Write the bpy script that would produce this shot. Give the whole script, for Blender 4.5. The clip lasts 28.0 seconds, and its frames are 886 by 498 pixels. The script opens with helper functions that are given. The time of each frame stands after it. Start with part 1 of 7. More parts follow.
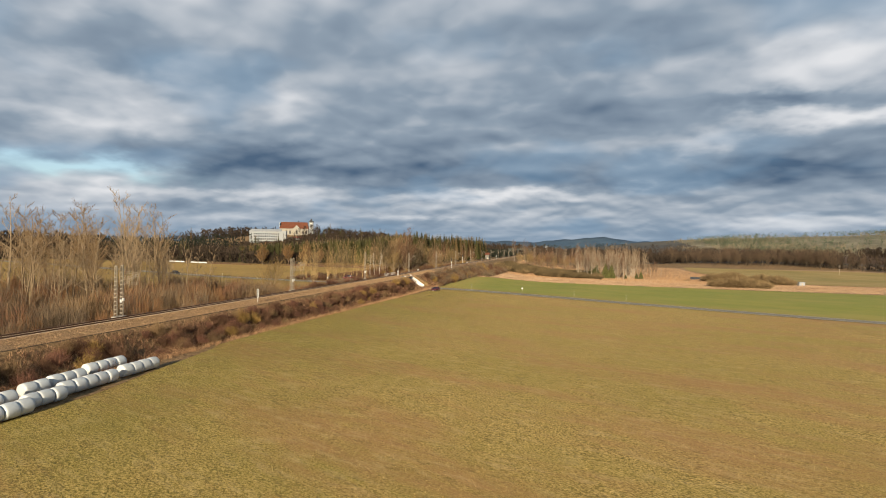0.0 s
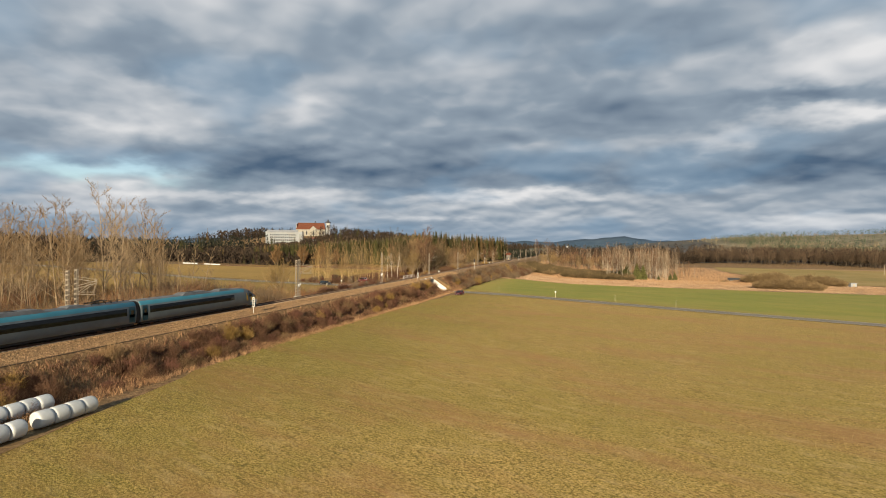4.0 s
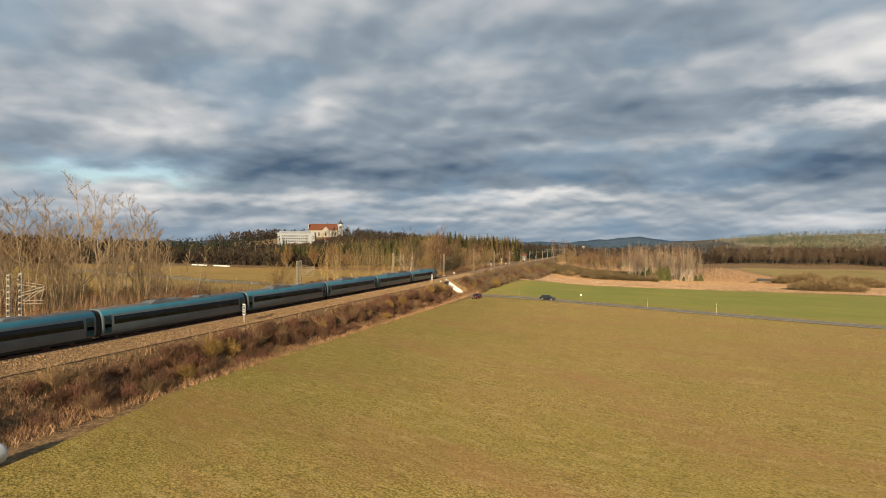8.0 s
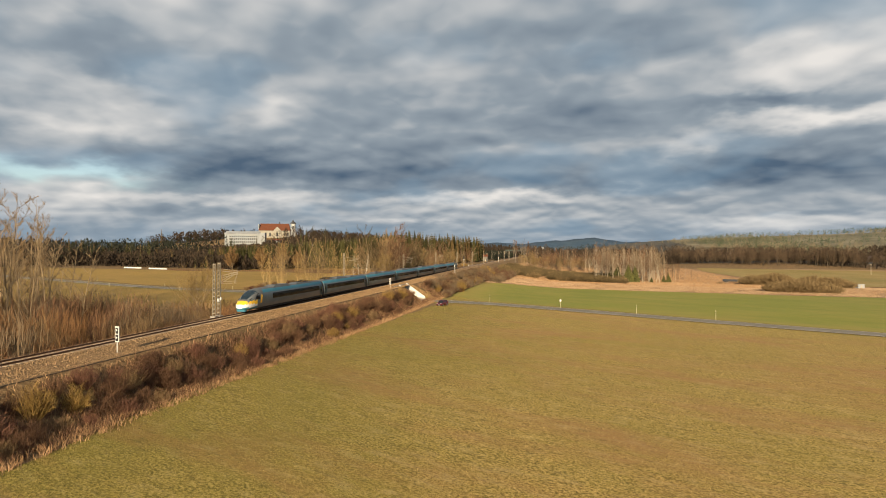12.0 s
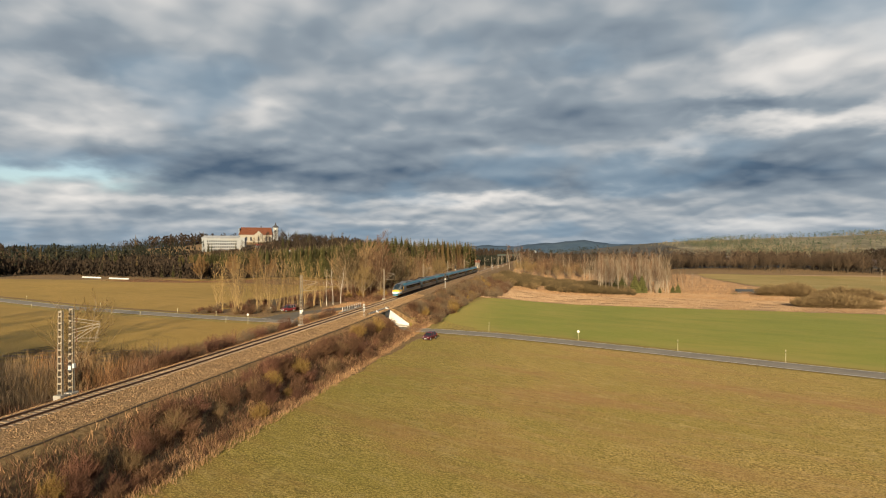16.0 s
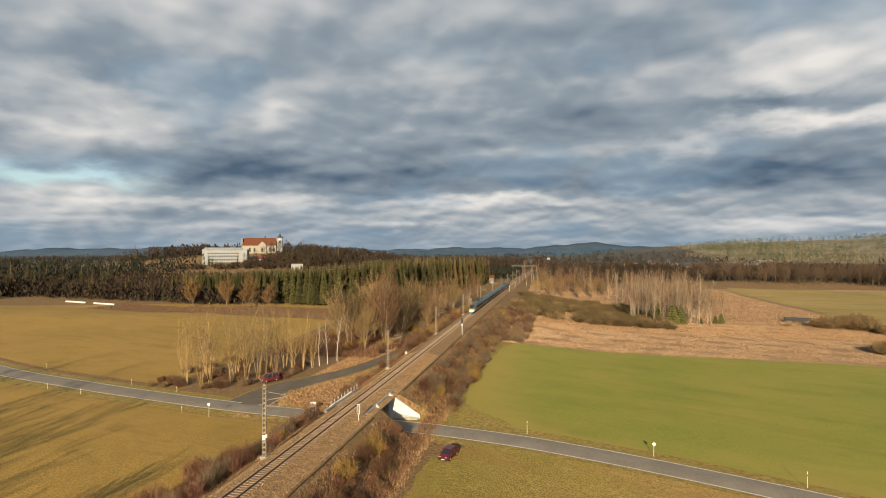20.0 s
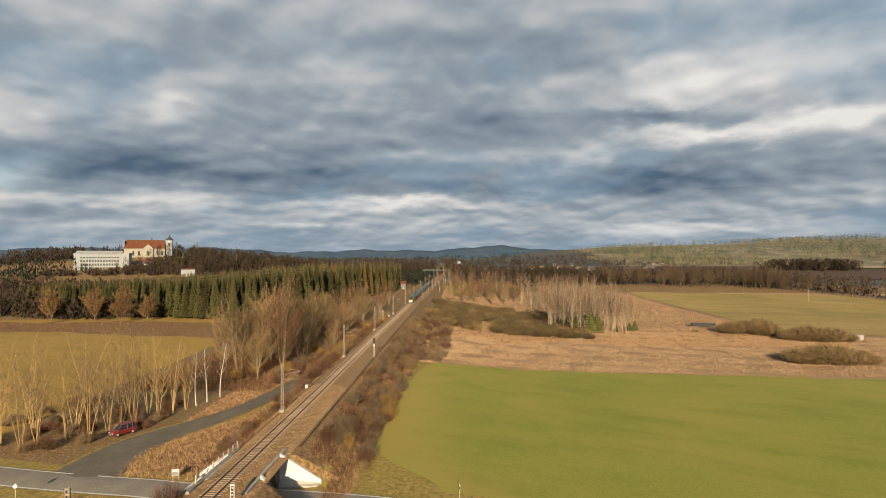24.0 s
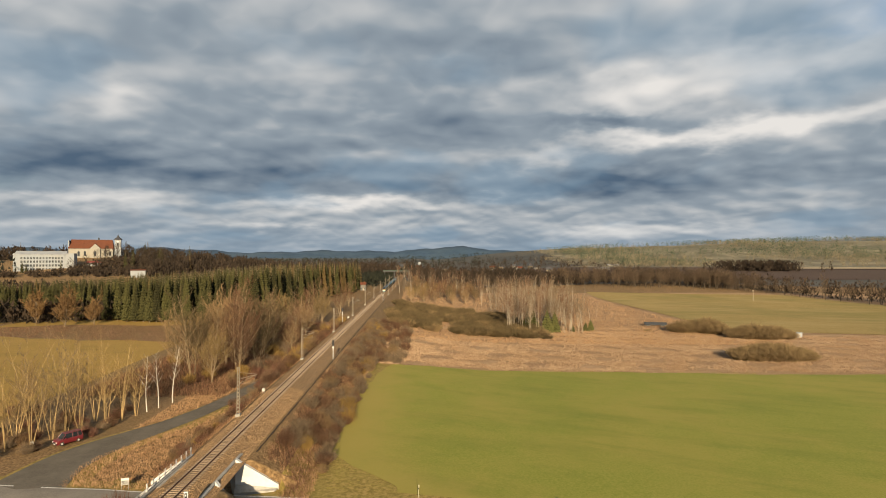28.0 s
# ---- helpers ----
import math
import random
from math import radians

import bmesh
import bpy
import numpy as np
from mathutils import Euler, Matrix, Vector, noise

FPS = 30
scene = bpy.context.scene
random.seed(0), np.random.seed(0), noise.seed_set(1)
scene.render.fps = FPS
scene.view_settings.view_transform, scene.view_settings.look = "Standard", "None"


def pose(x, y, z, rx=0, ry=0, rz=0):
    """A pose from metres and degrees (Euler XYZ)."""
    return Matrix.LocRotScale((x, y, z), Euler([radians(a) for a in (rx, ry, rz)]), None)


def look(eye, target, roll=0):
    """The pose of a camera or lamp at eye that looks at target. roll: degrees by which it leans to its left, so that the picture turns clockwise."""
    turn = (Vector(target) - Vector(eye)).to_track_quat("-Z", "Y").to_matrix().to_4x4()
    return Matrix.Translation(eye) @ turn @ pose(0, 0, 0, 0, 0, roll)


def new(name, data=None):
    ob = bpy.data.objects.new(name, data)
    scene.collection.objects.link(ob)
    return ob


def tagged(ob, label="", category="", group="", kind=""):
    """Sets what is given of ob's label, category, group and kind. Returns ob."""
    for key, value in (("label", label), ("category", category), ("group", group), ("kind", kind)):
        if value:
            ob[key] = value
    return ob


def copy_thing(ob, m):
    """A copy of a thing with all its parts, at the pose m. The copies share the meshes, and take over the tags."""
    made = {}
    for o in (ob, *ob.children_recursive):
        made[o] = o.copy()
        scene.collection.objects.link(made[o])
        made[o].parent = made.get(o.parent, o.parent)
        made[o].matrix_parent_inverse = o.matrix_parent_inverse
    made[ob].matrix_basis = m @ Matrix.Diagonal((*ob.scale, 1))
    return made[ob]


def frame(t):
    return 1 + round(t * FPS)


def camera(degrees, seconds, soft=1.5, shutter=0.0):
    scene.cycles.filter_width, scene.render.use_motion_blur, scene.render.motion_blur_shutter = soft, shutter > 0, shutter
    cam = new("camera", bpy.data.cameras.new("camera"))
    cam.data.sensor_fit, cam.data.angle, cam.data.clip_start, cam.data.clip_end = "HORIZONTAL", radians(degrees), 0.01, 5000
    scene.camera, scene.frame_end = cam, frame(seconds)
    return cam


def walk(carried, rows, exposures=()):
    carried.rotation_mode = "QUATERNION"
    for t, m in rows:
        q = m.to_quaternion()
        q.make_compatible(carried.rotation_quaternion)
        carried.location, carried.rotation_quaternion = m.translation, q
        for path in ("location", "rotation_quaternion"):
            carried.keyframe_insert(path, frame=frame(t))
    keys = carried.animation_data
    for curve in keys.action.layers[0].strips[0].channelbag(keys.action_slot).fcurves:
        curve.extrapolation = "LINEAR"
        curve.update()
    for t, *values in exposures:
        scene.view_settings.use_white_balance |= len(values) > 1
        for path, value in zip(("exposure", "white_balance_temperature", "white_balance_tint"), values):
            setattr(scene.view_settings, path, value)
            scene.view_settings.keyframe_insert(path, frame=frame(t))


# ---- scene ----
cam = camera(78.7, 28.0, soft=1.0)
PATH = [
    (0, (64.945, -173.66, 16.219), (64.498, -171.711, 16.21), 0.7),
    (0.5, (64.196, -171.934, 16.157), (63.743, -169.986, 16.149), 0.6),
    (1, (63.272, -169.724, 16.093), (62.811, -167.778, 16.085), 0.5),
    (1.5, (62.455, -167.267, 15.998), (61.986, -165.323, 15.991), 0.6),
    (2, (61.636, -164.745, 15.937), (61.158, -162.803, 15.93), 0.5),
    (2.5, (60.775, -162.289, 15.97), (60.289, -160.349, 15.962), 0.5),
    (3, (59.968, -159.963, 15.922), (59.474, -158.025, 15.913), 0.4),
    (3.5, (59.26, -157.852, 15.882), (58.757, -155.916, 15.874), 0.4),
    (5.5, (56.786, -150.789, 15.565), (56.258, -148.86, 15.558), 0.3),
    (6, (56.338, -149.224, 15.389), (55.803, -147.297, 15.384), 0.3),
    (6.5, (55.956, -147.817, 15.345), (55.415, -145.891, 15.339), 0.3),
    (7, (55.498, -146.525, 15.434), (54.95, -144.602, 15.429), 0.3),
    (7.5, (55.028, -145.211, 15.479), (54.475, -143.288, 15.475), 0.2),
    (8, (54.529, -143.741, 15.476), (53.971, -141.82, 15.472), 0.2),
    (8.5, (53.877, -142.028, 15.38), (53.313, -140.109, 15.377), 0.2),
    (9, (53.125, -140.003, 15.268), (52.557, -138.086, 15.264), 0.2),
    (9.5, (52.291, -137.653, 15.21), (51.718, -135.737, 15.208), 0.2),
    (10, (51.37, -135.029, 15.207), (50.813, -133.108, 15.205), 0.2),
    (10.5, (50.442, -132.15, 15.194), (49.946, -130.212, 15.193), 0.1),
    (11, (49.454, -128.988, 15.136), (48.964, -127.049, 15.136), 0.2),
    (11.5, (48.484, -125.632, 15.049), (48.011, -123.689, 15.05), 0.1),
    (12, (47.558, -122.112, 14.981), (47.152, -120.153, 14.982), 0.1),
    (12.5, (46.7, -118.391, 14.965), (46.326, -116.426, 14.966), 0.0),
    (14.5, (43.968, -102.919, 15.21), (43.602, -100.953, 15.214), -0.0),
    (15, (43.269, -99.275, 16.067), (42.904, -97.309, 16.073), -0.1),
    (15.5, (42.631, -95.796, 17.175), (42.265, -93.83, 17.182), -0.1),
    (16, (41.962, -92.32, 18.375), (41.592, -90.355, 18.384), -0.0),
    (16.5, (41.234, -88.817, 19.594), (40.86, -86.852, 19.603), -0.0),
    (17, (40.32, -85.26, 20.955), (39.943, -83.296, 20.966), -0.0),
    (17.5, (39.419, -81.313, 22.58), (39.039, -79.349, 22.591), -0.1),
    (18, (38.33, -77.359, 24.36), (37.949, -75.396, 24.371), -0.1),
    (18.5, (37.23, -73.459, 26.098), (36.846, -71.496, 26.109), -0.1),
    (19, (36.168, -69.536, 27.788), (35.771, -67.576, 27.8), -0.1),
    (19.5, (35.084, -65.663, 29.467), (34.684, -63.704, 29.478), -0.1),
    (20, (34.039, -61.77, 31.042), (33.634, -59.812, 31.054), -0.1),
    (20.5, (33.105, -58.108, 32.348), (32.696, -56.15, 32.363), -0.1),
    (22.5, (30.162, -45.565, 33.642), (29.793, -43.6, 33.655), -0.1),
    (23, (29.835, -43.599, 33.471), (29.546, -41.62, 33.486), -0.1),
    (23.5, (29.684, -42.3, 33.299), (29.506, -40.308, 33.317), -0.1),
    (24, (29.756, -41.399, 33.213), (29.682, -39.401, 33.233), -0.0),
    (24.5, (29.852, -40.829, 33.247), (29.855, -38.829, 33.266), -0.1),
    (25, (30.007, -40.464, 33.302), (30.046, -38.465, 33.323), -0.1),
    (25.5, (30.069, -40.4, 33.236), (30.124, -38.401, 33.257), -0.1),
    (26, (30.003, -40.66, 33.188), (30.068, -38.661, 33.21), -0.1),
    (26.5, (29.94, -40.938, 33.22), (30.009, -38.94, 33.243), -0.0),
    (27, (29.911, -41.279, 33.223), (29.983, -39.281, 33.246), -0.0),
    (27.5, (29.911, -41.607, 33.298), (29.983, -39.608, 33.321), 0.0),
    (28, (29.885, -41.971, 33.407), (29.957, -39.972, 33.43), 0.1),
]
walk(cam, [(t, look(eye, target, roll)) for t, eye, target, roll in PATH], [(0, 0.8, 6000, 10), (3, 0.8, 6100, 10), (8, 0.8, 6350, 10), (12, 0.8, 6500, 10), (28, 0.8, 6500, 10)])

# ---- light: low winter sun behind the camera, broken stratocumulus overhead ----
SUN_TO = Vector((0.049, -0.955, 0.292)).normalized()
SUN_ELEV = math.asin(SUN_TO.z)
sun = new("sun", bpy.data.lights.new("sun", "SUN"))
sun.data.energy, sun.data.angle, sun.data.color = 4.9, radians(0.6), (1.0, 0.80, 0.52)
sun.matrix_world = look((0, 0, 60), Vector((0, 0, 60)) - SUN_TO)

world = bpy.data.worlds.new("world")
scene.world = world
world.use_nodes = True
wt = world.node_tree
wt.nodes.clear()


def wmath(op, a, b=None, clamp=False):
    n = wt.nodes.new("ShaderNodeMath")
    n.operation, n.use_clamp = op, clamp
    for i, v in enumerate((a, b)):
        if v is None:
            continue
        if isinstance(v, (int, float)):
            n.inputs[i].default_value = v
        else:
            wt.links.new(v, n.inputs[i])
    return n.outputs[0]


def wmix(fac, a, b):
    n = wt.nodes.new("ShaderNodeMix")
    n.data_type = "RGBA"
    for sock, v in ((n.inputs[0], fac), (n.inputs[6], a), (n.inputs[7], b)):
        if isinstance(v, (int, float)):
            sock.default_value = v
        elif isinstance(v, tuple):
            sock.default_value = (*v, 1)
        else:
            wt.links.new(v, sock)
    return n.outputs[2]


def wramp(fac, stops, smooth=True):
    n = wt.nodes.new("ShaderNodeMapRange")
    n.interpolation_type = "SMOOTHSTEP" if smooth else "LINEAR"
    n.inputs[1].default_value, n.inputs[2].default_value = stops
    wt.links.new(fac, n.inputs[0])
    return n.outputs[0]


# bearing, height, half widths in degrees, and how much lighter or darker than the deck
CLOUDS = ((22, 15.8, 8, 2.2, 0.32), (25, 11.4, 8, 0.9, 0.42), (13.5, 10.5, 3.5, 0.9, 0.30), (35, 17.5, 8, 2.4, 0.36), (38, 11.9, 9, 1.0, 0.38),
          (-29, 14.5, 3, 1.6, 0.18), (-45, 14.2, 9, 1.3, 0.20), (-46, 11.0, 9, 1.0, 0.20), (-8, 5.5, 15, 0.6, 0.45), (-36, 4.8, 13, 0.6, 0.30),
          (-16, 2.8, 3, 0.45, 0.30), (22, 2.5, 10, 0.5, 0.32), (-27, 8.0, 16, 1.6, -0.36), (20, 7.0, 18, 1.8, -0.38), (20, 13.2, 6, 0.9, -0.26),
          (-3, 13.4, 9, 1.5, -0.14), (4, 18.7, 8, 1.4, -0.14), (-44, 17.8, 10, 1.4, -0.16))


def build_sky():
    co = wt.nodes.new("ShaderNodeTexCoord")
    sep = wt.nodes.new("ShaderNodeSeparateXYZ")
    wt.links.new(co.outputs["Generated"], sep.inputs[0])
    up = wmath("MAXIMUM", sep.outputs[2], 0.0)
    # a flat deck of cloud seen from below, crowding towards the horizon
    deck = wmath("DIVIDE", 1.0, wmath("ADD", up, 0.27))
    east, north = wmath("MULTIPLY", sep.outputs[0], deck), wmath("MULTIPLY", sep.outputs[1], deck)

    def layer(nearer, scale, detail, rough, distort, shift, wide=0.95):
        """Cloud noise on the deck, taken a little nearer to the viewer."""
        flat = wt.nodes.new("ShaderNodeCombineXYZ")
        wt.links.new(wmath("MULTIPLY", east, wide), flat.inputs[0])
        wt.links.new(wmath("SUBTRACT", north, nearer), flat.inputs[1])
        flat.inputs[2].default_value = shift
        n = wt.nodes.new("ShaderNodeTexNoise")
        n.inputs["Scale"].default_value = scale
        n.inputs["Detail"].default_value = detail
        n.inputs["Roughness"].default_value = rough
        n.inputs["Distortion"].default_value = distort
        wt.links.new(flat.outputs[0], n.inputs["Vector"])
        return n.outputs["Fac"]

    def density(nearer):
        heaps = wmath("ABSOLUTE", wmath("SUBTRACT", layer(nearer, 4.8, 2.5, 0.45, 0.0, 2.7), 0.5))
        return wmath("ADD", wmath("MULTIPLY", layer(nearer, 2.3, 3.2, 0.44, 0.1, 6.3), 0.8), wmath("MULTIPLY", heaps, 0.45))

    d0, d1 = density(0.0), density(0.07)
    slope = wmath("SUBTRACT", d0, d1)
    # bearing and height in degrees, with ragged outlines
    ragged = wmath("SUBTRACT", layer(0.0, 4.4, 4, 0.5, 0.0, 3.1), 0.5)
    ragged2 = wmath("SUBTRACT", layer(0.0, 3.8, 4, 0.5, 0.0, 9.4), 0.5)
    turn = wmath("ADD", wmath("MULTIPLY", wmath("ARCTAN2", sep.outputs[0], sep.outputs[1]), 57.2958), wmath("MULTIPLY", ragged2, 16.0))
    rise = wmath("MULTIPLY", wmath("ARCSINE", up), 57.2958)
    rise = wmath("ADD", rise, wmath("MULTIPLY", ragged, wmath("ADD", wmath("MULTIPLY", rise, 0.42), 0.8)))

    def bank(az, el, half_az, half_el):
        a = wmath("DIVIDE", wmath("SUBTRACT", turn, az), half_az)
        e = wmath("DIVIDE", wmath("SUBTRACT", rise, el), half_el)
        return wmath("POWER", 2.71828, wmath("MULTIPLY", wmath("ADD", wmath("MULTIPLY", a, a), wmath("MULTIPLY", e, e)), -1.0))

    # lit flanks face the low sun behind the viewer; thick bases are dark
    lum = wmath("ADD", 0.535, wmath("MULTIPLY", slope, 1.25))
    lum = wmath("SUBTRACT", lum, wmath("MULTIPLY", wmath("SUBTRACT", layer(0.04, 2.3, 3.2, 0.44, 0.1, 6.3), 0.5), 0.62))
    # above 0.5, out of view, the clouds are darkened to cut the ambient light
    curve = wt.nodes.new("ShaderNodeFloatCurve")
    pts = curve.mapping.curves[0].points
    pts[0].location, pts[1].location = (0.0, 0.46), (1.0, 0.15)
    for x, y in ((0.04, 0.52), (0.09, 0.54), (0.13, 0.44), (0.19, 0.48), (0.26, 0.52), (0.33, 0.54), (0.42, 0.58), (0.50, 0.48), (0.62, 0.24), (0.8, 0.18)):
        pts.new(x, y)
    curve.mapping.update()
    wt.links.new(up, curve.inputs["Value"])
    lum = wmath("ADD", lum, wmath("SUBTRACT", curve.outputs[0], 0.5))
    for az, el, ha, he, amount in CLOUDS:
        lum = wmath("ADD", lum, wmath("MULTIPLY", bank(az, el, ha, he), amount))
    cloud = wmix(wramp(lum, (0.02, 0.50), False), (0.082, 0.128, 0.190), (0.285, 0.335, 0.380))
    cloud = wmix(wramp(lum, (0.50, 1.02), False), cloud, (0.80, 0.77, 0.73))
    thin = wmath("MULTIPLY", wramp(layer(0.0, 2.0, 3, 0.45, 0.0, 1.7), (0.50, 0.66)), 0.35)
    cloud = wmix(thin, cloud, (0.215, 0.345, 0.465))
    sky = wt.nodes.new("ShaderNodeTexSky")
    sky.sky_type, sky.sun_disc = "NISHITA", False
    sky.sun_elevation, sky.sun_rotation = SUN_ELEV, math.atan2(SUN_TO.x, SUN_TO.y)
    soft = wt.nodes.new("ShaderNodeVectorMath")
    soft.operation = "SCALE"
    soft.inputs["Scale"].default_value = 0.14
    wt.links.new(sky.outputs[0], soft.inputs[0])
    gap = wmath("ADD", wmath("MULTIPLY", bank(-47, 6.6, 7, 0.8), 1.1), wmath("MULTIPLY", bank(41, 20, 4, 1.6), 0.7), True)
    whole = wmix(gap, cloud, soft.outputs[0])
    air = wramp(up, (0.08, 0.0))
    whole = wmix(wmath("MULTIPLY", air, 0.40), whole, (0.235, 0.335, 0.435))
    bg = wt.nodes.new("ShaderNodeBackground")
    bg.inputs[1].default_value = 0.58
    wt.links.new(whole, bg.inputs[0])
    out = wt.nodes.new("ShaderNodeOutputWorld")
    wt.links.new(bg.outputs[0], out.inputs[0])


build_sky()
scene.view_settings.exposure = 0.8

# ---- materials ----
MATS = {}


def surface(name, colors, scale=1.0, rough=0.9, bump=0.0, bump_scale=None, metal=0.0, large=None, large_scale=0.05,
            large_amount=0.5, position=False, island=0.0, stretch=(1, 1, 1), spec=0.3, random_amount=0.0, detail=6, turn=0.0, bands=None):
    """A procedural surface: two or three colours by fine noise, a second tint by broad noise, bump, and a little chance by piece."""
    if name in MATS:
        return MATS[name]
    m = bpy.data.materials.new(name)
    m.use_nodes = True
    nt = m.node_tree
    p = nt.nodes["Principled BSDF"]
    p.inputs["Roughness"].default_value, p.inputs["Metallic"].default_value = rough, metal
    p.inputs["Specular IOR Level"].default_value = spec
    if position:
        co = nt.nodes.new("ShaderNodeNewGeometry").outputs["Position"]
    else:
        co = nt.nodes.new("ShaderNodeTexCoord").outputs["Object"]
    if turn:
        tn = nt.nodes.new("ShaderNodeMapping")
        tn.inputs["Rotation"].default_value = (0, 0, radians(turn))
        nt.links.new(co, tn.inputs[0])
        co = tn.outputs[0]
    rows = co
    mp = nt.nodes.new("ShaderNodeMapping")
    mp.inputs["Scale"].default_value = stretch
    nt.links.new(co, mp.inputs[0])
    co = mp.outputs[0]

    def noise_at(s, d=detail, r=0.72 if position else 0.6):
        n = nt.nodes.new("ShaderNodeTexNoise")
        n.inputs["Scale"].default_value, n.inputs["Detail"].default_value, n.inputs["Roughness"].default_value = s, d, r
        nt.links.new(co, n.inputs["Vector"])
        return n.outputs["Fac"]

    ramp = nt.nodes.new("ShaderNodeValToRGB")
    ramp.color_ramp.elements[0].position, ramp.color_ramp.elements[1].position = (0.40, 0.62) if position else (0.32, 0.68)
    ramp.color_ramp.elements[0].color = (*colors[0], 1)
    ramp.color_ramp.elements[1].color = (*colors[-1], 1)
    if len(colors) == 3:
        e = ramp.color_ramp.elements.new(0.5)
        e.color = (*colors[1], 1)
    fine = noise_at(scale)
    nt.links.new(fine, ramp.inputs[0])
    col = ramp.outputs[0]
    if large:
        mr = nt.nodes.new("ShaderNodeMapRange")
        mr.inputs[1].default_value, mr.inputs[2].default_value, mr.inputs[4].default_value = 0.42, 0.62, large_amount
        nt.links.new(noise_at(large_scale, 5), mr.inputs[0])
        mix = nt.nodes.new("ShaderNodeMix")
        mix.data_type = "RGBA"
        nt.links.new(mr.outputs[0], mix.inputs[0])
        nt.links.new(col, mix.inputs[6])
        mix.inputs[7].default_value = (*large, 1)
        col = mix.outputs[2]
    for tint, row_scale, amount, limits in (bands or ()):
        # long streaks along the drilled rows
        sm = nt.nodes.new("ShaderNodeMapping")
        sm.inputs["Scale"].default_value = (0.28, 1, 1)
        nt.links.new(rows, sm.inputs[0])
        n = nt.nodes.new("ShaderNodeTexNoise")
        n.inputs["Scale"].default_value, n.inputs["Detail"].default_value, n.inputs["Roughness"].default_value = row_scale, 7, 0.7
        nt.links.new(sm.outputs[0], n.inputs["Vector"])
        mr = nt.nodes.new("ShaderNodeMapRange")
        mr.inputs[1].default_value, mr.inputs[2].default_value, mr.inputs[4].default_value = *limits, amount
        nt.links.new(n.outputs["Fac"], mr.inputs[0])
        mix = nt.nodes.new("ShaderNodeMix")
        mix.data_type = "RGBA"
        nt.links.new(mr.outputs[0], mix.inputs[0])
        nt.links.new(col, mix.inputs[6])
        mix.inputs[7].default_value = (*tint, 1)
        col = mix.outputs[2]
    if island or random_amount:
        hsv = nt.nodes.new("ShaderNodeHueSaturation")
        mr = nt.nodes.new("ShaderNodeMapRange")
        a = island or random_amount
        mr.inputs[3].default_value, mr.inputs[4].default_value = 1 - a, 1 + a
        if island:
            nt.links.new(nt.nodes.new("ShaderNodeNewGeometry").outputs["Random Per Island"], mr.inputs[0])
        else:
            nt.links.new(nt.nodes.new("ShaderNodeObjectInfo").outputs["Random"], mr.inputs[0])
        nt.links.new(mr.outputs[0], hsv.inputs["Value"])
        nt.links.new(col, hsv.inputs["Color"])
        col = hsv.outputs[0]
    nt.links.new(col, p.inputs["Base Color"])
    if bump:
        b = nt.nodes.new("ShaderNodeBump")
        b.inputs["Strength"].default_value = min(1.0, bump)
        b.inputs["Distance"].default_value = 0.1 * bump
        nt.links.new(noise_at(bump_scale or scale, 4), b.inputs["Height"])
        nt.links.new(b.outputs[0], p.inputs["Normal"])
    MATS[name] = m
    return m


grass_dry = surface("rough grass", [(0.110, 0.062, 0.028), (0.215, 0.130, 0.058), (0.360, 0.230, 0.108)], 2.6, bump=0.8, large=(0.165, 0.112, 0.045), large_scale=0.06, position=True)
stubble = surface("winter crop", [(0.115, 0.082, 0.017), (0.370, 0.256, 0.058), (0.680, 0.468, 0.165)], 6.5, bump=1.0, bump_scale=5.0, large=(0.290, 0.228, 0.042), large_scale=0.035, large_amount=0.5, stretch=(0.7, 1, 1), position=True, turn=21.6, bands=[((0.375, 0.200, 0.076), 0.10, 0.75, (0.47, 0.64)), ((0.600, 0.430, 0.200), 1.1, 0.4, (0.52, 0.68)), ((0.120, 0.085, 0.020), 1.8, 0.5, (0.55, 0.68))])
crop_green = surface("young crop", [(0.205, 0.218, 0.027), (0.240, 0.245, 0.036), (0.280, 0.270, 0.048)], 2.5, bump=0.25, large=(0.325, 0.268, 0.055), large_scale=0.03, large_amount=0.65, position=True, turn=21.6, bands=[((0.165, 0.186, 0.024), 0.12, 0.6, (0.48, 0.68))])


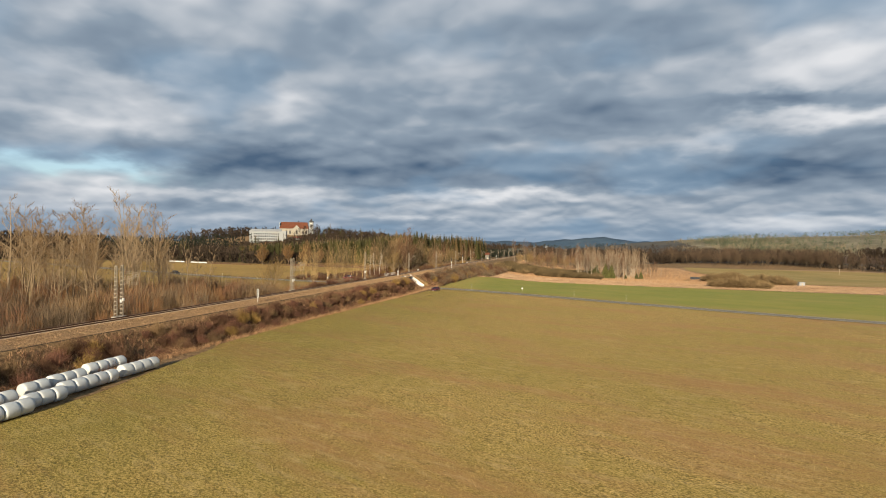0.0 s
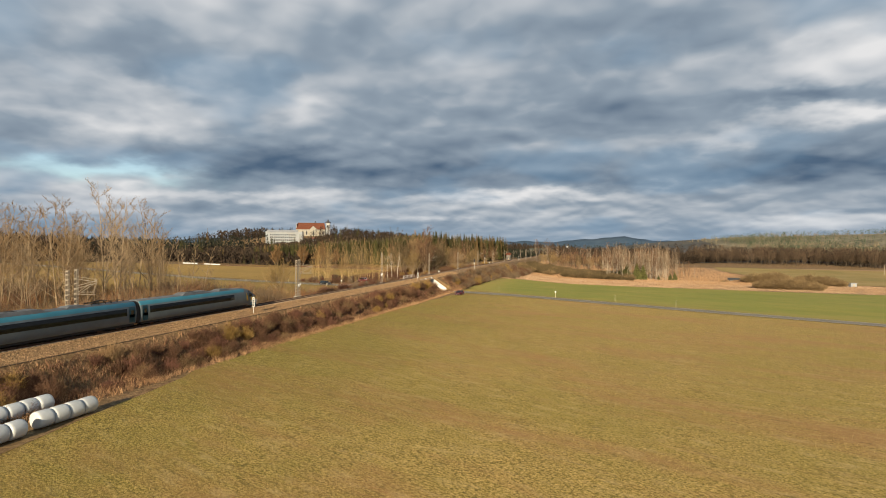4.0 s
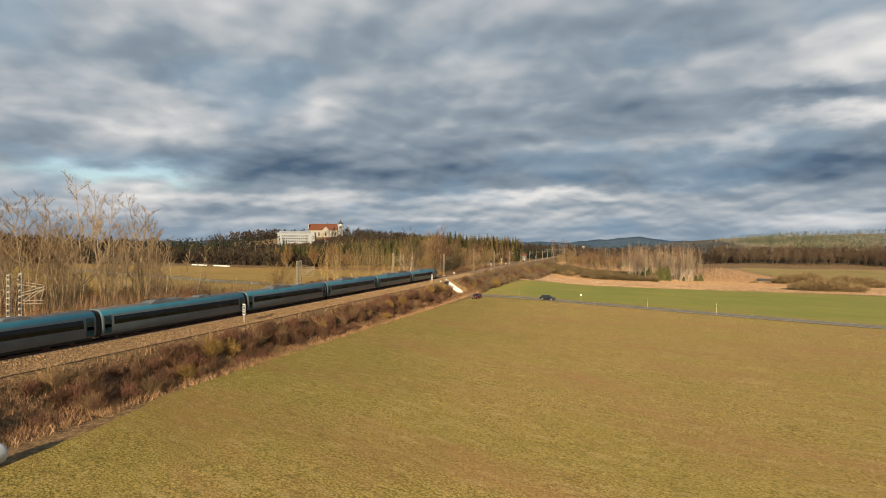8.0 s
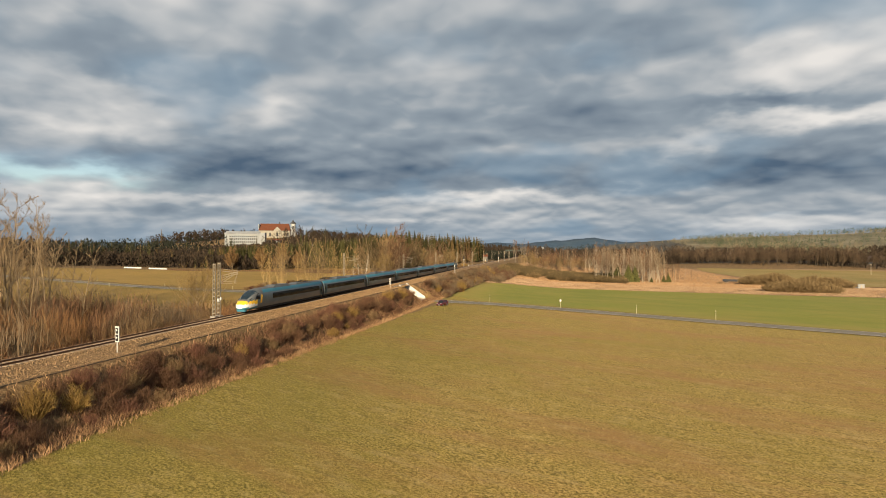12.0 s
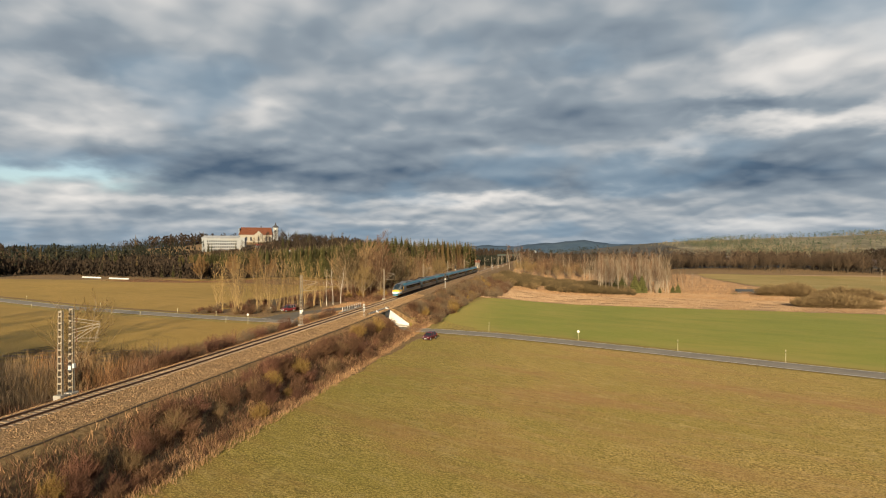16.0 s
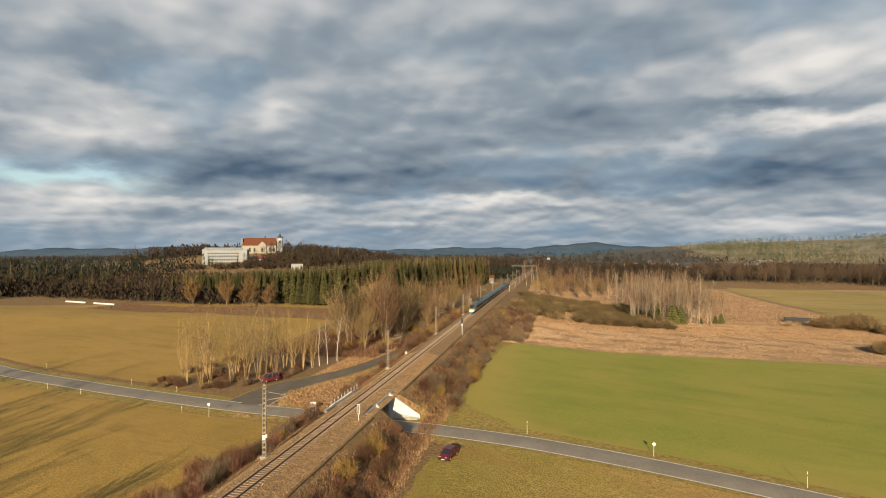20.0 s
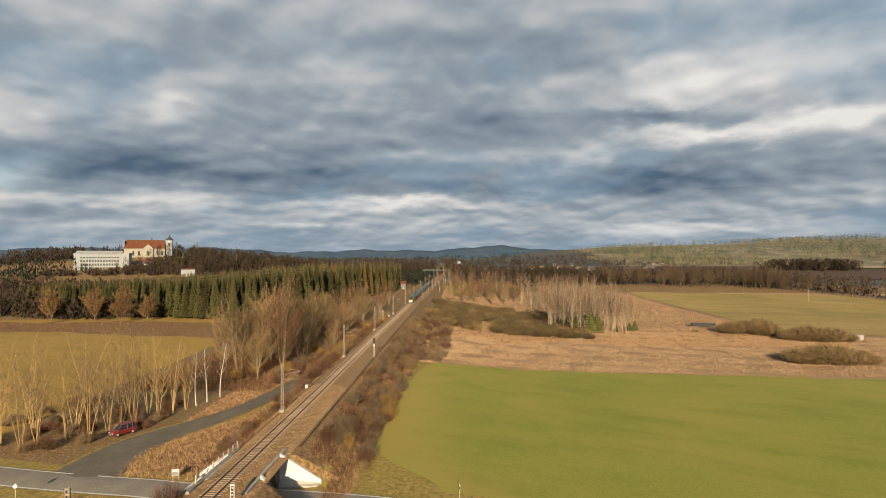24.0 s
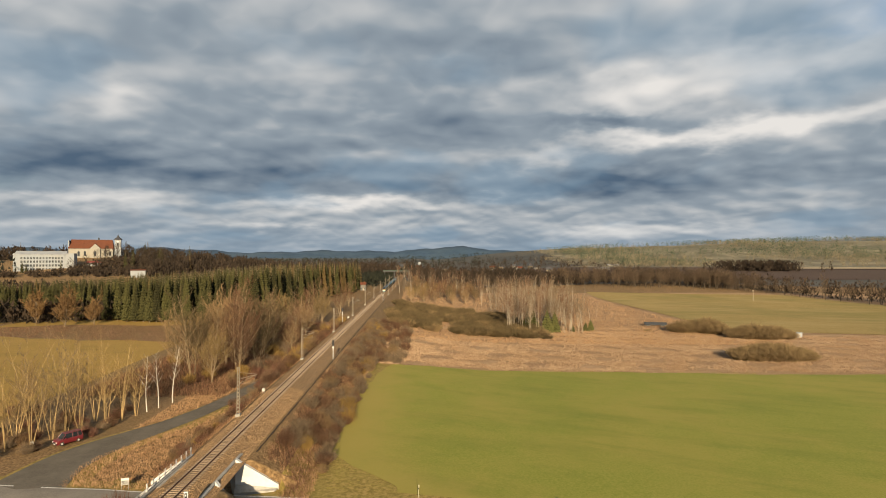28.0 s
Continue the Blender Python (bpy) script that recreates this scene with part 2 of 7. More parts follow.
def margin(m, tint, west_at, west_reach, west_amount, south_amount, ragged, blend="MIX"):
    """A tint that takes over towards the bank and along the road, with ragged limits."""
    nt = m.node_tree
    p = nt.nodes["Principled BSDF"]
    old = p.inputs["Base Color"].links[0].from_socket
    geo = nt.nodes.new("ShaderNodeNewGeometry")
    sep = nt.nodes.new("ShaderNodeSeparateXYZ")
    nt.links.new(geo.outputs["Position"], sep.inputs[0])
    n = nt.nodes.new("ShaderNodeTexNoise")
    n.inputs["Scale"].default_value, n.inputs["Detail"].default_value, n.inputs["Roughness"].default_value = 0.09, 7, 0.62
    nt.links.new(geo.outputs["Position"], n.inputs["Vector"])

    def math2(op, a, b):
        k = nt.nodes.new("ShaderNodeMath")
        k.operation = op
        for i, v in enumerate((a, b)):
            if isinstance(v, (int, float)):
                k.inputs[i].default_value = v
            else:
                nt.links.new(v, k.inputs[i])
        return k.outputs[0]

    def fade(d, reach):
        r = nt.nodes.new("ShaderNodeMapRange")
        r.interpolation_type = "SMOOTHSTEP"
        r.inputs[1].default_value, r.inputs[2].default_value, r.inputs[3].default_value, r.inputs[4].default_value = 0.0, reach, 1.0, 0.0
        nt.links.new(d, r.inputs[0])
        return r.outputs[0]

    rag = math2("MULTIPLY", math2("SUBTRACT", n.outputs["Fac"], 0.5), ragged)
    west = math2("ADD", math2("SUBTRACT", sep.outputs[0], west_at), rag)
    south = math2("ADD", math2("SUBTRACT", math2("ADD", sep.outputs[1], math2("MULTIPLY", sep.outputs[0], 0.33)), 43.0), rag)
    amount = math2("MAXIMUM", math2("MULTIPLY", fade(west, west_reach), west_amount), math2("MULTIPLY", fade(south, 12.0), south_amount))
    mix = nt.nodes.new("ShaderNodeMix")
    mix.data_type, mix.blend_type = "RGBA", blend
    nt.links.new(amount, mix.inputs[0])
    nt.links.new(old, mix.inputs[6])
    mix.inputs[7].default_value = (*tint, 1)
    nt.links.new(mix.outputs[2], p.inputs["Base Color"])


# yellowing crop edge, its reach widened to paint in a lens flare's brightness
margin(crop_green, (0.330, 0.262, 0.060), 14.0, 20.0, 0.9, 0.7, 30.0)
margin(stubble, (0.68, 0.75, 0.55), 14.0, 38.0, 0.8, 0.0, 46.0, "MULTIPLY")
meadow_mat = surface("meadow", [(0.250, 0.152, 0.030), (0.355, 0.222, 0.048), (0.465, 0.297, 0.085)], 3.2, bump=0.4, large=(0.275, 0.178, 0.040), large_scale=0.02, large_amount=0.7, position=True, turn=14, bands=[((0.410, 0.250, 0.066), 0.06, 0.6, (0.48, 0.66)), ((0.190, 0.134, 0.028), 0.22, 0.5, (0.52, 0.68))])
plough = surface("ploughed soil", [(0.060, 0.036, 0.024), (0.102, 0.062, 0.041)], 0.6, bump=0.5, position=True)
asphalt = surface("asphalt", [(0.188, 0.164, 0.134), (0.262, 0.232, 0.194)], 6.0, rough=0.85, spec=0.12, bump=0.2, bump_scale=40, large=(0.305, 0.268, 0.220), large_scale=0.25, large_amount=0.5, position=True)
gravel = surface("ballast", [(0.100, 0.058, 0.027), (0.265, 0.165, 0.080), (0.450, 0.300, 0.160)], 6.0, bump=1.0, bump_scale=5.0, large=(0.300, 0.180, 0.085), large_scale=0.3, position=True)
rail_side = surface("rusty rail", [(0.07, 0.035, 0.02), (0.12, 0.06, 0.035)], 5.0, rough=0.7)
rail_top = surface("worn rail head", [(0.16, 0.095, 0.06), (0.26, 0.17, 0.11)], 3.0, rough=0.45, metal=0.5)
concrete = surface("concrete", [(0.30, 0.28, 0.25), (0.42, 0.40, 0.36)], 2.0, bump=0.15, large=(0.22, 0.2, 0.17), large_scale=0.6, random_amount=0.12)
sleeper_mat = surface("sleeper concrete", [(0.190, 0.140, 0.096), (0.300, 0.230, 0.165)], 4.0, bump=0.15, random_amount=0.2)
white_wall = surface("limewashed concrete", [(0.576, 0.568, 0.544), (0.640, 0.632, 0.616)], 1.5, bump=0.1, large=(0.480, 0.456, 0.416), large_scale=0.5, large_amount=0.35)
bark_pale = surface("birch bark", [(0.26, 0.21, 0.15), (0.42, 0.36, 0.28)], 3.0, bump=0.2, stretch=(1, 1, 0.3))
bark_grey = surface("grey-brown bark", [(0.17, 0.125, 0.08), (0.29, 0.225, 0.15)], 3.0, bump=0.3, random_amount=0.2)
twig_gold = surface("golden twigs", [(0.15, 0.10, 0.036), (0.28, 0.19, 0.08)], 0.8, random_amount=0.22)
twig_grey = surface("grey twigs", [(0.108, 0.077, 0.048), (0.200, 0.143, 0.088)], 0.8, random_amount=0.25)
twig_red = surface("reddish twigs", [(0.090, 0.040, 0.026), (0.185, 0.090, 0.056)], 0.8, random_amount=0.25)
twig_brown = surface("brown twigs", [(0.085, 0.043, 0.024), (0.180, 0.098, 0.054)], 0.8, random_amount=0.25)
twig_orange = surface("willow stems", [(0.130, 0.075, 0.030), (0.225, 0.135, 0.058)], 0.8, random_amount=0.2)
needle = surface("spruce needles", [(0.020, 0.023, 0.007), (0.074, 0.067, 0.020)], 2.0, random_amount=0.45)
# gold of larch tops, and of sun on spruce sides put into the colour
needle_gold = surface("larch and sunlit spruce", [(0.070, 0.050, 0.017), (0.150, 0.098, 0.036)], 2.0, random_amount=0.3)
reed_mat = surface("dry reed", [(0.270, 0.175, 0.105), (0.480, 0.345, 0.220)], 0.5, island=0.3, large=(0.240, 0.140, 0.072), large_scale=0.05, position=True)
straw = surface("dry grass tufts", [(0.270, 0.155, 0.075), (0.460, 0.290, 0.155)], 0.7, island=0.3, position=True)
bark_gold = surface("golden aspen bark", [(0.290, 0.195, 0.085), (0.470, 0.335, 0.155)], 2.0, bump=0.2, random_amount=0.25)
bark_white = surface("white birch bark", [(0.42, 0.38, 0.32), (0.60, 0.56, 0.49)], 2.0, bump=0.1, stretch=(1, 1, 3))
twig_olive = surface("olive brushwood", [(0.068, 0.050, 0.023), (0.142, 0.101, 0.047)], 0.4, random_amount=0.2)
# low sun on the trunks is put into this golden tan
bark_tan = surface("sunlit tan bark", [(0.20, 0.14, 0.08), (0.33, 0.25, 0.155)], 2.0, bump=0.2, random_amount=0.15)
twig_tan = surface("tan twigs", [(0.140, 0.089, 0.042), (0.252, 0.165, 0.084)], 0.8, random_amount=0.2)
twig_pale = surface("pale grey-tan twigs", [(0.170, 0.120, 0.070), (0.300, 0.220, 0.135)], 0.8, random_amount=0.2)
twig_rust = surface("rusty willow stems", [(0.150, 0.075, 0.032), (0.270, 0.145, 0.064)], 0.8, random_amount=0.25)
twig_amber = surface("amber twigs", [(0.180, 0.108, 0.028), (0.330, 0.212, 0.066)], 0.8, random_amount=0.25)
verge_mat = surface("verge grass", [(0.183, 0.130, 0.032), (0.281, 0.202, 0.052), (0.379, 0.260, 0.088)], 1.4, bump=0.6, large=(0.250, 0.200, 0.048), large_scale=0.15, position=True)
litter = surface("leaf litter", [(0.078, 0.049, 0.026), (0.143, 0.094, 0.049), (0.221, 0.150, 0.078)], 1.2, bump=0.6, position=True)
marsh_mat = surface("marsh grass", [(0.177, 0.098, 0.047), (0.310, 0.185, 0.092), (0.480, 0.315, 0.175)], 2.2, bump=0.7, large=(0.380, 0.245, 0.125), large_scale=0.05, position=True, bands=[((0.470, 0.320, 0.180), 0.12, 0.7, (0.50, 0.64))])
tuft_mat = surface("crop tufts", [(0.125, 0.092, 0.020), (0.440, 0.312, 0.108)], 1.3, island=0.6, large=(0.330, 0.200, 0.070), large_scale=0.07, position=True)
line_white = surface("worn road paint", [(0.52, 0.50, 0.46), (0.74, 0.72, 0.67)], 3.0, rough=0.7, position=True)
margin(tuft_mat, (0.68, 0.75, 0.55), 14.0, 38.0, 0.75, 0.0, 46.0, "MULTIPLY")
green_tuft = surface("green crop tufts", [(0.130, 0.140, 0.018), (0.290, 0.280, 0.052)], 1.0, island=0.4, large=(0.270, 0.240, 0.050), large_scale=0.05, position=True)
# same yellowing edge and painted flare brightness as on the field under it
margin(green_tuft, (0.330, 0.262, 0.060), 14.0, 20.0, 0.8, 0.6, 30.0)
asphalt_dark = surface("worn dark asphalt", [(0.112, 0.096, 0.076), (0.160, 0.138, 0.110)], 5.0, rough=0.85, spec=0.1, bump=0.2, bump_scale=40, large=(0.195, 0.168, 0.134), large_scale=0.2, large_amount=0.6, position=True)
# cloud shade over the far woods is put into these two dark colours
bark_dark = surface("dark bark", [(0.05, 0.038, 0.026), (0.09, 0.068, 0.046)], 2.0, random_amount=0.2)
twig_shaded = surface("cloud-shaded dark twigs", [(0.022, 0.015, 0.010), (0.048, 0.033, 0.021)], 0.8, random_amount=0.3)
scrub_mat = surface("scrub stalks", [(0.085, 0.040, 0.022), (0.230, 0.125, 0.068)], 0.6, island=0.55, large=(0.115, 0.058, 0.032), large_scale=0.12, position=True)
hill_mat = surface("far wooded hillside", [(0.150, 0.130, 0.085), (0.230, 0.200, 0.130), (0.320, 0.270, 0.180)], 0.02, large=(0.110, 0.105, 0.070), large_scale=0.006, large_amount=0.8, position=True)
tan_far = surface("distant pale stubble", [(0.36, 0.27, 0.17), (0.46, 0.36, 0.24)], 0.05, large=(0.30, 0.25, 0.12), large_scale=0.01, position=True)
# distance haze over the plain is mixed into these dull greys
far_mat = surface("far plain, painted haze", [(0.050, 0.052, 0.050), (0.088, 0.085, 0.076)], 0.02, large=(0.120, 0.105, 0.082), large_scale=0.004, large_amount=0.7, position=True)
mown_mat = surface("pale mown field", [(0.250, 0.172, 0.046), (0.330, 0.232, 0.072), (0.420, 0.300, 0.108)], 1.2, bump=0.3, large=(0.205, 0.172, 0.042), large_scale=0.012, large_amount=0.7, position=True, turn=10, bands=[((0.430, 0.310, 0.125), 0.05, 0.6, (0.48, 0.66))])
row_twig = surface("greyish brown twigs", [(0.068, 0.046, 0.029), (0.140, 0.096, 0.060)], 0.8, random_amount=0.35)
mound_twig = surface("dull brown brushwood", [(0.105, 0.072, 0.034), (0.215, 0.150, 0.074)], 0.4, random_amount=0.2)

# ---- terrain ----
ROAD = [(-620, 190), (-300, 112), (-200, 82), (-135, 61), (-100, 48.5), (-60, 39.2), (-31, 33.8), (-14, 31.8), (0, 31.3), (10, 31.0), (28, 28.4), (47.7, 23.5), (66, 16.8), (82.5, 10.2), (130, -9), (260, -62), (600, -205)]
LANE = [(-25.5, 35.0), (-27.0, 42), (-26.4, 48.5), (-22.8, 56.0), (-18.2, 64), (-15.2, 74), (-13.3, 84), (-11.5, 104)]


def smooth(a, b, v):
    t = np.clip((v - a) / (b - a), 0, 1)
    return t * t * (3 - 2 * t)


def rail_z(y):
    return 5.0 + 0.6 * smooth(0, 160, y)


def bump2(x, y, cx, cy, rx, ry):
    return np.exp(-(((x - cx) / rx) ** 2 + ((y - cy) / ry) ** 2))


def base_z(x, y):
    """The fields without the railway embankment."""
    z = np.interp(x, [-60, -15, 0, 30, 50, 68, 84, 130, 300], [0.9, 0.8, 0.1, -0.3, -0.85, -1.2, -1.5, -2.1, -3.5])
    z = z + (1.15 - 0.15 * np.clip(x / 100, 0, 1)) * smooth(25, -115, y) * smooth(0, 12, x)
    z = z - 0.0185 * np.clip(y - 34, 0, 260) * smooth(4, 55, x)
    # the hill of the church, the low hills far off
    z = z + 25 * bump2(x, y, -330, 575, 190, 120) + 7 * bump2(x, y, -190, 430, 120, 130)
    z = z - 3.0 * smooth(150, 205, y) * smooth(-110, -180, x) * smooth(430, 300, y) + 0.5 * bump2(x, y, -170, 140, 90, 26)
    z = z + 10 * bump2(x, y, -700, 500, 350, 260) + 5 * smooth(60, 300, -x) * smooth(-150, 200, y) * 0.4
    z = z + 72 * bump2(x, y, 1500, 2100, 900, 420) + 66 * bump2(x, y, 2600, 1900, 900, 600) + 44 * bump2(x, y, 700, 2500, 600, 350)
    z = z + 8 * bump2(x, y, 0, 3600, 3000, 900)
    z = z + 7 * bump2(x, y, 330, 640, 170, 120) + 12 * smooth(500, 1100, y) * smooth(100, 400, x)
    return z


def ground_z(x, y):
    x, y = np.asarray(x, float), np.asarray(y, float)
    z = base_z(x, y)
    top = rail_z(y) - 0.82
    side = np.where(x > 0, x - 5.6, -x - 3.7)
    bank = top - np.clip(side, 0, None) / 1.55
    # the opening of the road bridge
    north, south = 34.9 + np.clip(np.abs(x) - 3.2, 0, 9) * 0.30, 27.7 - np.clip(np.abs(x) - 3.2, 0, 9) * 0.45
    bank = np.where((y > south) & (y < north), -50.0, bank)
    return np.maximum(z, bank)


def gz(x, y):
    return float(ground_z(x, y))


def link(name, verts, faces, mat, parent=None, smooth_shade=False):
    me = bpy.data.meshes.new(name)
    me.from_pydata(verts, [], faces)
    if smooth_shade:
        me.polygons.foreach_set("use_smooth", [True] * len(me.polygons))
    for m in (mat if isinstance(mat, (list, tuple)) else [mat]):
        me.materials.append(m)
    me.update()
    ob = new(name, me)
    ob.parent = parent
    return ob


def part(name, bm, material, parent, label=""):
    """Links a bmesh as one mesh object under a thing or a part."""
    me = bpy.data.meshes.new(name)
    bm.to_mesh(me)
    bm.free()
    me.materials.append(material)
    ob = new(name, me)
    ob.parent = parent
    return tagged(ob, label)


def grid_sheet(name, xs, ys, zfun, mat):
    X, Y = np.meshgrid(xs, ys)
    Z = zfun(X, Y)
    v = np.stack([X.ravel(), Y.ravel(), Z.ravel()], 1).tolist()
    nx, ny = len(xs), len(ys)
    f = [(j * nx + i, j * nx + i + 1, (j + 1) * nx + i + 1, (j + 1) * nx + i) for j in range(ny - 1) for i in range(nx - 1)]
    return link(name, v, f, mat, smooth_shade=True)


def spread(*parts):
    """Lines of a grid: stretches of (start, end, step)."""
    out = []
    for a, b, s in parts:
        out += list(np.arange(a, b, s))
    out.append(parts[-1][1])
    return np.array(out)


GX = spread((-4200, -1500, 300), (-1500, -500, 60), (-500, -120, 14), (-120, -24, 3), (-24, -2, 0.7), (-2, 3, 1), (3, 18, 0.6), (18, 90, 3), (90, 420, 12), (420, 1500, 50), (1500, 4200, 200))
GY = np.unique(np.concatenate([spread((-900, -230, 40), (-230, 20, 2.5), (20, 42, 0.5), (42, 150, 2.5), (150, 700, 10), (700, 1800, 50), (1800, 4950, 150)), [27.5, 27.7, 34.9, 35.1]]))
ground = tagged(grid_sheet("ground", GX, GY, ground_z, grass_dry), "rough winter grass and low hills reaching the horizon", "ground", kind="structure")
for m in (marsh_mat, far_mat, hill_mat):
    ground.data.materials.append(m)
for p in ground.data.polygons:
    x, y = p.center.x, p.center.y
    if x > 13 and 120 < y < 520:
        p.material_index = 1
    elif y > 1150 and x > 420 + 0.1 * (y - 1150):
        p.material_index = 3
    elif y > 620:
        p.material_index = 2


def draped(name, fun, nu, nv, mat, label, category, lift=0.06, warp=None):
    """A field laid on the ground: fun(u, v) gives x, y."""
    U, V = np.meshgrid(np.linspace(0, 1, nu), np.linspace(0, 1, nv))
    X, Y = fun(U, V)
    Z = ground_z(X, Y) + lift
    v = np.stack([X.ravel(), Y.ravel(), Z.ravel()], 1).tolist()
    f = [(j * nu + i, j * nu + i + 1, (j + 1) * nu + i + 1, (j + 1) * nu + i) for j in range(nv - 1) for i in range(nu - 1)]
    return tagged(link(name, v, f, mat, smooth_shade=True), label, category, kind="structure")


RX, RY = [p[0] for p in ROAD], [p[1] for p in ROAD]


def road_y(x):
    return np.interp(x, RX, RY)


def wig(v, a=1.0, k=0.11):
    return a * (np.sin(v * k) + 0.6 * np.sin(v * k * 2.7 + 1.3) + 0.35 * np.sin(v * k * 6.1 + 0.4))


def south_field(u, v):
    s = u ** 1.8
    y0 = -420 + 0 * u
    x = 14 + s * 420
    y1 = road_y(x) - 4.2 - 3.5 * np.exp(-((x - 14) / 7.0) ** 2)
    w = 1 - (1 - v) ** 2.0
    y = y0 + (y1 - y0) * w
    edge = np.interp(y, [-420, -200, -135, -120, -112, -100, -80, -60, -40, -20, 0, 15, 26], [40, 22, 19.6, 17.9, 16.0, 14.2, 12.4, 12.2, 13.0, 14.1, 14.7, 15.6, 17.5])
    x = x + (1 - u) ** 6 * (edge - 14 + wig(y, 0.35, 0.33))
    return x, y


draped("crop_field", south_field, 150, 150, stubble, "yellow-green field of sparse winter crop", "field")


def green_field(u, v):
    s = u ** 1.6
    x0 = 14.2 + 0 * v
    x = x0 + s * 420
    y0 = road_y(x) + 5.0
    y1 = 127 - 0.02 * x + wig(x, 0.5, 0.08)
    y = y0 + (y1 - y0) * v
    x = x + (1 - u) ** 5 * (1.0 * v + 6.5 * np.clip(v - 0.55, 0, 1) ** 2 * 4 + 12 * np.exp(-(v / 0.10) ** 2) + wig(y, 0.35, 0.2))
    return x, y


draped("green_field", green_field, 120, 60, crop_green, "bright green field of young winter crop", "field", 0.09)
draped("meadow", lambda u, v: (-52 - 330 * u ** 1.3 - 10 * v, road_y(-52 - 330 * u ** 1.3) + 8 + (205 + 30 * np.sin(u * 5) - 15 * u - road_y(-52 - 330 * u ** 1.3)) * v), 60, 40, meadow_mat, "golden mown meadow beside the road", "field", 0.05)
draped("near_meadow", lambda u, v: (-13 - 307 * u ** 1.3, road_y(-13 - 307 * u ** 1.3) - 6 - (75 + 100 * u) * v), 50, 30, meadow_mat, "golden grass meadow between road and thicket", "field", 0.05)
draped("hill_field", lambda u, v: (165 + 60 * v + (260 - 60 * v) * u + 22 * np.cos(v * 3.1), 238 + 290 * v - 55 * u + 25 * u * u), 40, 40, mown_mat, "gently rising mown field beyond the marsh", "field", 0.25)
draped("dark_field", lambda u, v: (120 + 900 * u, 760 + 500 * v + 0 * u), 40, 30, plough, "dark ploughed field far off", "field", 0.6)


def strip(name, pts, widths, mat, label, category, lift=0.1, step=2.0, offset=0.0):
    """A road along a line of points, laid on the ground."""
    p = np.array(pts, float)
    d = np.r_[0, np.cumsum(np.hypot(*np.diff(p, axis=0).T))]
    s = np.unique(np.r_[np.arange(0, d[-1], step), d[-1]])
    # a smoothed line
    sm = lambda c: np.convolve(np.pad(np.interp(s, d, c), 8, mode="reflect", reflect_type="odd"), np.hanning(17)[0:17] / np.hanning(17).sum(), "valid")
    x, y = sm(p[:, 0]), sm(p[:, 1])
    w = np.interp(s, d, widths if len(np.atleast_1d(widths)) > 1 else [float(widths)] * len(d))
    tx, ty = np.gradient(x), np.gradient(y)
    n = np.hypot(tx, ty)
    nx, ny = -ty / n, tx / n
    zr = base_z(x, y)
    x, y = x + nx * offset, y + ny * offset
    cols = np.linspace(-0.5, 0.5, 7)
    v, f = [], []
    for i in range(len(s)):
        for c in cols:
            v.append((x[i] + nx[i] * c * w[i], y[i] + ny[i] * c * w[i], zr[i] + lift - (0.0 if offset else 0.10 * abs(2 * c) ** 2)))
    for i in range(len(s) - 1):
        for k in range(6):
            a = i * 7 + k
            f.append((a, a + 7, a + 8, a + 1))
    return tagged(link(name, v, f, mat, smooth_shade=True), label, category, kind="structure")


strip("road_verge", ROAD, 15.0, verge_mat, "yellow-green grass verge beside the road", "verge", 0.06)
strip("road", ROAD, 5.6, asphalt, "grey asphalt country road under the railway", "road", 0.24)
strip("edge_line", ROAD, 0.24, line_white, "worn white edge line along the road", "road marking", 0.195, offset=2.62)
strip("edge_line", ROAD, 0.24, line_white, "worn white edge line along the road", "road marking", 0.195, offset=-2.62)
strip("lane_verge", LANE, [20, 18, 17, 14, 11, 9, 8, 5], verge_mat, "yellow-green grass verge beside the side road", "verge", 0.05)
strip("side_road", LANE, [11, 9, 8.6, 7, 5.4, 4.6, 4.0, 2.4], asphalt_dark, "curving asphalt side road beside the birches", "road", 0.21)
draped("thicket_floor", lambda u, v: (-5.8 - 42 * u + wig(v * 150, 1.0, 0.2) * u, -160 + 152 * v), 40, 60, litter, "brown leaf litter under the thicket", "leaf litter", 0.05)
draped("marsh", lambda u, v: (17 + 330 * u ** 1.3 - 6 * v, 126.5 + (215 - 95 * u) * v + wig(u * 300, 0.8, 0.1) * (1 - v)), 60, 40, marsh_mat, "reddish tan marsh grass behind the green field", "marsh", 0.05)
draped("field_margin", lambda u, v: (12.2 + (4.5 + 5.5 * np.clip(v - 0.75, 0, 1) * 4 * v) * u, 38 + 90 * v), 12, 60, verge_mat, "yellowish grass margin of the green field", "verge", 0.045)


draped("pale_field", lambda u, v: (760 + 700 * u, 1090 + 130 * v - 60 * u), 30, 10, tan_far, "pale tan field strip far off", "field", 2.0)
draped("wood_margin", lambda u, v: (-56 - 165 * u, 160 + 28 * u + wig(u * 150, 2.0, 0.1) + (44 - 14 * u) * v), 40, 12, grass_dry, "brown rough grass between meadow and wood", "verge", 0.07)


draped("field_corner", lambda u, v: (9.5 + 32 * u, road_y(9.5 + 32 * u) + 3.4 + 16 * v * (1 - 0.7 * u)), 24, 12, verge_mat, "yellowish grass corner between road and green field", "verge", 0.055)


